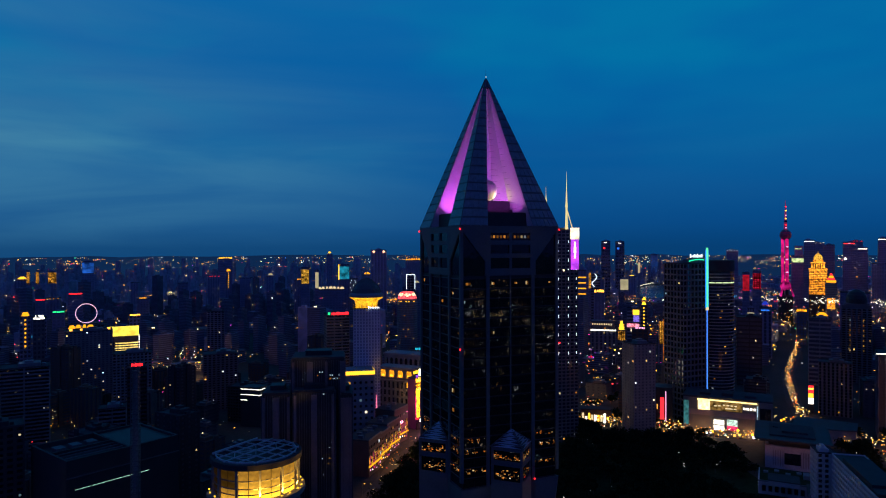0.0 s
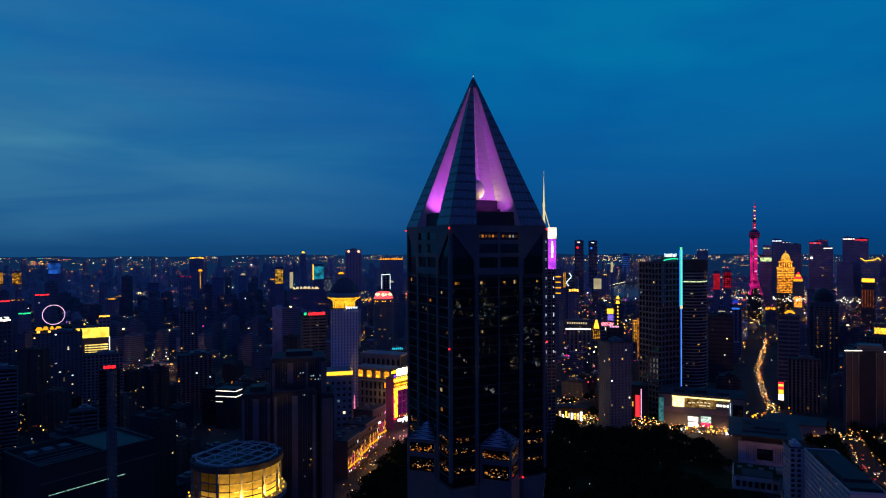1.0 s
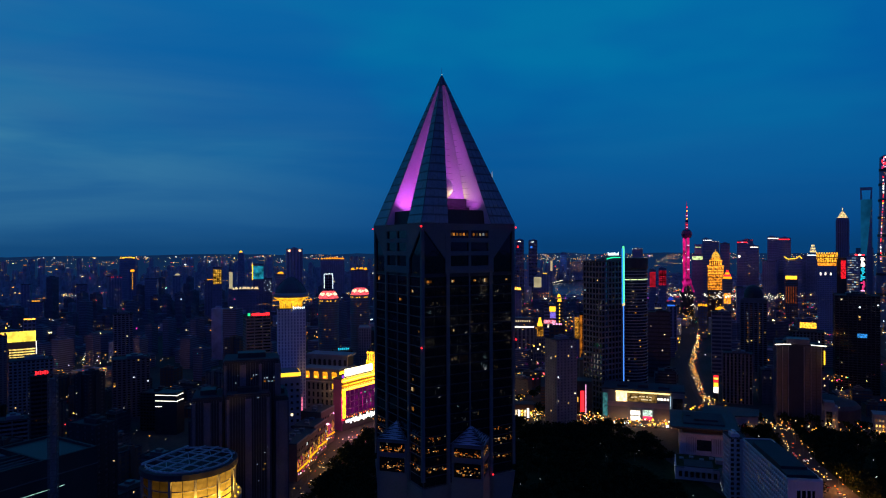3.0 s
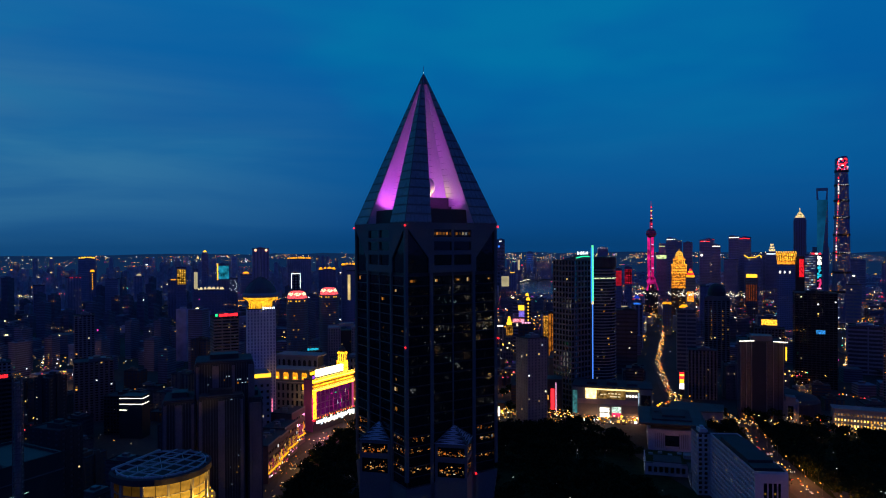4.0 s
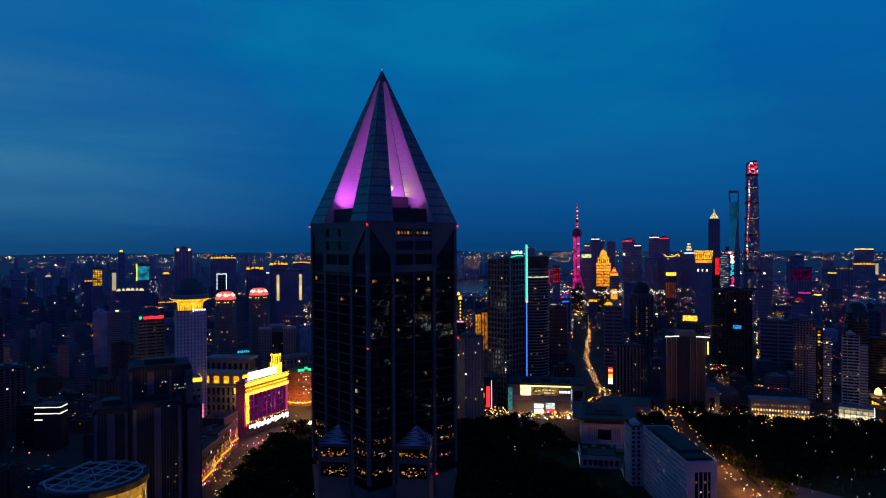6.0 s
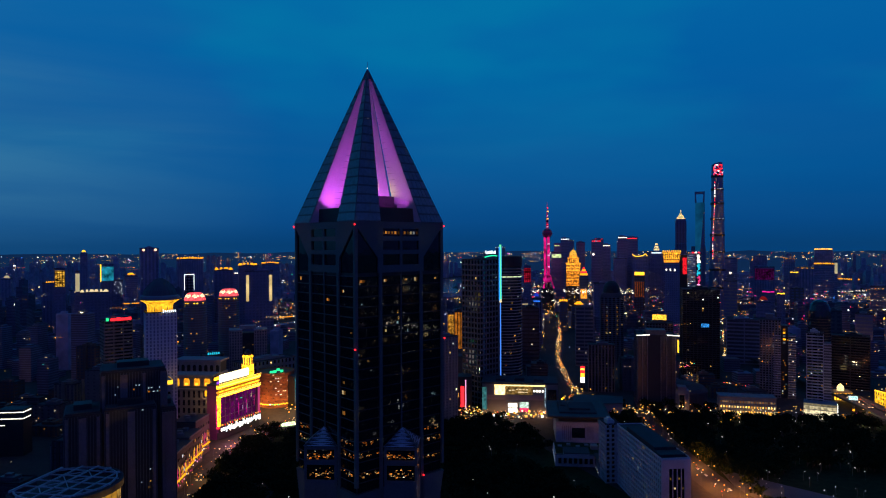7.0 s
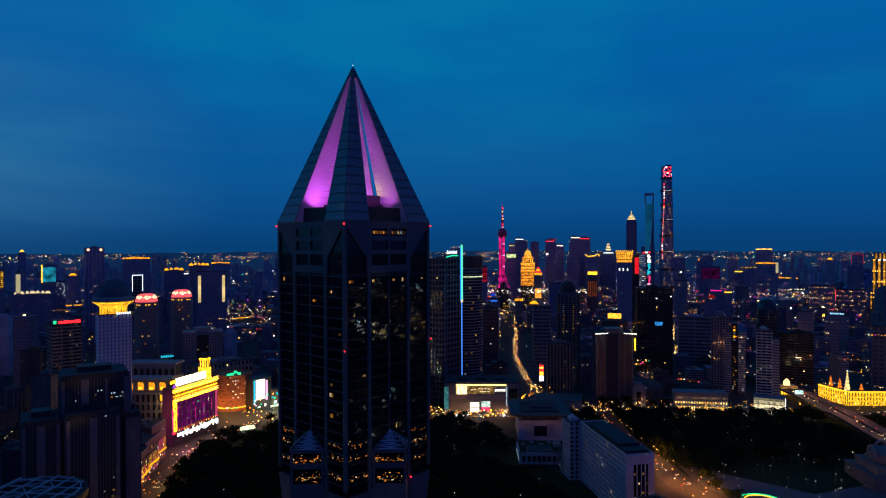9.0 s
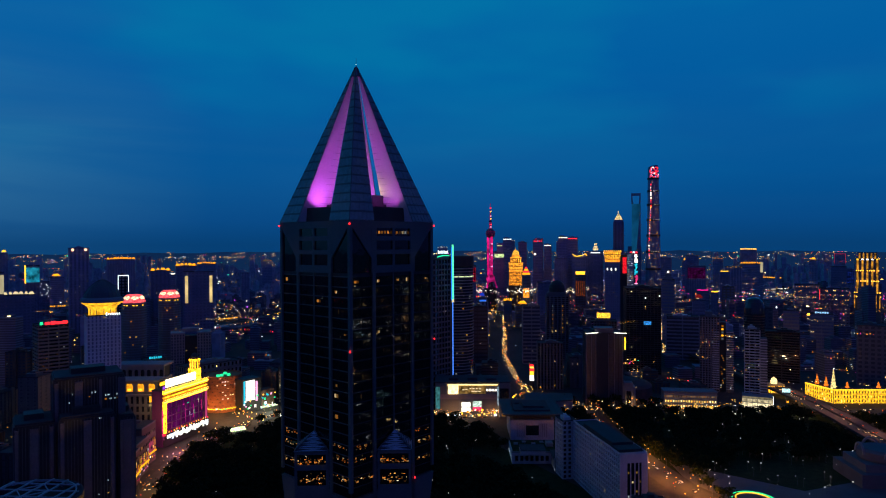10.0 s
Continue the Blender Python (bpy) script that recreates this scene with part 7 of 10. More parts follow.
# dome-topped stone tower with lit slots, its pale neighbour and a brown slab by the avenue
dt = tower("stone_tower", "dark stone tower with shoulders and domed top", 666, 1066, 42, 38, 118, -31, M_conc_d, 6, 6, 32, 0.35, 0.4, 0.02, roof=False)
boxed("shoulder", (-17, 17, -15, 15, 118, 126), M_conc_d, dt)
bm = bmesh.new()
lathe(bm, [(15, 126), (15, 133), (13.5, 139), (10, 144), (5, 147), (0.8, 148)], 24)
part("dome", bm, M_dark, dt)
for s in (-1, 1):
    boxed("corner_turret", (s * 17.5 - 3, s * 17.5 + 3, -19.6, -13, 118, 124), M_conc_d, dt)
for u in (-9, 9):
    for j in range(7):
        part("slot_lamp", pane_mesh(1.6, 2.2, M_lit_dim), None, dt, m=pose(u, -19.3, 52 + j * 8))
wr = thing("ferris_wheel", -755, 1400, 56, 28, "rooftop ferris wheel ringed with pink-white light", "ferris wheel")
bm = bmesh.new()
for i in range(40):
    a0, a1 = 2 * math.pi * i / 40, 2 * math.pi * (i + 1) / 40
    beam(bm, (20 * math.cos(a0), 0, 24 + 20 * math.sin(a0)), (20 * math.cos(a1), 0, 24 + 20 * math.sin(a1)), 1.3)
part("rim", bm, emit("wheel_light", (1.0, 0.6, 0.95), 1.1), wr, "glowing wheel rim")
bm = bmesh.new()
for i in range(10):
    a = 2 * math.pi * i / 10
    beam(bm, (0, 0, 24), (19.6 * math.cos(a), 0, 24 + 19.6 * math.sin(a)), 0.4)
for s in (-1, 1):
    beam(bm, (0, s * 2, 24), (s * 11, s * 4, 0), 1.2)
part("spoke", bm, M_metal_d, wr)
tower("mall_block", "broad dark mall under the ferris wheel", -755, 1405, 70, 50, 56, 20, M_conc_d, 10, 7, 10, 0.3, 0.5, 0.06)
bb = tower("billboard_block", "office block with wide yellow billboard and lit floors", -540, 1115, 50, 40, 62, 26, M_conc_d, 8, 6, 14, 0.2, 0.4, 0.1)
boxed("billboard", (-24, 24, -22, -21, 72, 88), emit("yellow_board", (1.0, 0.75, 0.08), 1.4, vary=0.3, scale=0.1), bb)
boxed("billboard_frame", (-24, 24, -20.9, -19, 62, 88), M_metal_d, bb)
for j in range(6):
    part("lit_floor", pane_mesh(34, 2.0, emit("floor_glow", (1.0, 0.7, 0.18), 1.2, vary=0.7, scale=0.12) if j == 0 else bpy.data.materials["floor_glow"]), None, bb, m=pose(6, -20.2, 68 - j * 4.0, 0, 0, 0))
boxed("corner_glow", (24, 25.2, -20, 6, 42, 70), M_whitel, bb)
tower("apartment_tower", "grey apartment tower with lit roof lamps", -527, 985, 62, 40, 95, 28, M_conc, 12, 8, 30, 0.45, 0.5, 0.04, glass=M_fglass)
rb = thing("roof_lights", -527, 985, 101.5, 28, "yellow lamps on an apartment roof", "lamps")
for u in (-24, -10, 12, 26):
    boxed("lamp_box", (u - 2, u + 2, -2, 0, -6, -3.4), M_amber, rb)
tower("apartment_tower", "dark grey apartment tower with vertical ribs", -305, 905, 44, 36, 74, 20, M_metal_d, 8, 7, 24, 0.45, 0.45, 0.02)
tower("apartment_tower", "tall thin grey apartment tower", -380, 1105, 28, 28, 112, 20, M_conc, 5, 5, 34, 0.4, 0.45, 0.02)
tower("apartment_tower", "grey residential tower among low roofs", 228, 772, 28, 26, 105, 15, M_conc, 6, 5, 30, 0.55, 0.45, 0.012, glass=M_fglass)


# ---- mid-distance lit landmarks ----
CELL = ((7.5, 6.5), (4.4, 3.8))


def crown_tower(label, x, y, w, d, h, rot, wall, kind_, mat, lit=0.03, joined=False):
    """A middle-distance tower with a lit roof ornament."""
    # haze by distance: farther towers get paler, bluer walls and glass
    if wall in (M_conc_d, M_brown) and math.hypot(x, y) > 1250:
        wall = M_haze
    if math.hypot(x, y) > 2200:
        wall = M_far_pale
    style = int(abs(x * 3 + y * 7)) % 3
    near_ = math.hypot(x, y) < 1150
    pier_, span_ = ((0.06, 0.42), (0.5, 0.12), (0.4, 0.42))[style]
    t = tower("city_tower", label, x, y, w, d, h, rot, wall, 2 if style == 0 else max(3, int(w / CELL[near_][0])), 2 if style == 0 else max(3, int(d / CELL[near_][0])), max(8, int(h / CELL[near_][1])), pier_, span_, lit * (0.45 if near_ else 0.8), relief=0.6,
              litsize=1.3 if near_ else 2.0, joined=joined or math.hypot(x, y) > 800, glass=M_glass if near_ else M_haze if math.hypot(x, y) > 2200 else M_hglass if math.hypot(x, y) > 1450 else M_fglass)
    if kind_ == "band":
        n = max(4, int(w / 5))
        for i in range(n):
            if (i * 7 + int(x)) % 5 < 3:
                part("roof_lamp", pane_mesh(w / n * 0.6, 1.3, mat), None, t, m=pose(-w / 2 + (i + 0.5) * w / n, -d / 2 - 0.1, h - 1.2 + (i % 3) * 0.5))
    elif kind_ == "cap":
        bm = bmesh.new()
        prism(bm, [(-w * 0.3, -d * 0.3), (w * 0.3, -d * 0.3), (w * 0.3, d * 0.3), (-w * 0.3, d * 0.3)], h + 5.5, h + 12, [(-w * 0.12, -d * 0.12), (w * 0.12, -d * 0.12), (w * 0.12, d * 0.12), (-w * 0.12, d * 0.12)])
        part("lit_cap", bm, mat, t)
    elif kind_ == "columns":
        for s in (-1, 1):
            boxed("light_column", (s * w * 0.4 - 3, s * w * 0.4 + 3, -d / 2 - 0.6, -d / 2 - 0.05, h * 0.58, h - 8), mat, t)
    elif kind_ == "sign":
        for i in range(6):
            part("sign_stroke", pane_mesh(w * 0.07, 2.6 if i % 2 else 3.4, mat), None, t, m=pose((i - 2.5) * w * 0.1, -d * 0.5 + 0.4, h + 3.2))
    elif kind_ == "outline":
        for s in (-1, 1):
            boxed("edge_light", (s * w / 2 - 0.6, s * w / 2 + 0.6, -d / 2 - 0.6, -d / 2 - 0.05, h - 36, h), mat, t)
        boxed("roof_light", (-w / 2 - 0.5, w / 2 + 0.5, -d / 2 - 0.6, -d / 2 - 0.05, h, h + 1.4), mat, t)
    elif kind_ == "front":
        boxed("lit_front", (-w * 0.46, w * 0.46, -d / 2 - 0.5, -d / 2 - 0.05, h - (40 if h > 90 else 0.55 * h), h - 4), mat, t)
    elif kind_ == "floors":
        for j in range(9):
            boxed("lit_floor", (-w * 0.47, w * 0.47, -d / 2 - 0.4, -d / 2 - 0.05, h * 0.3 + j * h * 0.075, h * 0.3 + j * h * 0.075 + 2.4), mat, t)
    elif kind_ == "gilt":
        for i in range(6):
            u = -w / 2 + (i + 0.5) * w / 6
            boxed("gilt_strip", (u - w * 0.045, u + w * 0.045, -d / 2 - 0.5, -d / 2 - 0.05, h * 0.1, h - 6), mat, t)
        for s in (-1, 1):
            boxed("gilt_cap", (s * w * 0.3 - 6, s * w * 0.3 + 6, -d / 2 - 0.8, -d / 2 - 0.05, h - 6, h + 2), M_yellow, t)
    elif kind_ == "sidelines":
        for s in (-1, 0, 1):
            boxed("light_line", (s * w * 0.45 - 0.5, s * w * 0.45 + 0.5, -d / 2 - 0.5, -d / 2 - 0.05, h * 0.3, h - 4), mat, t)
    elif kind_ == "cluster":
        n = max(4, int(w / 9))
        for i in range(n):
            u, s = -w / 2 + (i + 0.5) * w / n, w / n * (0.3 + 0.14 * ((i * 5 + int(y)) % 3))
            bm = bmesh.new()
            z = h + 1 + 1.5 * math.sin(math.pi * (i + 0.5) / n)
            prism(bm, [(u - s, -d * 0.3), (u + s, -d * 0.3), (u + s, d * 0.1), (u - s, d * 0.1)], z, z + 5.0, [(u - s * 0.35, -d * 0.2), (u + s * 0.5, -d * 0.2), (u + s * 0.5, 0), (u - s * 0.5, 0)])
            part("lit_pavilion", bm, mat, t)
    elif kind_ == "tiers":
        q = Quads()
        rg = random.Random(int(x))
        for j in range(5):
            z = h * (0.5 + 0.5 * j / 4.4)
            for i in range(int(w / 2.4)):
                if rg.random() < 0.45:
                    u, s = -w / 2 + i * 2.4 + rg.uniform(-1, 1), rg.uniform(0.6, 1.6)
                    q.quad((u, -d / 2 - 0.6, z), (u + s, -d / 2 - 0.6, z), (u + s, -d / 2 - 0.6, z + s), (u, -d / 2 - 0.6, z + s))
        for k in range(5):
            for i in range(int(h * 0.5 / 2.6)):
                if rg.random() < 0.25:
                    u, z, s = -w / 2 + k * w / 4.1 + rg.uniform(-3, 3), h * 0.5 + i * 2.6, rg.uniform(0.6, 1.4)
                    q.quad((u, -d / 2 - 0.6, z), (u + s, -d / 2 - 0.6, z), (u + s, -d / 2 - 0.6, z + s), (u, -d / 2 - 0.6, z + s))
        tagged(part("lamp_rows", q.mesh("lamp_rows", M_gold_far), None, t), "rows of small gold lamps", kind="stuff")
    elif kind_ == "bars":
        for i in range(3):
            part("sign_bar", pane_mesh(w * 0.28, 2.6, mat), None, t, m=pose((i - 1) * w * 0.31, -d / 2 - 0.1, h + 2.0 - (i % 2) * 0.5))
        boxed("sign_frame", (-w * 0.45, w * 0.45, -d / 2, -d / 2 + 0.6, h, h + 3.3), M_metal_d, t)
    elif kind_ == "strip":
        bm = bmesh.new()
        prism(bm, [(-w * 0.35, -d * 0.5), (w * 0.35, -d * 0.5), (w * 0.35, d * 0.2), (-w * 0.35, d * 0.2)], h, h + 7, [(-w * 0.2, -d * 0.3), (w * 0.2, -d * 0.3), (w * 0.2, 0), (-w * 0.2, 0)])
        part("lit_cap", bm, mat, t)
        for j in range(7):
            part("facade_lamp", pane_mesh(2.2, 3.0, mat), None, t, m=pose(0, -d / 2 - 0.1, h - 5 - j * 7.0))
    elif kind_ == "dots":
        for i in range(20):
            part("facade_lamp", pane_mesh(1.6, 1.6, mat), None, t, m=pose(w * 0.42 * math.sin(i * 2.4), -d / 2 - 0.1, h - 4 - i * 1.7))
    elif kind_ == "lamps":
        for s in (-1, 1):
            bm = bmesh.new()
            bmesh.ops.create_icosphere(bm, subdivisions=2, radius=3.2, matrix=Matrix.Translation((s * w * 0.32, -d / 2, h - 4)))
            part("round_lamp", bm, mat, t)
    return t


SPREAD = [(930, 2900, 180), (1040, 3150, 180), (872, 2665, 150), (2300, 2060, 150), (2400, 2010, 150), (2490, 1960, 150), (1500, 985, 70), (1500, 1125, 90), (2742, 2298, 90), (1641, 1666, 60), (-185, 1897, 70), (-85, 1688, 60), (68, 1562, 70), (-6, 1651, 60), (55, 1760, 60), (205, 2864, 60), (-290, 1900, 60), (1850, 1228, 90), (1719, 1288, 120), (1392, 1441, 60), (1270, 1277, 60), (-286, 1500, 40), (-354, 1700, 50), (941, 1818, 90), (1369, 1573, 80), (1530, 1833, 60), (1397, 1766, 60), (1009, 1780, 70), (1007, 1717, 40), (937, 1236, 60), (1256, 1539, 60), (712, 1491, 40), (666, 1066, 50), (1228, 1750, 60), (1222, 1840, 70), (1137, 1872, 80)]


def near(x, y):
    """Is this spot taken by a landmark, or in line with one of them?"""
    for a, b, c in SPREAD:
        if math.hypot(x - a, y - b) < c:
            return True
        if abs(math.atan2(x + 30, y) - math.atan2(a + 30, b)) < 0.022 and math.hypot(x, y) < math.hypot(a, b):
            return True
    return near_line(x, y, RIVER, 170) or near_line(x, y, CREEK, 60) or near_line(x, y, ROAD_E, 40)


# glows for lit fronts; washes of light on walls are put in this way
M_goldfront = emit("gold_front_glow", (1.0, 0.42, 0.05), 0.75, vary=0.9, scale=0.12, cells=3.2)
M_cream = emit("cream_front_glow", (1.0, 0.85, 0.5), 0.4, vary=0.3, scale=0.03)
M_cyanf = emit("cyan_front_glow", (0.02, 0.4, 0.6), 0.6, vary=0.8, scale=0.06)
M_bluef = emit("blue_front_glow", (0.02, 0.14, 0.7), 0.5, vary=0.8, scale=0.05)
M_redf = emit("red_front_glow", (1.0, 0.02, 0.08), 0.42, vary=0.8, scale=0.05, cells=5.5)
M_magf = emit("magenta_front_glow", (0.6, 0.03, 0.6), 0.085, vary=0.95, scale=0.05, cells=4.6)
crown_tower("dark tower with two round lamps under the roof", -185, 1897, 44, 36, 210, 8, M_far_wall, "lamps", emit("peach_lamp", (1.0, 0.5, 0.3), 2.5), 0.05)
crown_tower("dark glass tower with white outline", -83, 1688, 21, 22, 148, 5, M_glass_b, "outline", M_cool)
crown_tower("dark tower between two glowing columns", 68, 1562, 62, 30, 158, -3, M_haze, "columns", emit("cream_column", (1.0, 0.72, 0.3), 0.75, vary=0.3, scale=0.05), 0.01)
crown_tower("dark block with gold roof pavilions", -6, 1651, 42, 34, 158, 0, M_haze, "cluster", M_gold)
crown_tower("dark block with gold roof pavilion", 55, 1760, 46, 34, 165, 0, M_haze, "cluster", M_gold)
crown_tower("dark far slab with gold roof pavilion", 205, 2864, 70, 40, 140, 0, M_haze, "cluster", M_gold)
cyt = crown_tower("tower with a glowing cyan front", -284, 1900, 30, 28, 168, 10, M_conc_d, "front", M_cyanf)
boxed("yellow_edge", (-17, -14.2, -14.8, -14.1, 126, 170), M_yellow, cyt)
tw = thing("twin_tower", 18, 1092, 0, -3, "twin-winged tan tower with rows of windows", "building")
# tan tile, made paler and pinker for the street light on it
M_tan_l = surface("pale_tan_tile", (0.42, 0.34, 0.3), 0.8)
boxed("centre", (-9, 9, -8, 13, 0, 80), M_dark, tw, "dark glazed centre")
for u in (-18.5, 18.5):
    boxed("glazing", (u - 9.1, u + 9.1, -14.2, 14.2, 0, 83), M_fglass, tw)
    wall = part("wall", shell(19.6, 30, 0, 84, 5, 6, 19, 0.5, 0.35, 0.5, None, M_tan_l), M_tan_l, tw)
    wall.matrix_basis = pose(u, 0, 0)
    boxed("parapet", (u - 10, u + 10, -15.2, 15.2, 84, 86), M_tan_l, tw)
boxed("plant_room", (-12, 12, -4, 10, 86, 91), M_tan_l, tw)
for u in (-3, -6.5, 2.5, 7):
    boxed("roof_lamp", (u - 1.2, u + 1.2, -8.6, -8.1, 12 + abs(u) * 7, 13.4 + abs(u) * 7), M_lit_dim, tw)
crown_tower("shop block with teal signs", -36, 1005, 28, 24, 62, 10, M_conc_d, "sign", M_cyan, 0.06)
gt = crown_tower("broad tower washed gold with tiers of lamps", 1489, 1001, 46, 38, 178, -58, M_tan, "none", M_gold, 0.06)
# gold light on the stone piers is made by letting them glow
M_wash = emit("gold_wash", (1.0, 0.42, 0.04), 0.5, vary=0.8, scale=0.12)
for i in range(5):
    u = -19 + i * 9.5
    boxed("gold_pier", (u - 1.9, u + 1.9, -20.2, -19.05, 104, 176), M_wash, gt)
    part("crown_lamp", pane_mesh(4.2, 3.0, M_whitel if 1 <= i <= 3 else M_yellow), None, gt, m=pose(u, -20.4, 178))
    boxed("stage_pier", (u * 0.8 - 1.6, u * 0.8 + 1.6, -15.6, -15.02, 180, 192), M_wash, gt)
boxed("upper_stage", (-19, 19, -15, 15, 179, 194), M_tan, gt)
boxed("lower_stage", (-27, 27, -24, 20, 0, 101), M_tan, gt)
for z, w in ((101.5, 27), (92, 27.2), (128, 23.4), (152, 23.4)):
    for i in range(11):
        if (i * 7 + int(z)) % 5:
            part("tier_lamp", pane_mesh(w * 0.11, 2.6, M_amber if i % 3 else M_yellow), None, gt, m=pose(-w + (i + 0.5) * w * 2 / 11, -24.2 if z < 110 else -20.5, z))
for i in range(8):
    boxed("foot_pier", (-26 + i * 7, -24 + i * 7, -24.7, -24.05, 66, 96), M_wash, gt)
crown_tower("low block with bright magenta roof sign", 1123, 1146, 26, 22, 108, -45, M_conc_d, "bars", M_magenta)
crown_tower("tower washed in purple light", 1641, 1666, 60, 40, 140, -45, M_haze, "front", M_magf)
crown_tower("low block dotted with gold lamps beside a red sign", 1469, 1140, 54, 36, 112, -52, M_conc_d, "tiers", M_gold, 0.06)
rsg = crown_tower("low block dotted with rows of gold lamps", 1532, 1112, 66, 36, 102, -54, M_conc_d, "tiers", M_gold, 0.06)
boxed("red_sign", (-36, -31, -19.4, -18.7, 74, 100), M_red, rsg)
crown_tower("broad far block crowned with golden roof pavilions", 2742, 2298, 150, 60, 44, -50, M_conc_d, "cluster", M_gold, 0.04)
crown_tower("wide block with golden roof lights", 2231, 1947, 80, 40, 132, -48, M_haze, "cluster", M_gold, 0.03)
crown_tower("far tower with red and gold roof lights", 2729, 2381, 76, 40, 183, -48, M_haze, "cluster", M_amber, 0.03)
crown_tower("slim tower with a tall white light column", 1931, 1650, 9, 9, 154, -49, M_haze, "front", M_cream)
crown_tower("tower with a yellow roof sign", 1563, 1481, 24, 22, 130, -46, M_haze, "bars", M_yellow, 0.05)
crown_tower("tower with gold lamps along its roof", 1754, 1615, 52, 34, 138, -47, M_haze, "band", M_yellow, 0.05)
crown_tower("haze-blue tower with gold top", 1911, 1983, 27, 25, 146, -44, M_haze, "cap", M_gold, 0.05)
crown_tower("haze-blue tower with gold roof line", 2268, 2150, 42, 34, 151, -46, M_haze, "band", M_gold, 0.05)
crown_tower("dark tower outlined in red neon", 2469, 1730, 38, 30, 172, -55, M_haze, "outline", emit("dim_red_neon", (1.0, 0.02, 0.05), 0.45), 0.02)
# the blue wash on this slab is a dim glowing panel
crown_tower("slab washed in deep blue light", 1813, 1259, 26, 24, 140, -55, M_haze, "front", emit("deep_blue_wash", (0.02, 0.06, 0.5), 0.3, vary=0.4, scale=0.1, cells=5.0), 0.02)
crown_tower("low shop block with red domed glow", 1027, 1065, 26, 24, 96, -44, M_brown, "cap", emit("dim_red_cap", (1.0, 0.04, 0.05), 0.16, vary=0.5, scale=0.2), 0.02)
crown_tower("low far block with gold roof pavilions", 1413, 1076, 36, 28, 42, -53, M_conc_d, "cluster", M_amber, 0.02)
crown_tower("block with yellow roof sign", 1136, 1124, 16, 14, 105, -45, M_conc_d, "bars", M_yellow, 0.04)
crown_tower("far tower with flared gold cap", -468, 2732, 24, 24, 190, 10, M_haze, "cap", M_yellow, 0.04)
crown_tower("broad far block with gold roof lights", -102, 2566, 88, 40, 168, 5, M_haze, "cluster", M_gold, 0.03)
crown_tower("wide hall with white and gold roof lines", -302, 1778, 70, 40, 106, 10, M_haze, "cluster", M_cream0, 0.03)
crown_tower("slab with scattered white star lights", -275, 1985, 36, 26, 124, 8, M_haze, "dots", M_cool, 0.02)
crown_tower("far slab with orange light column", -1271, 2027, 9, 9, 149, 30, M_haze, "front", M_goldfront)
crown_tower("far slab with orange light column", -1242, 2026, 9, 9, 149, 30, M_haze, "front", M_goldfront)
crown_tower("far block washed in amber light", -1316, 2228, 26, 24, 141, 30, M_brown, "front", M_goldfront)
crown_tower("far block with a gold roof arcade", -862, 2619, 54, 30, 174, 18, M_haze, "cluster", M_yellow, 0.03)
crown_tower("tower with gold crown lamps", -653, 2014, 18, 18, 146, 18, M_haze, "strip", M_gold, 0.03)
crown_tower("low block with red roof sign", -925, 1520, 20, 18, 98, 30, M_conc_d, "bars", M_red, 0.04)
crown_tower("low block with two red roof signs", -843, 1518, 30, 24, 112, 28, M_conc_d, "bars", M_red, 0.04)
crown_tower("low block with green roof sign", -765, 1316, 22, 20, 90, 30, M_conc_d, "bars", M_green, 0.04)
crown_tower("low block with a long amber and red sign", -612, 1313, 20, 18, 84, 26, M_conc_d, "bars", M_amber, 0.04)
crown_tower("slim tower with gold cap and light strip", -672, 1064, 16, 16, 108, 32, M_brown, "strip", M_gold, 0.04)
crown_tower("grey tower with white roof bar", -619, 1013, 16, 16, 109, 32, M_conc_d, "bars", M_whitel, 0.05)
crown_tower("brown block with stepped gold roof lamps", -664, 1214, 40, 30, 70, 28, M_conc_d, "cluster", M_gold, 0.04)
crown_tower("dark block with red lettered roof sign", -303, 654, 18, 18, 100, 26, M_dark, "sign", M_red, 0.03)
crown_tower("slim tower with one white light column", -286, 1500, 8, 8, 166, 10, M_conc_d, "front", M_cream)
crown_tower("tower with a gold-lit upper front", -354, 1700, 22, 20, 166, 10, M_conc_d, "front", emit("gold_upper_front", (1.0, 0.5, 0.06), 0.8, vary=0.9, scale=0.12, cells=5.0))
crown_tower("far tower with blue screen", -1234, 2300, 38, 30, 172, 28, M_conc_d, "front", M_bluef)
crown_tower("grey tower with white roof sign", -732, 1200, 22, 20, 92, 30, M_conc_d, "sign", M_whitel)
sgt = crown_tower("dark block with curled white light sign", 364, 1590, 26, 20, 150, -12, M_dark, "none", M_cool, 0.02)
bm = bmesh.new()
curl = [(5 * math.sin(k * 0.52) * (1 if k < 7 else 1.2), 154 - k * 2.6) for k in range(13)]
for (u0, z0), (u1, z1) in zip(curl, curl[1:]):
    beam(bm, (u0, -10.8, z0), (u1, -10.8, z1), 2.2)
tagged(part("curled_sign", bm, emit("curl_light", (0.7, 0.85, 1.0), 1.3), sgt), "curled blue-white light sign", kind="stuff")
crown_tower("block lit with orange floor strips", 312, 1489, 20, 18, 165, -10, M_brown, "floors", M_gold, 0.02)
crown_tower("slim slab with an orange light column", 346, 1560, 6, 8, 161, -10, M_brown, "front", M_goldfront)
crown_tower("low hall with orange roof pavilions", 349, 1480, 22, 18, 115, -10, M_brown, "cluster", M_amber)
crown_tower("pale riverside block with white-lit front", 626, 2277, 34, 26, 111, -14, M_pale, "front", M_cream)
crown_tower("slim tower with white light strip", 678, 2290, 8, 8, 168, -14, M_haze, "front", M_cream)
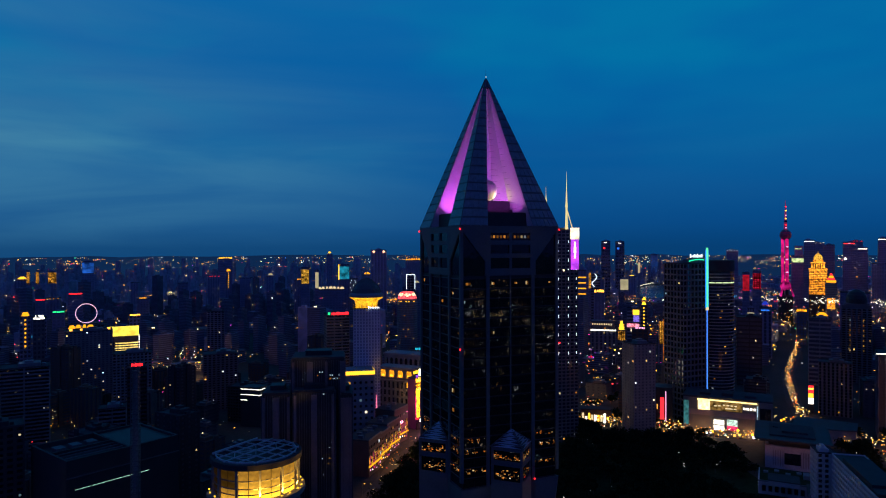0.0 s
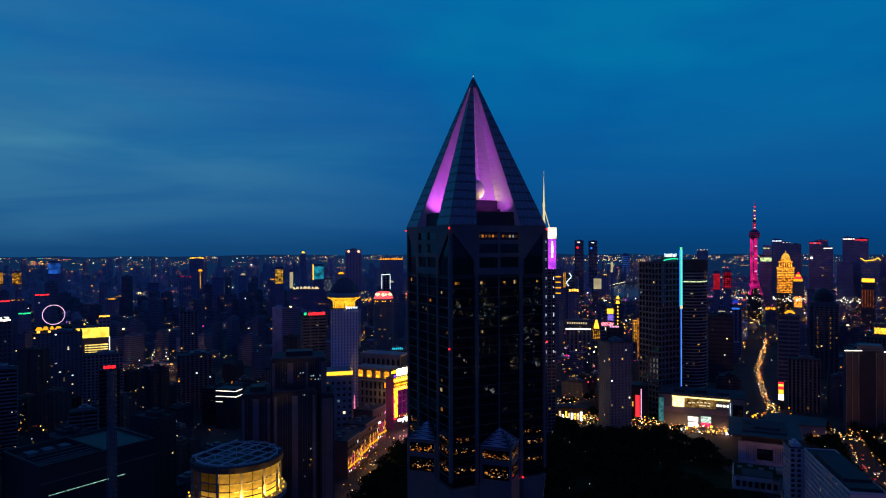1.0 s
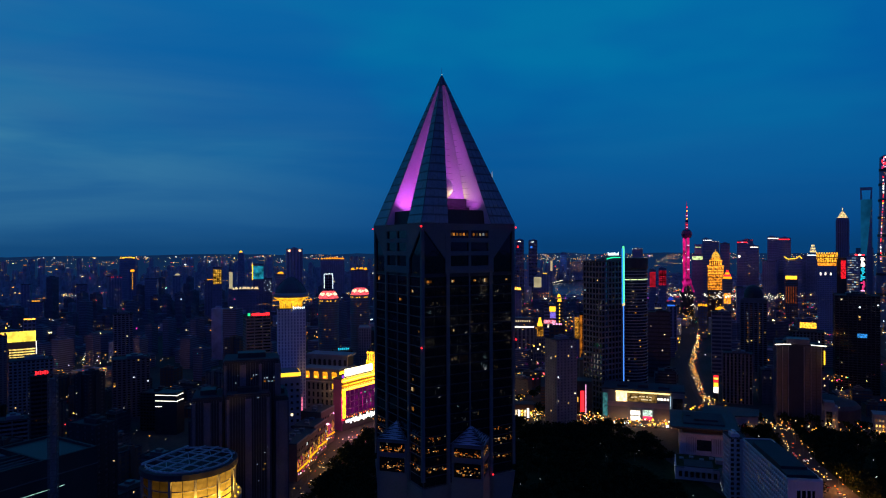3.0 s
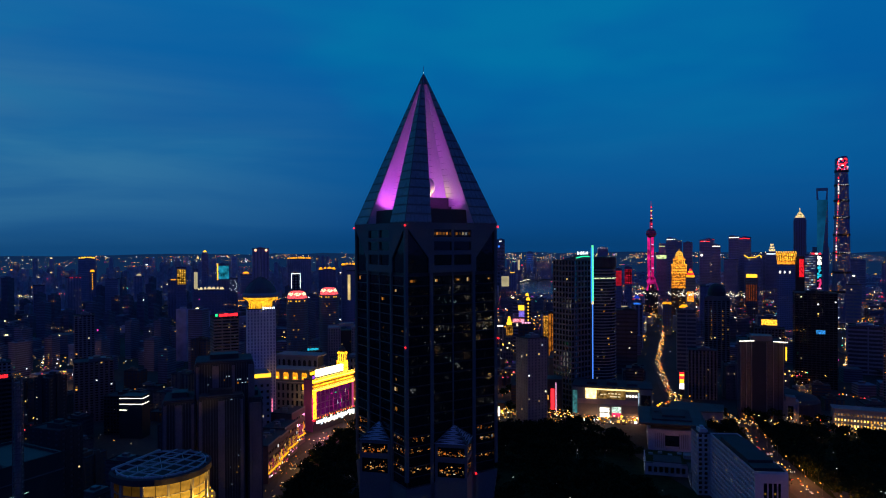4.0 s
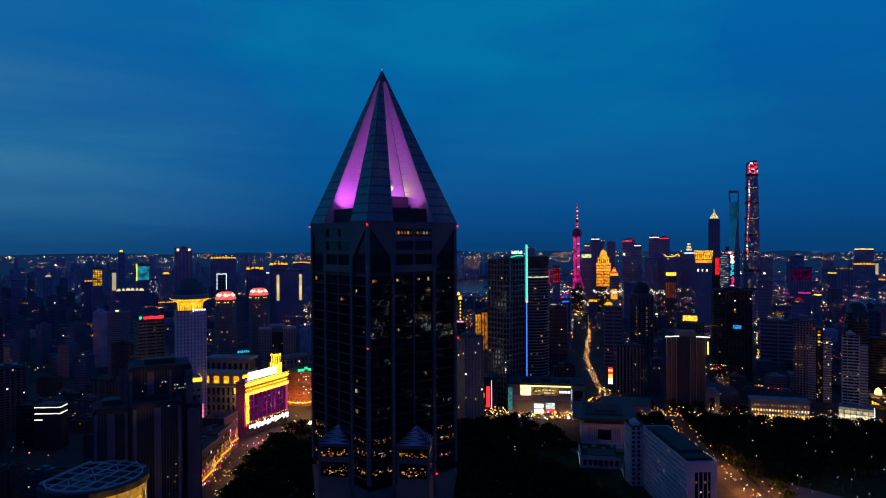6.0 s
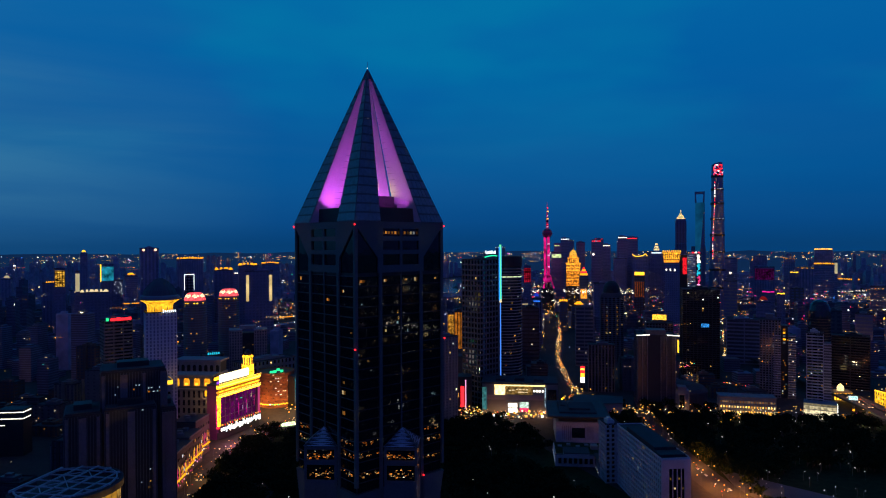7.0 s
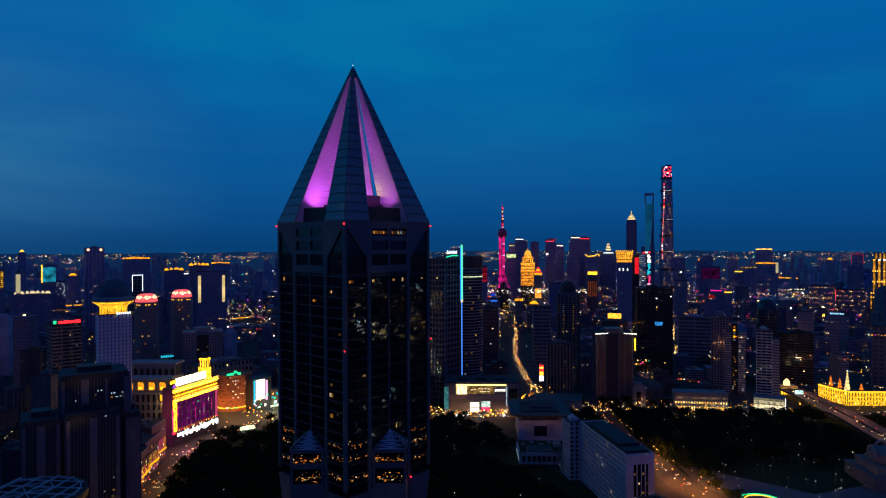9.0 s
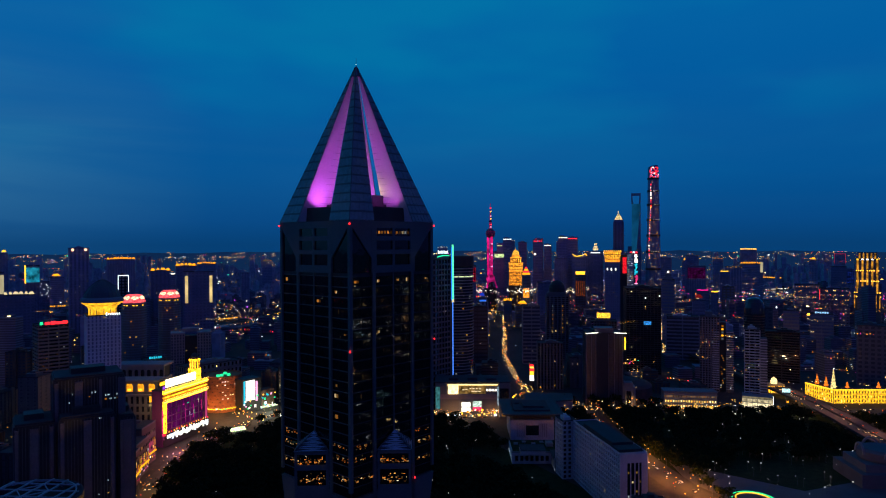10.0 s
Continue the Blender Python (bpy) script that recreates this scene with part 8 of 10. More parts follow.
crown_tower("blue-grey tower with lit floor lines", 1340, 4200, 41, 30, 171, -17, M_haze, "floors", M_bluef, 0.04)
crown_tower("pale block with lit upper floors", 1412, 4124, 94, 40, 111, -18, M_tan, "tiers", M_cream, 0.08)
sgb = crown_tower("shop tower with yellow, violet and pink lit signs", 372, 1290, 26, 20, 98, -17, M_brown, "none", M_cool, 0.1)
boxed("yellow_sign", (-2, 10, -10.8, -10.1, 86, 96), M_yellow, sgb)
boxed("violet_sign", (-1, 10, -10.8, -10.1, 73, 85), emit("violet_panel", (0.3, 0.2, 1.0), 0.7, vary=0.4, scale=0.3), sgb)
boxed("pink_sign", (-13, 10, -10.9, -10.1, 62, 69), emit("pink_panel", (1.0, 0.25, 0.35), 1.3, vary=0.7, scale=0.3), sgb)
boxed("white_sign", (-6, 8, -10.9, -10.1, 54, 60), emit("white_panel", (1.0, 0.85, 0.6), 1.4, vary=0.8, scale=0.4), sgb)
lan = crown_tower("slim old tower with golden lantern", 307, 1139, 13, 13, 74, -14, M_tan, "none", M_gold, 0.06)
boxed("lit_shaft", (-5.6, 5.6, -7.2, -6.55, 58, 73), M_goldfront, lan)
for r, z in ((4.6, 75), (3.6, 80), (2.2, 85)):
    bm = bmesh.new()
    lathe(bm, [(r, z), (r * 0.94, z + 4), (r * 1.15, z + 4.4), (r * 0.7, z + 5)], 8)
    part("lantern_stage", bm, M_yellow, lan, "gold-lit lantern stage")
lb = crown_tower("long pale block with a white-gold roof line", 300, 1240, 46, 24, 66, -14, M_pale, "none", M_gold, 0.1)
boxed("roof_line", (-23, 23, -12.7, -12.05, 62, 64), M_whitel, lb)
for i in range(9):
    part("attic_lamp", pane_mesh(1.8, 3.2, M_cream0), None, lb, m=pose(-19 + i * 4.2, -11.8, 74))
boxed("attic", (-21, 21, -11.6, 10, 67.2, 80), M_tan, lb)
ams = crown_tower("domed hotel washed in amber light", 364, 1062, 22, 20, 104, -18, M_brown, "none", M_gold, 0.05)
# amber light on the bays is their own faint emission
M_amf = emit("amber_hotel_wash", (1.0, 0.3, 0.03), 0.3, vary=0.9, scale=0.1)
for i in range(4):
    boxed("lit_bay", (-10.6 + i * 5.4, -6.6 + i * 5.4, -10.7, -10.05, 30, 102), M_amf, ams, "amber-washed bay")
rsl = thing("low_shop", 315, 912, 0, -18, "low dark shop with red roof sign", "building")
boxed("wall", (-14, 14, 0, 22, 0, 52), M_conc_d, rsl)
boxed("roof", (-14.4, 14.4, -0.4, 22.4, 52, 53), M_roof, rsl)
boxed("red_sign", (-6, 6, -0.6, -0.05, 54, 58), M_red, rsl)
boxed("sign_frame", (-6, 6, 0, 0.5, 53, 58), M_metal_d, rsl)
shp = thing("corner_shop", 187, 813, 0, -12, "low corner shop with bright yellow windows", "building")
boxed("wall", (-18, 18, 0, 16, 0, 17), M_brown, shp)
boxed("roof", (-18.5, 18.5, -0.5, 16.5, 17, 18), M_roof, shp)
for i in range(9):
    part("shop_window", pane_mesh(2.6, rng.choice((4, 8, 12)), (M_cream0, M_whitel, M_yellow)[i % 3]), None, shp, m=pose(-15 + i * 3.7, -0.1, 7))
str_ = thing("striped_block", 276, 850, 0, -20, "dark block with slanting rows of warm light", "building")
boxed("wall", (-9, 9, 0, 16, 0, 38), M_dark, str_)
for j in range(7):
    for i in range(6):
        if (i + j * 3) % 7:
            part("light_dash", pane_mesh(1.9, 0.9, M_cream0), None, str_, m=pose(-7.5 + i * 2.9, -0.1, 5 + j * 4.6 + i * 1.3))
crown_tower("corner shop tower lit gold", 405, 1335, 13, 13, 100, -16, M_tan, "strip", M_yellow, 0.1)
crown_tower("low shop hall with pink and white signs", 353, 1187, 28, 20, 70, -15, M_brown, "sign", M_pink, 0.2)
crown_tower("hotel block washed in amber light", 417, 1234, 30, 24, 84, -17, M_brown, "front", M_goldfront, 0.1)
# red light on the box is put in as a glowing front
crown_tower("red-lit box with blue roof sign", 688, 1503, 15, 16, 158, -24, M_brown, "front", emit("red_wash", (1.0, 0.02, 0.06), 0.35, vary=0.5, scale=0.06), 0.02)
crown_tower("low block under a blue-lit pyramid roof", 650, 1335, 22, 22, 95, -25, M_conc_d, "cap", emit("blue_cap", (0.03, 0.08, 0.9), 0.5), 0.02)
crown_tower("low hall with stepped gold lights", 796, 1469, 20, 18, 72, -27, M_tan, "cluster", M_gold, 0.06)
crown_tower("tower glowing red on its front", 708, 1493, 18, 18, 162, -25, M_conc_d, "front", M_redf)
crown_tower("slim tower with stacked lit panels", 604, 1300, 13, 13, 96, -22, M_conc_d, "floors", M_cream)
crown_tower("grey tower with blue roof sign", 632, 1300, 24, 22, 90, -22, M_conc_d, "sign", M_blue)
crown_tower("dark stone tower near the river", 871, 1400, 54, 48, 120, -30, M_conc_d, "none", M_cool, 0.03)
crown_tower("pale rendered residential tower block", 594, 1044, 31, 26, 104, -28, M_pale, "none", M_cool, 0.02)
crown_tower("grey slab with a column of lit rooms", 507, 856, 38, 26, 68, -30, M_conc_d, "none", M_cool, 0.03)
crown_tower("plain black glass office tower", 485, 1050, 36, 32, 106, -22, M_dark, "none", M_cool, 0.012)
crown_tower("old building with golden top", 859, 1500, 38, 30, 56, -28, M_tan, "cap", M_gold, 0.1)
crown_tower("old shop tower with golden lantern", 331, 1300, 28, 24, 62, -10, M_tan, "cap", M_gold, 0.1)
crown_tower("slim shop tower with golden cap", 456, 1500, 14, 14, 92, -15, M_tan, "cap", M_yellow, 0.1)
crown_tower("broad dark concrete office slab", 878, 963, 58, 40, 79, -42, M_conc_d, "none", M_cool, 0.02)
crown_tower("slim grey concrete office tower", 932, 827, 26, 24, 104, -48, M_conc_d, "none", M_cool, 0.03)
crown_tower("plain grey office tower", 951, 653, 40, 34, 92, -55, M_conc_d, "none", M_cool, 0.03)
crown_tower("pale ribbed apartment tower beside its twin", 1128, 924, 28, 26, 82, -52, M_pale, "none", M_cool, 0.02)
crown_tower("pale ribbed tower with blue-white sign", 1160, 882, 40, 30, 78, -54, M_pale, "sign", emit("ice_blue_sign", (0.3, 0.6, 1.0), 1.2), 0.02)
slt = crown_tower("pale slender tower with a lamp on its top", 982, 1107, 26, 24, 138, -43, M_pale, "none", M_cool, 0.02)
for w, z in ((9, 138), (6, 145), (3.4, 150)):
    boxed("cupola", (-w, w, -w, w, z, z + 7), M_pale, slt)
boxed("top_lamp", (-2, 2, -3.9, -3.45, 154, 156.6), M_whitel, slt)
crown_tower("dark clad residential tower block", 862, 738, 50, 30, 78, -52, M_dark, "none", M_cool, 0.008)
crown_tower("grey concrete residential tower block", -446, 705, 46, 34, 92, 30, M_conc, "none", M_cool, 0.08)
crown_tower("dark grey concrete residential tower block", -345, 690, 26, 24, 52, 24, M_conc, "none", M_cool, 0.08)
crown_tower("grey concrete residential tower block", -425, 905, 48, 30, 75, 24, M_pale, "none", M_cool, 0.02)
crown_tower("dark near apartment tower", -285, 425, 26, 26, 104, 34, M_soot, "none", M_cool, 0.12)

# bare points without fittings, added to brighten walls and streets near shops
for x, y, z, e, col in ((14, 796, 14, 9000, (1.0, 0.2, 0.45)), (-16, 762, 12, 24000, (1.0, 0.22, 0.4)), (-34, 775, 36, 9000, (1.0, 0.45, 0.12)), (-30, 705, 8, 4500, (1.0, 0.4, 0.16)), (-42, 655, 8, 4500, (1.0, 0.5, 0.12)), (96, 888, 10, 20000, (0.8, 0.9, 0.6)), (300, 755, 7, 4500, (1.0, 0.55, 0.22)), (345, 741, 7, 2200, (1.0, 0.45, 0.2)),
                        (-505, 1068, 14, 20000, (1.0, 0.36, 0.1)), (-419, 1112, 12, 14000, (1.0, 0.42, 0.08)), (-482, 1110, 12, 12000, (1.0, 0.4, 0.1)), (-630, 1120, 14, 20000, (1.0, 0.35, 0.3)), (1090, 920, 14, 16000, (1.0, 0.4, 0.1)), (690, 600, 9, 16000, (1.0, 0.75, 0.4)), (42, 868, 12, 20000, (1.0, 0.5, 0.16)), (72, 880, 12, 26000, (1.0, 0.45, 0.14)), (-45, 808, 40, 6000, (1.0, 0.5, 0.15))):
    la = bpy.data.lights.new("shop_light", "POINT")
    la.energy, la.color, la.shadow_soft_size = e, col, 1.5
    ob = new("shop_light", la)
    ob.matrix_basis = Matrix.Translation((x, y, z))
    tagged(ob, "added point light that spreads shop-front glow", "lamp")

rng = random.Random(61)
TOPS = ["band", "cap", "sign", "none", "none", "cap", "none", "none", "band", "none"]
GLOWS = [M_yellow, M_gold, M_whitel, M_cool, M_gold, M_red, M_amber, M_cream]
WORDS = {"band": "a lit roof line", "cap": "a glowing roof cap", "sign": "a lit roof sign", "floors": "some lit floors", "none": "few lit rooms", "sidelines": "vertical light lines", "outline": "an outlined top"}
for i in range(40):
    az = radians(-33 + 92 * (i + rng.uniform(0, 1)) / 40)
    r = rng.uniform(1650, 3000)
    x, y = r * math.sin(az) - 30, r * math.cos(az)
    if near(x, y):
        continue
    h = (rng.uniform(60, 110) if az < 0.1 else rng.uniform(90, 145)) + (r - 1400) * 0.018
    k = rng.choice(TOPS)
    glow = rng.choice((M_gold, M_gold, M_yellow, M_cream)) if k == "cap" else rng.choice(GLOWS)
    wall, wl_ = rng.choice(((M_conc_d, "grey"), (M_haze, "blue-grey"), (M_tan, "tan"), (M_haze, "blue-grey"), (M_brown, "brown")))
    crown_tower(f"{wl_} far tower with {WORDS[k]}", x, y, rng.uniform(24, 44), rng.uniform(22, 34), h, -math.degrees(az) + rng.uniform(-15, 15), wall, k, glow, rng.choice((0.02, 0.05, 0.08)), True)
for az, r, h, w in ((24.2, 2700, 205, 40), (30.0, 2850, 232, 46), (32.5, 2900, 238, 40), (34.5, 2750, 226, 52), (38.5, 2500, 190, 44), (40.3, 2450, 205, 46), (42.6, 2300, 168, 44), (44.8, 2500, 172, 44)):
    a = radians(az)
    x, y = r * math.sin(a) - 30, r * math.cos(a)
    k = rng.choice(("band", "sign", "band", "none"))
    crown_tower(f"tall riverside tower with {WORDS[k]}", x, y, w, w * 0.8, h, -az, M_haze, k, rng.choice((M_whitel, M_yellow, M_red, M_cool)), 0.05, True)

# ---- filler city ----
KEEP = [(-419, 1120, 30), (-400, 1065, 28), (-482, 1117, 26), (-460, 1065, 24), (-373, 1130, 26), (-357, 1075, 24), (-476, 1240, 26), (290, 535, 40), (278, 575, 34), (262, 600, 30), (300, 500, 30), (480, 400, 110), (560, 330, 100), (TX, TY, 60), (-106, 375, 48), (-85, 440, 62), (-177, 380, 14), (-224, 440, 56), (-240, 820, 42), (-200, 700, 40), (-215, 755, 38), (-88, 755, 48), (-50, 850, 62), (-8, 820, 62), (55, 912, 55), (110, 910, 45),
        (128, 760, 40), (308, 838, 40), (350, 852, 36), (330, 768, 72), (262, 805, 30), (350, 665, 60), (312, 590, 50), (312, 476, 70), (322, 548, 26), (515, 742, 50), (719, 894, 52),  (782, 722, 30),
        (700, 640, 44), (600, 672, 50), (540, 720, 28), (560, 752, 50), (430, 745, 50), (810, 570, 95), (785, 676, 26), (560, 400, 60), (-160, 925, 40), (-60, 1105, 34), (-8, 1180, 34),
        (-755, 1400, 55), (-531, 1112, 48), (-527, 985, 50), (-305, 905, 40), (-380, 1105, 30), (219, 770, 34), (-70, 690, 50), (-193, 1650, 45), (666, 1066, 45), (690, 962, 40), (507, 856, 34), (594, 1044, 30), (937, 1236, 45), (985, 1262, 24), (1256, 1539, 45), (1369, 1573, 50), (1397, 1766, 40), (941, 1818, 45), (1009, 1780, 45), (1530, 1833, 40),  (-446, 705, 40), (-345, 690, 26), (-303, 654, 20), (-672, 1064, 22), (-619, 1013, 22), (-664, 1214, 34), (1027, 1065, 24),  (1123, 1135, 30), (-425, 905, 38), (-285, 425, 30), (862, 738, 36), (712, 742, 34), (677, 638, 24), (1128, 924, 30), (1160, 882, 34), (982, 1107, 30), (951, 653, 40), (932, 827, 28), (878, 963, 45), (485, 1050, 34),
        (651, 1150, 32), (18, 1092, 40), (-36, 1005, 28), (331, 1300, 28), (406, 1200, 24), (604, 1300, 16), (632, 1300, 24), (372, 1290, 24), (355, 1230, 20), (395, 640, 55), (335, 430, 60), (375, 560, 45), (-54, 905, 45), (-58, 830, 45), (-55, 715, 40)]


def in_park(x, y):
    if -80 < x < 300 and 380 < y < 850 and y < 870 - x * 0.32:
        edge = np.interp(y, [p[1] for p in ROAD_N], [p[0] for p in ROAD_N])
        if x > edge + 14:
            return True
    return 395 < x < 770 and 360 < y and y < 955 - x * 0.53 and x > 330 + (y - 380) * 0.28


def free(x, y, r):
    if math.hypot(x + 30, y - 10) < 230 or in_park(x, y):
        return False
    if any(math.hypot(x - a, y - b) < c + r * 0.6 for a, b, c in KEEP):
        return False
    for pts, d in ((ROAD_N, 22), (ROAD_E, 20), (ROAD_C, 26), (ROAD_S, 22), (RIVER, 150), (CREEK, 45), (HW, 26), (ROAD_R, 16)):
        if near_line(x, y, pts, d + r * 0.55):
            return False
    return True


STYLES = (lambda w, d, c: (2, 2), lambda w, d, c: (max(3, int(w / c)), max(3, int(d / c))), lambda w, d, c: (max(3, int(w / 7)), max(3, int(d / 7))), lambda w, d, c: (max(3, int(w / c)), max(2, int(d / 9))))
BANDS = ((0.06, 0.45), (0.55, 0.12), (0.62, 0.6), (0.45, 0.5))
rng = random.Random(21)
GRID = radians(27)
made = 0
for iy in range(-4, 36):
    for ix in range(-26, 26):
        u, v = ix * 50 + rng.uniform(-9, 9), 250 + iy * 46 + rng.uniform(-9, 9)
        x, y = u * math.cos(GRID) + v * math.sin(GRID) - 150, -u * math.sin(GRID) + v * math.cos(GRID)
        dist = math.hypot(x + 30, y)
        if not (250 < dist < 1080) or y < 120 or abs(x + 30) > 0.95 * y + 120:
            continue
        if not free(x, y, 18):
            continue
        p = rng.random()
        h = rng.uniform(9, 24) if p < 0.58 else rng.uniform(24, 50) if p < 0.9 else rng.uniform(50, 90)
        if dist < 520:
            h = min(h, 60)
        if x > 250 and y < 900:
            h = min(h, 45)
        w, d = rng.uniform(22, 36), rng.uniform(16, 30)
        made += 1
        rot = -27 + rng.choice((0, 90)) + rng.uniform(-4, 4)
        nz = max(2, int(h / 3.8))
        wall, cl = rng.choice(((M_conc_d, "grey concrete"), (M_metal_d, "dark grey"), (M_brown, "brown brick"), (M_tan, "tan tiled"), (M_soot, "soot-dark"))[(0 if dist > 560 else 4):] if dist <= 560 or rng.random() < 0.8 else ((M_metal_d, "dark grey"), (M_brown, "brown brick")))
        kind_ = "low block" if h < 26 else "apartment block" if h < 60 else "apartment tower"
        tower(kind_.replace(" ", "_"), f"{cl} {kind_} with a few lit windows", x, y, w, d, h, rot, wall, *STYLES[made % 4](w, d, 5.2 if dist > 600 else 4.0), nz, *BANDS[made % 4],
              rng.choice((0.006, 0.01, 0.015, 0.022)) * (2.2 if x < -120 else 1.0), relief=0.4, group="city blocks", litsize=1.2, joined=dist > 450, glass=M_fglass, extra="balcony" if h > 30 and dist < 560 and rng.random() < 0.4 else "core" if h > 26 and rng.random() < 0.6 else "")

# the far city: countless small blocks and their lights
blocks, pale_blocks, lights = Quads(), Quads(), Quads()
rng = random.Random(4)


def far_light(x, y, z, s, k=1.0):
    d = Vector((-30 - x, 10 - y)).normalized()
    s *= 0.85
    sx, sy = -d.y * s / 2, d.x * s / 2
    ox, oy = x + d.x * 0.3, y + d.y * 0.3
    lights.quad((ox - sx, oy - sy, z), (ox + sx, oy + sy, z), (ox + sx, oy + sy, z + s * k), (ox - sx, oy - sy, z + s * k))


street = []
n_far = 0
PUDONG = math.atan2(2900, 1950)
while n_far < 12500:
    r = 1080 + 3570 * rng.random() ** 0.66
    a = rng.uniform(-math.pi, math.pi)
    ahead = abs(a - (math.pi / 2 - 0.2)) < 0.95
    if not ahead and rng.random() < 0.7:
        continue
    x, y = r * math.cos(a) - 30, r * math.sin(a)
    if near_line(x, y, RIVER, 160) or near_line(x, y, ROAD_E, 26) or near_line(x, y, CREEK, 55) or not free(x, y, 22):
        n_far += 0.2
        continue
    p = rng.random()
    h = rng.uniform(8, 24) if p < 0.62 else rng.uniform(24, 60) if p < 0.92 else rng.uniform(60, 100) if p < 0.987 else rng.uniform(100, 140)
    if r > 3300:
        h *= 1.0 + (r - 3300) / 1600
    if abs(a - PUDONG) < 0.22:
        h = min(h, 38 if r > 1700 else max(16, 150 * (1 - r / 2400)))
    h = min(h, 205 - r * 0.012)
    if 0.285 < math.atan2(x + 30, y) < 0.36:
        h = min(h, max(7.0, 200 * (1 - r / 2780)) if r < 3000 else 20 + (r - 3000) * 0.08)
    if 0.045 < math.atan2(x + 30, y) < 0.15 and r < 1950:
        h = min(h, max(8.0, 190 * (1 - r / 1900)))
    if -0.15 < math.atan2(x + 30, y) < -0.055 and r < 2560:
        h = min(h, max(8.0, 190 * (1 - r / 2550)))
    if 0.838 < math.atan2(x + 30, y) < 0.922:
        h = min(h, max(8.0, 200 * (1 - r / 2850)) if r < 2950 else 30 + (r - 2950) * 0.075)
    w, d = (rng.uniform(18, 46), rng.uniform(12, 30)) if h < 40 else (rng.uniform(15, 28), rng.uniform(13, 22))
    ang = rng.choice((0, math.pi / 2)) - GRID + rng.uniform(-0.15, 0.15)
    # blocks past 2500 m take the haze-coloured base
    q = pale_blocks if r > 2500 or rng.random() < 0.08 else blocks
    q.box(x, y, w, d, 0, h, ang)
    if h > 40:
        q.box(x, y, w * 0.45, d * 0.5, h, h + 4, ang)
    elif rng.random() < 0.6:
        q.box(x + rng.uniform(-0.2, 0.2) * w, y + rng.uniform(-0.2, 0.2) * d, w * rng.uniform(0.2, 0.5), d * rng.uniform(0.2, 0.5), h, h + rng.uniform(2, 5), ang)
    busy = noise.noise(Vector((x * 0.0022, y * 0.0022, 3.0)))
    share = 0.42 if math.atan2(x + 30, y) < 0.2 else 0.75
    many = max(0, int((1.9 + 14 * busy + rng.uniform(-1.5, 1.5)) * share + rng.random())) if ahead else rng.choice((1, 2, 4))
    for _ in range(many):
        far_light(x + rng.uniform(-w, w) * 0.4, y - d * 0.72, h * rng.uniform(0.1, 1.0), rng.choice((0.5, 0.7, 0.9, 1.3, 2.2)) * (0.5 + r / 3400), rng.choice((0.6, 1, 1, 1.6)))
    if rng.random() < 0.05:
        far_light(x, y - d * 0.55, h + 1.5, rng.uniform(4, 8) * (0.5 + r / 3500), 0.35)
    n_far += 1
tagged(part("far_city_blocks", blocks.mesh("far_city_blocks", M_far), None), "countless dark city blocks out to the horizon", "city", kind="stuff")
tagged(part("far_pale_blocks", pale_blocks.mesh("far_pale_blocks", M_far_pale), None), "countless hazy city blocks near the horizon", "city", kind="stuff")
# lit streets among the far blocks, and lights along the skyline
for k in range(70):
    a = math.pi / 2 - 0.2 + rng.uniform(-0.9, 0.9)
    r = rng.uniform(1350, 3600)
    x, y = r * math.cos(a), r * math.sin(a)
    u = rng.choice((-GRID, math.pi / 2 - GRID)) + rng.uniform(-0.1, 0.1)
    length = rng.uniform(80, 420)
    for i in range(int(length / 7)):
        t = rng.uniform(0, length)
        px, py = x + t * math.cos(u) + rng.uniform(-6, 6), y + t * math.sin(u) + rng.uniform(-6, 6)
        if not near_line(px, py, RIVER, 140):
            far_light(px, py, rng.uniform(14, 30), rng.uniform(1.2, 2.4) * (0.5 + r / 2600), 0.8)
for k in range(540):
    a = math.pi / 2 - rng.uniform(0.22, 1.1) if k >= 400 else rng.uniform(-math.pi, math.pi) if k % 6 == 0 else math.pi / 2 - 0.2 + rng.uniform(-0.95, 0.95)
    r, z = rng.uniform(3900, 4750), rng.triangular(95, 166, 158)
    for i in range(rng.choice((1, 2, 3, 5, 8, 12))):
        b = a + rng.gauss(0, 0.008)
        far_light(r * math.cos(b), r * math.sin(b), z + rng.uniform(-5, 5), rng.uniform(1.8, 4.6), rng.choice((0.4, 0.6, 0.9)))
# street-level sparkle of shops, signs and vehicles
for pts, wd, dens, rmax in ((ROAD_C, 18, 2.8, 900), (ROAD_E, 3.6, 0.36, 1950), (ROAD_N, 9, 0.22, 1000), (ROAD_B, 9, 0.4, 1000), (ROAD_S, 10, 0.15, 800), (ROAD_R, 6, 0.8, 2200)):
    for a, b in zip(pts, pts[1:]):
        a, b = Vector(a), Vector(b)
        s = Vector((-(b - a).y, (b - a).x)).normalized()
        for i in range(int((b - a).length * dens)):
            p = a.lerp(b, rng.random()) + s * rng.uniform(-wd, wd)
            r = math.hypot(p.x + 30, p.y)
            if r < rmax and not (pts is ROAD_C and p.x > 380 and rng.random() < 0.6):
                street.append((p.x, p.y, rng.uniform(3, 11) if pts is ROAD_C else rng.uniform(1.5, 8), rng.uniform(0.5, 1.2) * (0.6 + r / 1500)))
# scattered yard and window lamps of the low quarter in the west
for k in range(34):
    x, y = rng.uniform(-470, -120), rng.uniform(360, 860)
    for i in range(rng.choice((1, 2, 3, 5))):
        street.append((x + rng.gauss(0, 7), y + rng.gauss(0, 7), rng.uniform(8, 34), rng.choice((0.4, 0.6, 0.9, 1.3))))
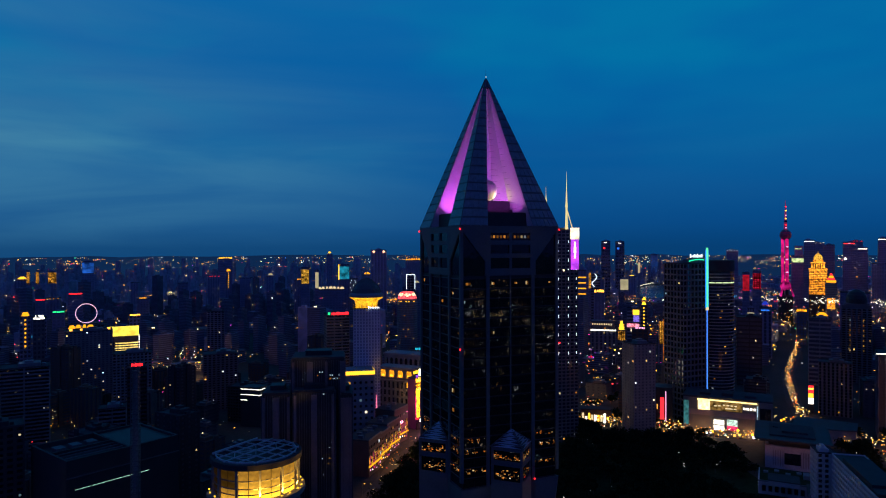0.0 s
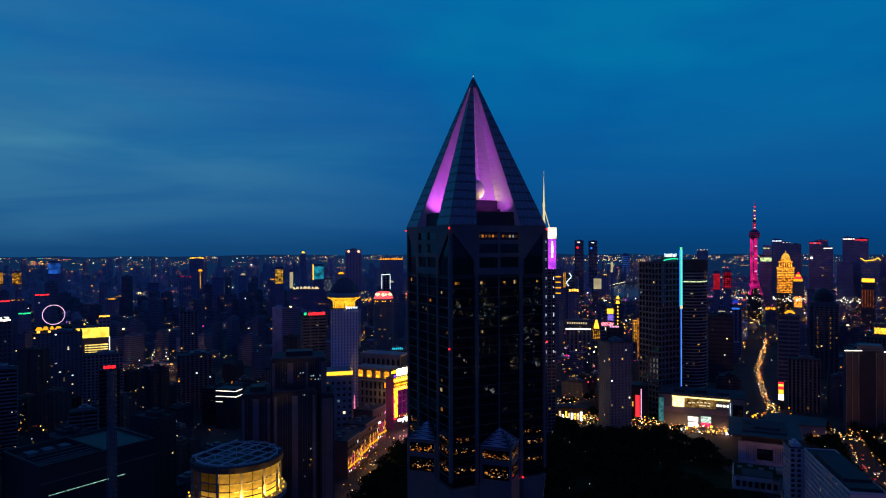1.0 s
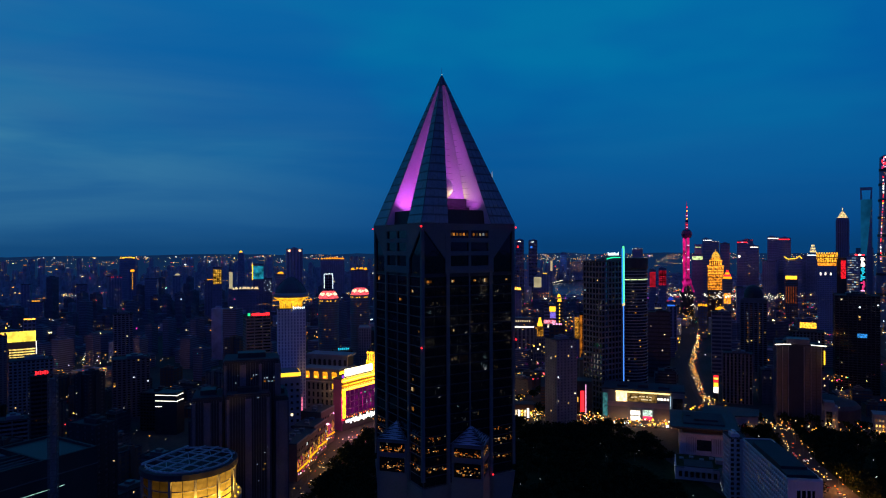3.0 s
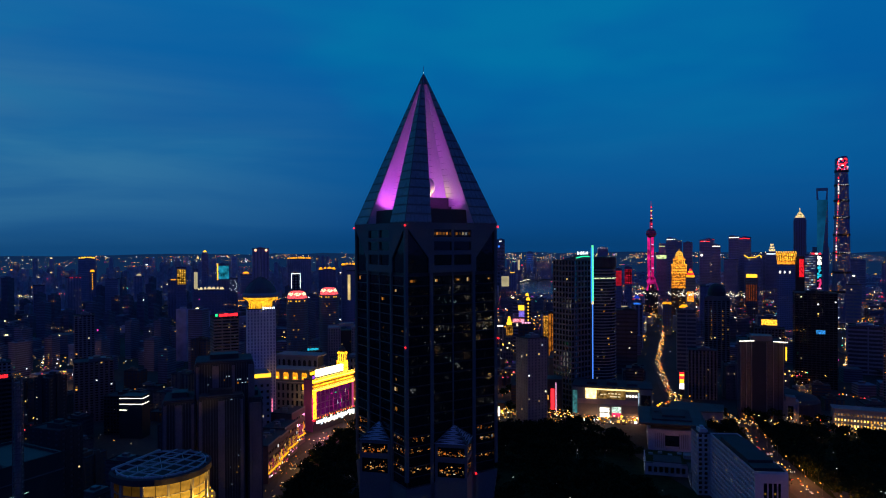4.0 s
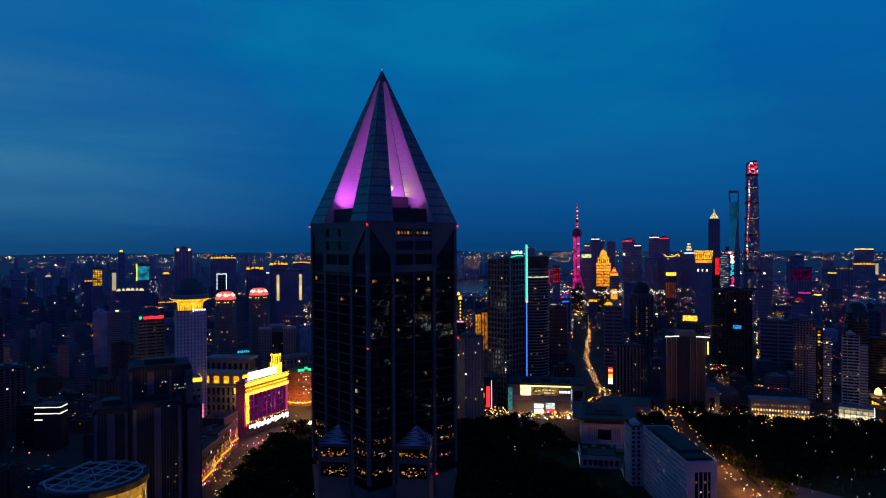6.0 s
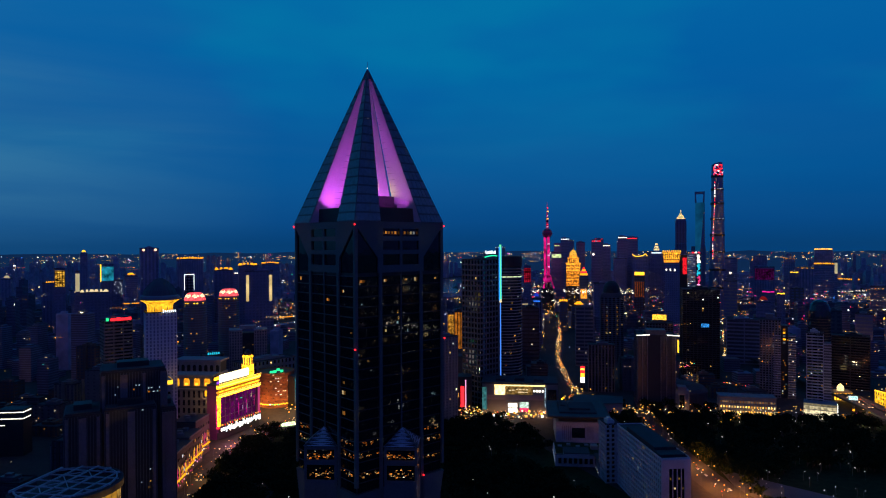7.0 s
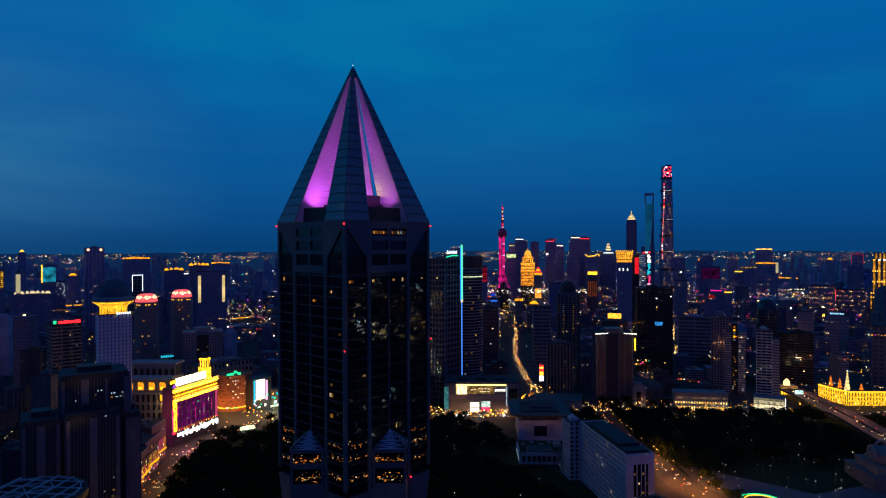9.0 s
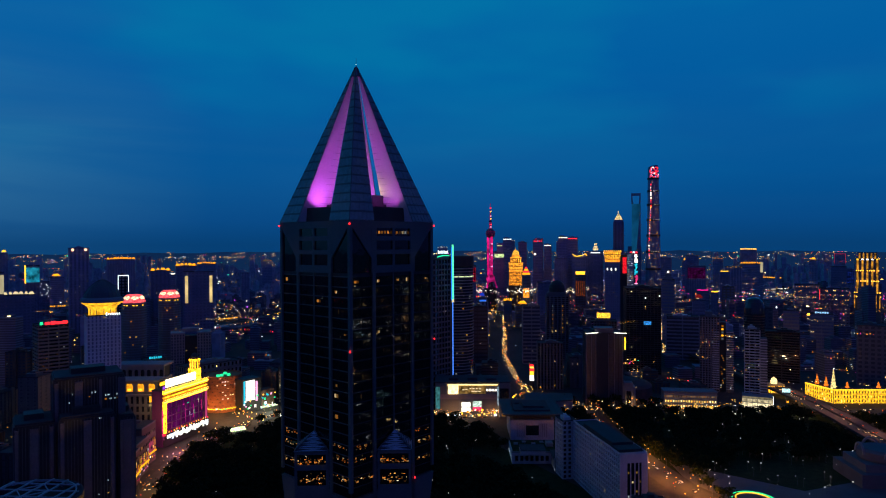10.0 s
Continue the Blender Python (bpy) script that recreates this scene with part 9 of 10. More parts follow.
for k in range(46):
    street.append((rng.uniform(52, 125), rng.uniform(835, 905), rng.uniform(2, 9), rng.choice((0.8, 1.2, 1.8))))
# busy spots of the city
for cx, cy, rad, n in ((415, 1500, 90, 60), (520, 1590, 110, 70), (580, 2260, 260, 90), (1371, 2540, 190, 240), (1620, 2600, 220, 260), (-594, 1215, 70, 50), (-911, 1472, 120, 50), (-422, 1130, 50, 30),
                       (170, 2060, 110, 90), (160, 1800, 70, 50), (2100, 2073, 160, 70), (2192, 1642, 220, 110), (962, 1124, 60, 25), (1412, 1588, 160, 50), (620, 800, 40, 25), (545, 735, 30, 20)):
    for i in range(n):
        a, q = rng.uniform(0, 2 * math.pi), rad * math.sqrt(rng.random())
        r = math.hypot(cx, cy)
        far_light(cx + q * math.cos(a), cy + q * math.sin(a) * 0.8, rng.uniform(5, 45), rng.uniform(0.7, 1.7) * (0.5 + r / 1800), rng.choice((0.5, 0.8, 1.2)))
# gold and red lines of lamps on far roofs, and lit side streets
keep, lights = lights, Quads()
for k in range(560):
    a, r = math.pi / 2 - 0.22 + rng.uniform(-0.92, 0.92), 1300 + 3200 * rng.random() ** 0.8
    if k >= 420:
        a, r = math.pi / 2 - rng.uniform(0.62, 1.08), rng.uniform(900, 2700)
    x, y = r * math.cos(a) - 30, r * math.sin(a)
    if near_line(x, y, RIVER, 150):
        continue
    z = rng.uniform(20, 100) if r < 2600 else rng.triangular(50, 172, 150)
    step = rng.uniform(2.5, 5.0) * (0.5 + r / 3000)
    for i in range(rng.choice((2, 3, 4, 6, 9))):
        far_light(x + i * step * math.sin(a), y - i * step * math.cos(a), z + rng.uniform(-1, 1) * 1.5, rng.uniform(1.0, 2.2) * (0.4 + r / 3000), rng.choice((0.5, 0.8, 1)))
for cx, cy, dx, dy, n, z in ((-520, 1080, 70, 30, 40, 12), (-430, 1000, 40, 60, 30, 10), (-360, 800, 30, 24, 26, 12), (-640, 1130, 60, 30, 36, 14), (-420, 760, 30, 20, 16, 10), (130, 1960, 80, 60, 60, 8), (100, 1780, 20, 90, 36, 8),
                             (235, 1950, 16, 110, 40, 8), (190, 2284, 60, 10, 24, 10), (-230, 1660, 90, 60, 50, 20), (-330, 1560, 30, 90, 40, 14), (1110, 930, 40, 30, 26, 20), (1000, 700, 60, 40, 26, 12), 
                             (1500, 1135, 90, 40, 90, 30), (1010, 1690, 150, 40, 150, 52), (1150, 1660, 160, 40, 130, 55), (880, 1600, 120, 60, 90, 40), (1060, 1480, 90, 60, 40, 34), (1180, 1350, 120, 60, 30, 30), (1420, 2330, 220, 70, 230, 25), (1700, 2250, 160, 40, 60, 12), (430, 800, 40, 16, 40, 6), (340, 742, 60, 10, 60, 5), (160, 815, 60, 10, 30, 5), (580, 640, 60, 8, 14, 5), (600, 648, 60, 8, 26, 5), (462, 861, 8, 16, 30, 6), (700, 600, 40, 16, 22, 6), (660, 640, 16, 10, 14, 5), (1330, 2200, 220, 70, 160, 26), (900, 1800, 120, 60, 60, 30), (1000, 2300, 160, 80, 80, 30), (-419, 1120, 22, 18, 44, 16), (-482, 1117, 16, 14, 26, 16), (-476, 1240, 24, 18, 26, 18), (-373, 1130, 18, 16, 26, 14), (1600, 2400, 200, 60, 160, 40), (1760, 2330, 150, 60, 110, 60), (380, 1300, 60, 60, 60, 60), (300, 1100, 40, 40, 45, 40), (330, 1500, 70, 60, 70, 70), (240, 980, 30, 40, 40, 24), (450, 1400, 60, 60, 50, 50), (200, 880, 24, 30, 30, 14), (285, 1240, 60, 60, 70, 60), (250, 1420, 70, 60, 70, 70), (420, 1560, 90, 40, 60, 60)):
    for i in range(n):
        x, y = cx + rng.gauss(0, 0.5) * dx, cy + rng.gauss(0, 0.5) * dy
        r = math.hypot(x, y)
        if 180 < x < 480 and 850 < y < 1600:
            if i % 2:
                far_light(x, y, z * rng.uniform(0.5, 1.3), rng.uniform(1.2, 3.0) * (0.4 + r / 1900), rng.choice((0.4, 0.6, 1.0)))
            continue
        if z < 7:
            far_light(x, y, z * rng.uniform(0.6, 2.2), rng.choice((0.7, 0.9, 1.2, 1.9, 2.6)), rng.choice((0.6, 0.9, 1.2)))
            continue
        far_light(x, y, z * rng.uniform(0.4, 1.6), rng.uniform(0.6, 1.3) * (0.4 + r / 1700), rng.choice((0.6, 0.9, 1.2)))
tagged(part("gold_roof_lights", lights.mesh("gold_roof_lights", M_gold_far), None), "gold lines of lamps on far roofs and side streets", "city lights", kind="stuff")
lights = keep
# lamps of the far river bank
keep, lights = lights, Quads()
for i in range(230):
    u = rng.random()
    far_light(1180 + 700 * u + rng.gauss(0, 12), 2560 - 190 * u + rng.gauss(0, 34), rng.uniform(6, 24), rng.uniform(2.2, 5.5), rng.choice((0.4, 0.5, 0.8)))
for i in range(46):
    t = i / 45
    far_light(794 + 600 * t, 3112 + 1058 * t, 6, 5.0, 0.8)
# bright squares and embankment at the foot of the gold tower
for cx, cy, n, wide, z in ((880, 1640, 30, 16, 52), (930, 1660, 46, 60, 80), (985, 1640, 34, 46, 84), (1060, 1600, 24, 40, 80), (860, 1720, 24, 60, 78), (1150, 1640, 20, 60, 80)):
    for i in range(n):
        u = rng.gauss(0, 0.5) * wide
        far_light(cx + u * 0.85 + rng.uniform(-8, 8), cy - u * 0.5 + rng.uniform(-14, 14), z + rng.gauss(0, 4), rng.choice((1.4, 2.0, 2.6, 3.4)), rng.choice((0.5, 0.8, 1.0)))
for i in range(60):
    far_light(2250 + rng.uniform(0, 420), 2160 - rng.uniform(0, 60), 6, 4.0, 0.7)
tagged(part("promenade_lights", lights.mesh("promenade_lights", emit("promenade_lamp", (1.0, 0.9, 0.7), 1.5)), None), "white lamps along the far river bank", "city lights", kind="stuff")
lights = keep
# small coloured signs, thickest along the river front
keep, lights = lights, Quads()
crng = random.Random(77)
for i in range(450):
    front = i < 290
    a = crng.uniform(0.40, 1.02) if front else crng.uniform(-0.7, 1.1)
    r = crng.uniform(1750, 3000) if front else crng.uniform(1100, 3200)
    x, y = r * math.sin(a) - 30, r * math.cos(a)
    if i >= 400:
        x, y = crng.uniform(230, 400), crng.uniform(1080, 1500)
        r = math.hypot(x, y)
    if near_line(x, y, RIVER, 140) or not free(x, y, 14):
        continue
    n, s = crng.choice((1, 1, 2, 3, 4)), crng.uniform(1.4, 3.4) * (0.35 + r / 2600)
    z = crng.uniform(12, 70) if front else crng.uniform(10, 45)
    for j in range(n):
        far_light(x + j * s * 1.5 * math.cos(a), y - j * s * 1.5 * math.sin(a), z, s, crng.choice((0.5, 0.8, 1.5)))
SIGNC = [(0.0, (1.0, 0.05, 0.5)), (0.25, (1.0, 0.02, 0.06)), (0.45, (0.55, 0.1, 1.0)), (0.6, (1.0, 0.3, 0.05)), (0.78, (0.95, 0.85, 0.9)), (0.9, (0.05, 0.5, 1.0))]
tagged(part("coloured_sign_lights", lights.mesh("coloured_sign_lights", window_light("coloured_sign_light", SIGNC, 0.25, 2.2, island=True)), None), "small magenta, red and violet signs of the far city", "city lights", kind="stuff")
lights = keep
# lit flyover to the north
fly = thing("flyover", -342, 2519, 0, 5, "long flyover edged with a line of gold lamps", "flyover")
boxed("deck", (-40, 210, -7, 7, 16, 18), M_conc, fly)
for u in range(-30, 210, 30):
    boxed("pier", (u - 1.5, u + 1.5, -3, 3, 0, 16), M_conc, fly)
q = Quads()
for u in range(-40, 206, 6):
    if (u * 7) % 5:
        q.box(u, -7.4, 4.2, 0.7, 17, 20.5)
tagged(part("deck_lamps", q.mesh("deck_lamps", M_gold), None, fly), kind="stuff")
ramp = thing("flyover", -330, 2300, 0, 52, "sloping ramp of the flyover with gold lamps", "flyover")
boxed("deck", (-70, 70, -5, 5, 12, 14), M_conc, ramp)
for u in range(-66, 66, 44):
    boxed("pier", (u - 1.5, u + 1.5, -3, 3, 0, 12), M_conc, ramp)
q = Quads()
for u in range(-70, 66, 7):
    q.box(u, -5.4, 3.6, 0.7, 13, 16)
tagged(part("deck_lamps", q.mesh("deck_lamps", M_amber), None, ramp), kind="stuff")
# bridges over the creek
for bx, by, br, bl in ((168, 2000, 25, 92), (190, 2284, 10, 80)):
    bg = thing("creek_bridge", bx, by, 0, br, "low bridge over the creek edged with gold lamps", "bridge")
    boxed("deck", (-bl / 2, bl / 2, -5, 5, 5, 6.2), M_conc, bg)
    for u in (-0.3, 0, 0.3):
        boxed("pier", (u * bl - 1.5, u * bl + 1.5, -4, 4, 0, 5), M_conc, bg)
    boxed("lamp_strip", (-bl / 2, bl / 2, -5.6, -5.05, 5.2, 6.8), M_gold, bg)
# lights at the foot of the nearer blocks
n_low = 0
while n_low < 1300:
    a, r = math.pi / 2 - 0.2 + rng.uniform(-0.9, 0.9), rng.uniform(420, 1400)
    x, y = r * math.cos(a) - 30, r * math.sin(a)
    busy = noise.noise(Vector((x * 0.005, y * 0.005, 8.0)))
    n_low += 0.2
    if busy < rng.uniform(-0.1, 0.35) or not free(x, y, 2):
        continue
    far_light(x, y, rng.uniform(4, 26), rng.uniform(0.5, 1.1) * (0.7 + r / 1600), rng.choice((0.7, 1, 1)))
    n_low += 0.8
# the city behind the camera, seen in the tower's glass
behind = Quads()
for i in range(2600):
    a, r = rng.uniform(math.pi * 0.96, math.pi * 2.12), rng.uniform(300, 1700)
    keep, lights = lights, behind
    far_light(r * math.cos(a), r * math.sin(a), rng.uniform(4, 130) * min(1, r / 700), rng.choice((1.2, 2, 3)) * (0.4 + r / 1500), rng.choice((0.6, 1, 1.5)))
    lights = keep
tagged(part("near_city_lights", behind.mesh("near_city_lights", window_light("bright_city_lights", FILL, 0.8, 26.0, island=True)), None), "lit windows and signs of the city on the other side", "city lights", kind="stuff")
keep, lights = lights, Quads()
for p in street:
    far_light(*p, 0.9)
STREETC = [(0.0, (1.0, 0.36, 0.04)), (0.4, (1.0, 0.55, 0.1)), (0.65, (1.0, 0.78, 0.35)), (0.85, (1.0, 0.95, 0.8)), (0.94, (1.0, 0.06, 0.04))]
tagged(part("street_sparkle", lights.mesh("street_sparkle", window_light("street_sparkle_light", STREETC, 0.3, 5.0, island=True)), None), "shop, lamp and vehicle lights along the streets", "street lights", kind="stuff")
lights = keep
tagged(part("far_city_lights", lights.mesh("far_city_lights", M_lit_far), None), "scattered lit windows and signs of the far city", "city lights", kind="stuff")
# skyline of the distance all round; its emission carries the blue of far haze
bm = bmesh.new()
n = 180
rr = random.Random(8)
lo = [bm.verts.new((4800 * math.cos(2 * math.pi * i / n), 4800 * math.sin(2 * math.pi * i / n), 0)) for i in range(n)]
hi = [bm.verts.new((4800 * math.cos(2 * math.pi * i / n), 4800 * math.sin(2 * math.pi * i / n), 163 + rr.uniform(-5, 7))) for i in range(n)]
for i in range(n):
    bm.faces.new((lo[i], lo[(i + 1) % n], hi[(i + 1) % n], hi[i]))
tagged(part("backdrop", bm, emit("hazy_distance", (0.004, 0.020, 0.070), 1.0)), "line of the farthest city, haze put in as dull glow", "backdrop", kind="structure")

# ---- parks, trees, lamps ----
bm = bmesh.new()
prism(bm, [(60, 420), (300, 480), (290, 720), (150, 785), (40, 800), (-10, 700)], -0.5, 0.03)
tagged(part("park_lawn", bm, M_grass), "dark park lawn under trees", "lawn", kind="structure")
bm = bmesh.new()
prism(bm, [(400, 480), (470, 400), (620, 400), (760, 560), (520, 690), (450, 640)], -0.5, 0.035)
tagged(part("park_lawn", bm, M_grass), "dark lawn of the square's park", "lawn", kind="structure")
bm = bmesh.new()
prism(bm, [(395, 470), (400, 370), (560, 330), (610, 400), (470, 410), (420, 520)], -0.5, 0.045)
tagged(part("plaza", bm, M_plaza), "pale paved public square", "plaza", kind="structure")


def tree_proto(seed, h, spread):
    rg = random.Random(seed)
    t = thing("tree", 0, 0, 0, 0, "dark broadleaf park tree with a full rounded crown", "tree", "park trees")
    bm = bmesh.new()
    lathe(bm, [(0.42, 0), (0.3, 1.2), (0.24, h * 0.5), (0.1, h * 0.8)], 7)
    tips = []
    for i in range(6):
        a = i * 1.05 + rg.uniform(-0.3, 0.3)
        e = (spread * 0.55 * math.cos(a), spread * 0.55 * math.sin(a), h * rg.uniform(0.55, 0.85))
        beam(bm, (0, 0, h * rg.uniform(0.3, 0.5)), e, 0.2)
        tips.append(Vector(e))
    part("trunk", bm, M_bark, t)
    tips += [Vector((0, 0, h * 0.9)), Vector((0, 0, h * 0.65))]
    q = Quads()
    for _ in range(190):
        c = rg.choice(tips)
        o = Vector((rg.gauss(0, 1), rg.gauss(0, 1), rg.gauss(0, 0.75)))
        p = c + o * spread * 0.27
        s = rg.uniform(0.8, 1.5)
        u = Vector((rg.uniform(-1, 1), rg.uniform(-1, 1), rg.uniform(-0.7, 0.7))).normalized() * s
        v = u.cross(Vector((rg.uniform(-1, 1), rg.uniform(-1, 1), rg.uniform(-1, 1)))).normalized() * s * 0.7
        q.quad(p - u, p - v, p + u, p + v)
    part("crown", q.mesh("crown", M_leaf), None, t)
    return t


protos = [tree_proto(1, 11, 6.5), tree_proto(2, 14, 7.5), tree_proto(3, 9.5, 5.6)]
for i, t in enumerate(protos):
    t.matrix_basis = pose(200 + i * 9, 690 + i * 5, 0)
rng = random.Random(33)
park_lamps = []
for i in range(155):
    x, y = (rng.uniform(0, 290), rng.uniform(460, 790)) if i % 3 == 0 else (rng.uniform(400, 740), rng.uniform(390, 680)) if i < 125 else (rng.uniform(400, 600), rng.uniform(365, 470))
    if in_park(x, y):
        park_lamps.append((x, y))
spots = []
tries = 0
while len(spots) < 1900 and tries < 16000:
    tries += 1
    x, y = (rng.uniform(-60, 300), rng.uniform(400, 850)) if rng.random() < 0.5 else (rng.uniform(395, 765), rng.uniform(395, 700))
    if not in_park(x, y) or any(math.hypot(x - a, y - b) < c * 0.8 for a, b, c in KEEP):
        continue
    if (x < 110 and y > 772 + max(0, x - 60) * 1.2) or near_line(x, y, ROAD_C, 27) or near_line(x, y, HW, 26) or near_line(x, y, ROAD_S, 30 if y < 505 else 16) or near_line(x, y, ROAD_N, 14) or (x > 380 and math.hypot(x - 440, y - 420) < 62):
        continue
    if any(math.hypot(x - a, y - b) < 6 or math.hypot(x - a * 0.967, y - b * 0.967) < 8 or math.hypot(x - a * 0.985, y - b * 0.985) < 7 for a, b in park_lamps):
        continue
    spots.append((x, y))
for pts, off, step in ((ROAD_N, 12, 13), (ROAD_C, 17, 15), (ROAD_S, 19, 8)):
    for a, b in zip(pts, pts[1:]):
        a, b = Vector(a), Vector(b)
        L = (b - a).length
        s = Vector((-(b - a).y, (b - a).x)).normalized()
        for k in range(int(L / step)):
            for sg in (-1, 1):
                p = a.lerp(b, k * step / L) + s * off * sg
                if math.hypot(p.x + 30, p.y) < 1000 and rng.random() < 0.7 and not (pts is ROAD_N and sg > 0 and p.y > 560) and not (pts is ROAD_S and p.y < 505 and (sg > 0 or k % 2)) and not (pts is ROAD_C and (sg < 0 or p.x > 600)):
                    spots.append((p.x, p.y))
spots.sort(key=lambda p: math.hypot(p[0] + 30, p[1]))
for x, y in spots[:120]:
    copy_thing(rng.choice(protos), pose(x, y, 0, 0, 0, rng.uniform(0, 360)))
leaf, stem = Quads(), Quads()
for x, y in spots[120:]:
    t = rng.choice(protos)
    crown = next(o for o in t.children if o.name.startswith("crown"))
    m = pose(x, y, 0, 0, 0, rng.uniform(0, 360)) @ Matrix.Scale(rng.uniform(0.85, 1.2), 4)
    base = len(leaf.v)
    leaf.v += [tuple(m @ v.co) for v in crown.data.vertices]
    leaf.f += [tuple(base + i for i in p.vertices) for p in crown.data.polygons]
    stem.box(x, y, 0.5, 0.5, 0, 6)
tagged(part("tree_canopy", leaf.mesh("tree_canopy", M_leaf), None), "dense dark canopy of park trees farther off", "trees", kind="stuff")
tagged(part("tree_stems", stem.mesh("tree_stems", M_bark), None), "dark stems of park trees farther off", "trees", kind="stuff")

# street lamps
def lamp_proto(mat, lab, h, r):
    t = thing("street_lamp", 0, 0, 0, 0, lab, "street lamp", "street lamps")
    bm = bmesh.new()
    lathe(bm, [(0.14, 0), (0.1, 1), (0.07, h)], 6)
    beam(bm, (0, 0, h), (1.6, 0, h + 0.4), 0.1)
    part("pole", bm, M_metal_d, t)
    bm = bmesh.new()
    bmesh.ops.create_icosphere(bm, subdivisions=1, radius=r, matrix=Matrix.Translation((1.6, 0, h + 0.2)))
    part("lamp_head", bm, mat, t)
    return t


M_sodium = emit("sodium_lamp", (1.0, 0.42, 0.06), 3.5)
lamp_o = lamp_proto(M_sodium, "tall street lamp with orange light", 11, 0.45)
lamp_o.matrix_basis = pose(380, 452, 0, 0, 0, 60)
M_parkl = emit("park_lamp_light", (1.0, 0.95, 0.75), 4.0)
lamp_w = lamp_proto(M_parkl, "park lamp with white light", 7.5, 0.28)
lamp_w.matrix_basis = pose(470, 470, 0)
n_lamp = 0
for pts, off, step, share in ((ROAD_N, 9, 24, 0.45), (ROAD_C, 12, 17, 0.6), (ROAD_S, 10, 14, 0.62), (ROAD_E, 5, 20, 0.4), (ROAD_B, 7, 20, 0.7)):
    for a, b in zip(pts, pts[1:]):
        a, b = Vector(a), Vector(b)
        L = (b - a).length
        s = Vector((-(b - a).y, (b - a).x)).normalized()
        for k in range(int(L / step)):
            for sg in (-1, 1):
                p = a.lerp(b, (k + 0.25 * sg + rng.uniform(-0.25, 0.25)) * step / L) + s * (off + rng.uniform(-2.5, 1.0)) * sg
                if rng.random() > share or math.hypot(p.x + 30, p.y) > 1200:
                    continue
                turn = math.degrees(math.atan2(-s.y * sg, -s.x * sg))
                copy_thing(lamp_o, pose(p.x, p.y, 0, 0, 0, turn))
                n_lamp += 1
                if n_lamp % 3 == 0 and math.hypot(p.x, p.y) < 1500:
                    la = bpy.data.lights.new("street_light", "POINT")
                    la.energy, la.color, la.shadow_soft_size = (21000 if p.y < 540 else 300) if pts is ROAD_S else 700 if pts is ROAD_E else 1500 if pts is ROAD_N else 600, (1.0, 0.33, 0.05), 0.4
                    ob = new("street_light", la)
                    ob.matrix_basis = Matrix.Translation((p.x - s.x * sg * 2.2, p.y - s.y * sg * 2.2, 10.6))
                    tagged(ob, "orange light of a street lamp", "lamp")
for x, y in park_lamps:
    copy_thing(lamp_w, pose(x, y, 0, 0, 0, rng.uniform(0, 360)))

for k, (x, y) in enumerate(((668, 470), (702, 528), (722, 560), (748, 618), (768, 652), (790, 712))):
    copy_thing(lamp_o, pose(x, y, 11.0, 0, 0, 150))
    la = bpy.data.lights.new("street_light", "POINT")
    la.energy, la.color, la.shadow_soft_size = 11000, (1.0, 0.36, 0.16), 0.4
    ob = new("street_light", la)
    ob.matrix_basis = Matrix.Translation((x - 3, y + 1, 21.0))
    tagged(ob, "orange light of a road lamp", "lamp")

# cars
def car_proto(col, lab):
    t = thing("car", 0, 0, 0, 0, lab, "car", "street traffic")
    bm = bmesh.new()
    box(bm, -0.88, 0.88, -2.2, 2.2, 0.3, 0.85)
    prism(bm, [(-0.8, -1.5), (0.8, -1.5), (0.8, 1.1), (-0.8, 1.1)], 0.85, 1.45, [(-0.65, -0.9), (0.65, -0.9), (0.65, 0.6), (-0.65, 0.6)])
    part("body", bm, surface(f"car_paint_{col[0]:.2f}", col, 0.3), t)
    for sx in (-0.8, 0.8):
        for sy in (-1.35, 1.35):
            bm = bmesh.new()
            bmesh.ops.create_cone(bm, cap_ends=True, segments=10, radius1=0.32, radius2=0.32, depth=0.22, matrix=pose(sx, sy, 0.32, 0, 90, 0))
            part("wheel", bm, M_dark, t)
        part("headlight", pane_mesh(0.6, 0.4, M_whitel), None, t, m=pose(sx * 0.75, -2.2, 0.65))
        part("tail_light", pane_mesh(0.5, 0.35, M_red), None, t, m=pose(sx * 0.75, 2.2, 0.7, 0, 0, 180))
    return t


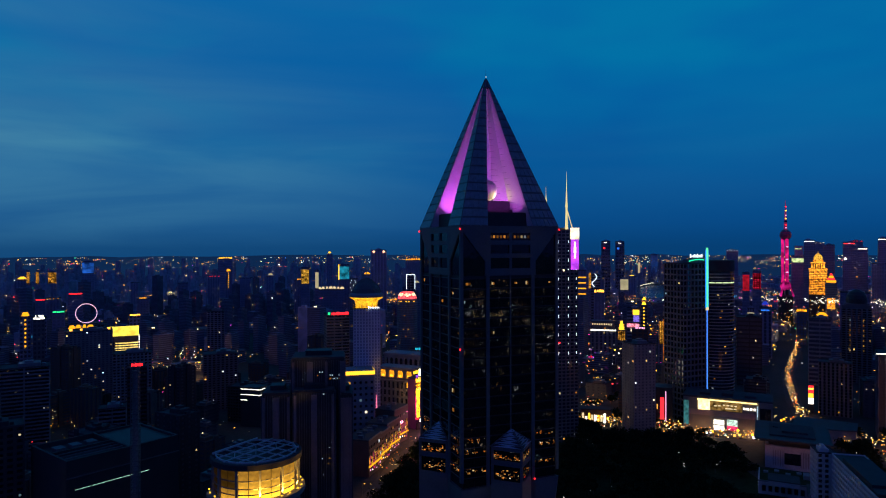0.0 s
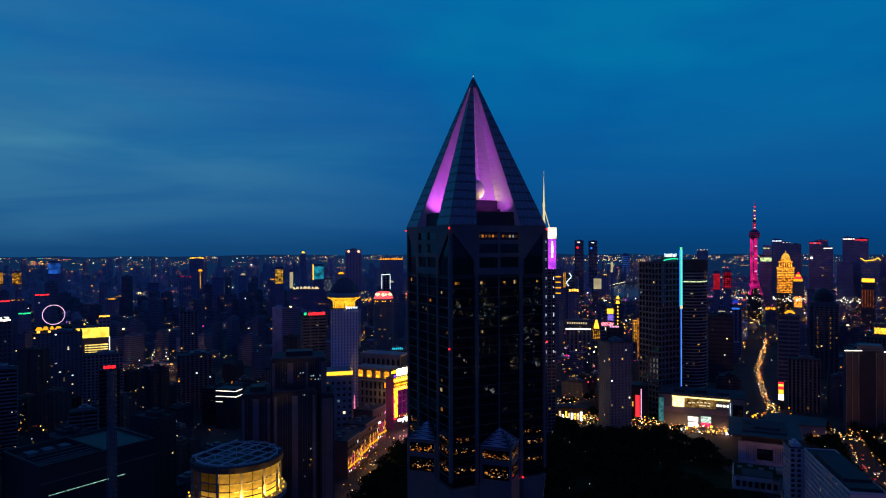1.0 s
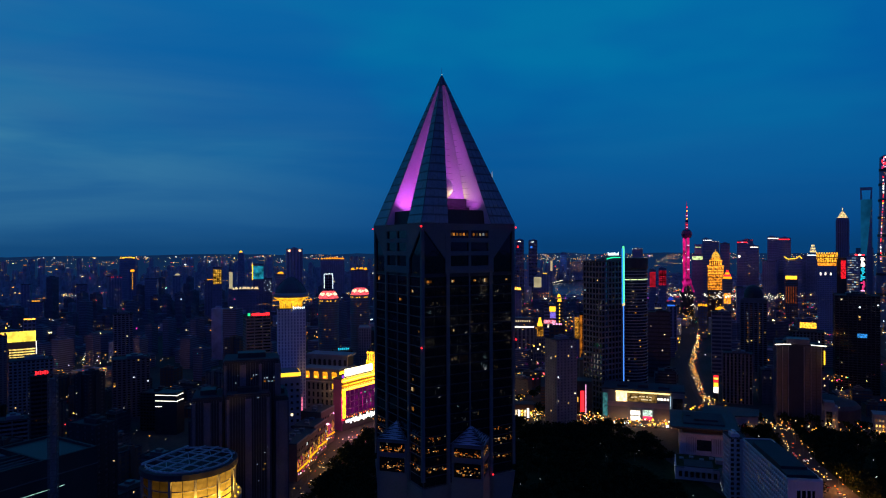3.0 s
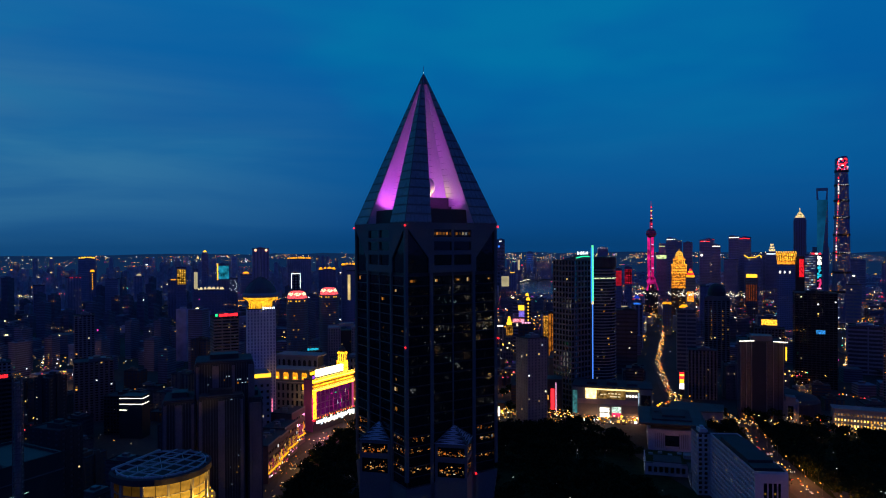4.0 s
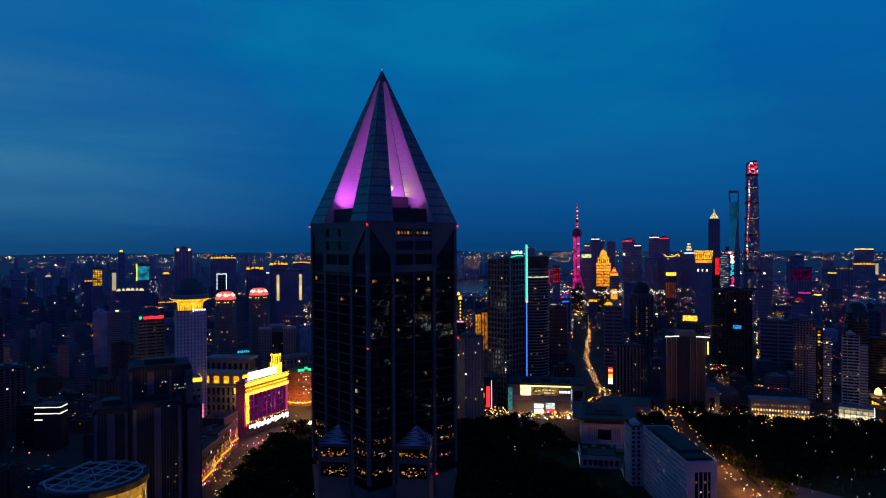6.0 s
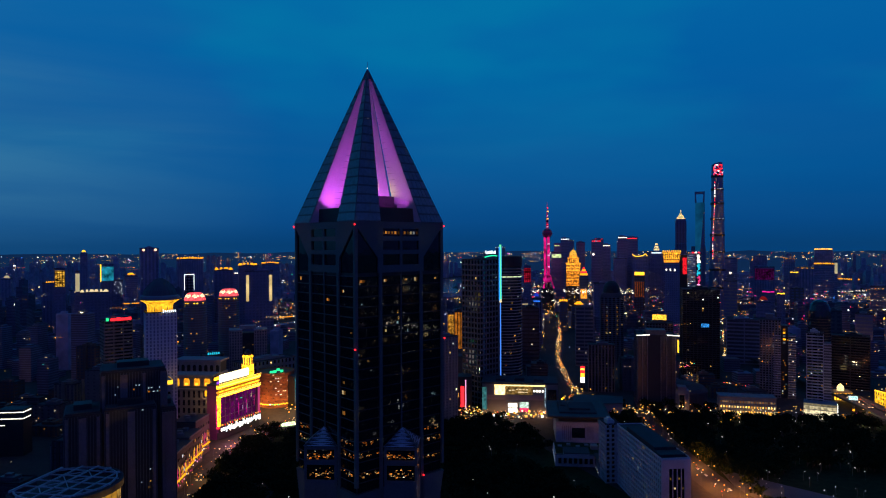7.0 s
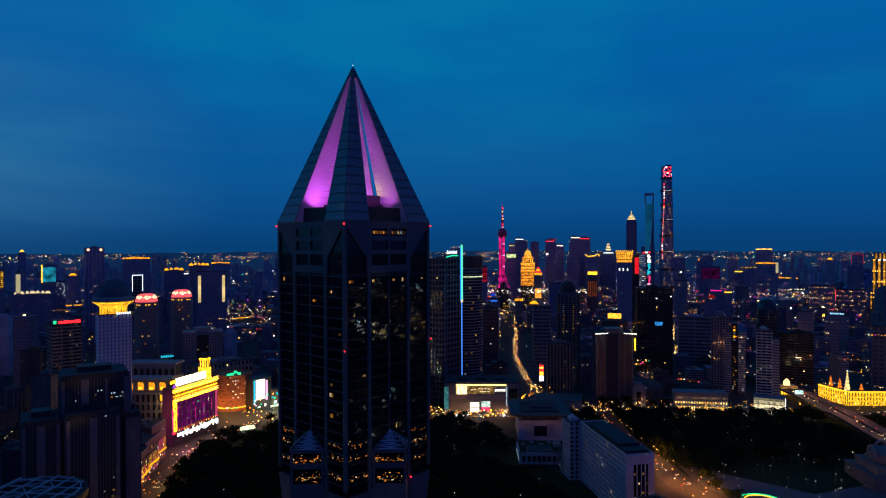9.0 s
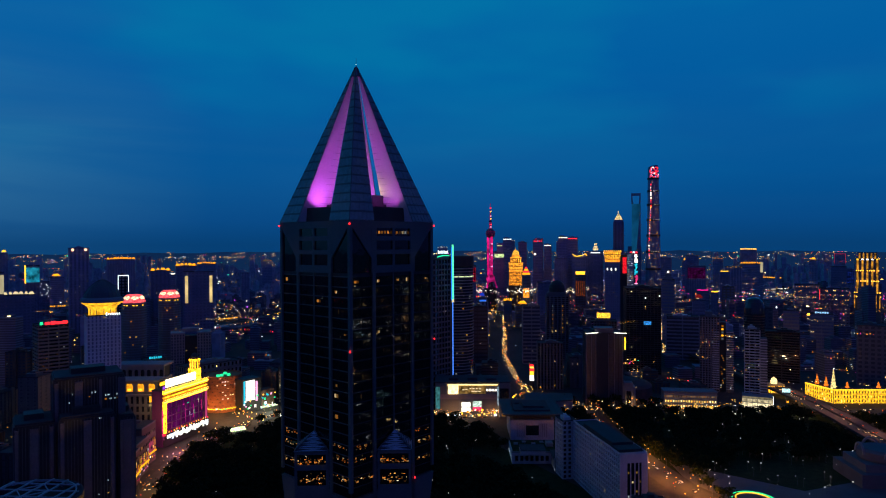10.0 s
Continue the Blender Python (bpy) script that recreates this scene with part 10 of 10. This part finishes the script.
cars = [car_proto((0.5, 0.5, 0.5), "silver car driving with headlights on"), car_proto((0.03, 0.03, 0.04), "black car driving with headlights on"), car_proto((0.3, 0.05, 0.04), "red taxi driving with headlights on")]
for i, c in enumerate(cars):
    c.matrix_basis = pose(395 + i * 2.8, 510 + i * 9, 0.1, 0, 0, -20)
bodies, glow_w, glow_r = Quads(), Quads(), Quads()
n_car = 0
for pts, step, zz in ((ROAD_S, 12, 0.1), (ROAD_N, 10, 0.1), (ROAD_C, 11, 0.1), (ROAD_E, 9, 0.1), (HW, 15, 11.05), (ROAD_B, 12, 0.1)):
    for a, b in zip(pts, pts[1:]):
        a, b = Vector(a), Vector(b)
        L = (b - a).length
        d = (b - a).normalized()
        s = Vector((-d.y, d.x))
        for k in range(int(L / step)):
            for lane in (-5.5, -2.3, 2.3, 5.5):
                if rng.random() > (0.16 if pts is ROAD_E else 0.2 if pts is ROAD_S else 0.4):
                    continue
                lane += rng.uniform(-0.7, 0.7)
                p = a.lerp(b, (k + rng.uniform(0, 0.5)) * step / L) + s * lane
                r = math.hypot(p.x + 30, p.y)
                if r > 1700:
                    continue
                if n_car < 18:
                    copy_thing(rng.choice(cars), pose(p.x, p.y, zz, 0, 0, math.degrees(math.atan2(d.y, d.x)) + (90 if lane > 0 else -90)))
                    n_car += 1
                    continue
                bodies.box(p.x, p.y, 4.4, 1.8, zz + 0.3, zz + 1.4, math.atan2(d.y, d.x))
                e = p - d * 2.3
                q = glow_r if lane < 0 else glow_w
                for o in (-0.6, 0.6):
                    c = e + s * o
                    q.box(c.x, c.y, 0.25, 0.35 + r / 5500, zz + 0.5, zz + 0.8 + r / 5500, math.atan2(d.y, d.x))
tagged(part("traffic", bodies.mesh("traffic", M_dark), None), "stream of dark cars on the farther streets", "traffic", kind="stuff")
tagged(part("traffic_headlights", glow_w.mesh("traffic_headlights", emit("headlight_glow", (1.0, 0.75, 0.35), 3.0)), None), "headlights of the farther traffic", "traffic", kind="stuff")
tagged(part("traffic_tail_lights", glow_r.mesh("traffic_tail_lights", emit("tail_light_glow", (1.0, 0.12, 0.03), 1.8)), None), "tail lights of the farther traffic", "traffic", kind="stuff")

# ring of neon on the square
ov = thing("neon_ring", 414, 416, 0, 0, "oval fountain rimmed with green and yellow neon", "fountain")
for r, m, nm in ((17, M_green, "outer_tube"), (14, M_yellow, "inner_tube")):
    bm = bmesh.new()
    for i in range(36):
        a0, a1 = 2 * math.pi * i / 36, 2 * math.pi * (i + 1) / 36
        beam(bm, (r * math.cos(a0), r * math.sin(a0), 0.6), (r * math.cos(a1), r * math.sin(a1), 0.6), 0.8)
    part(nm, bm, m, ov)
bm = bmesh.new()
lathe(bm, [(18, 0), (18, 0.3), (12, 0.35)], 36)
part("basin", bm, M_plaza, ov)
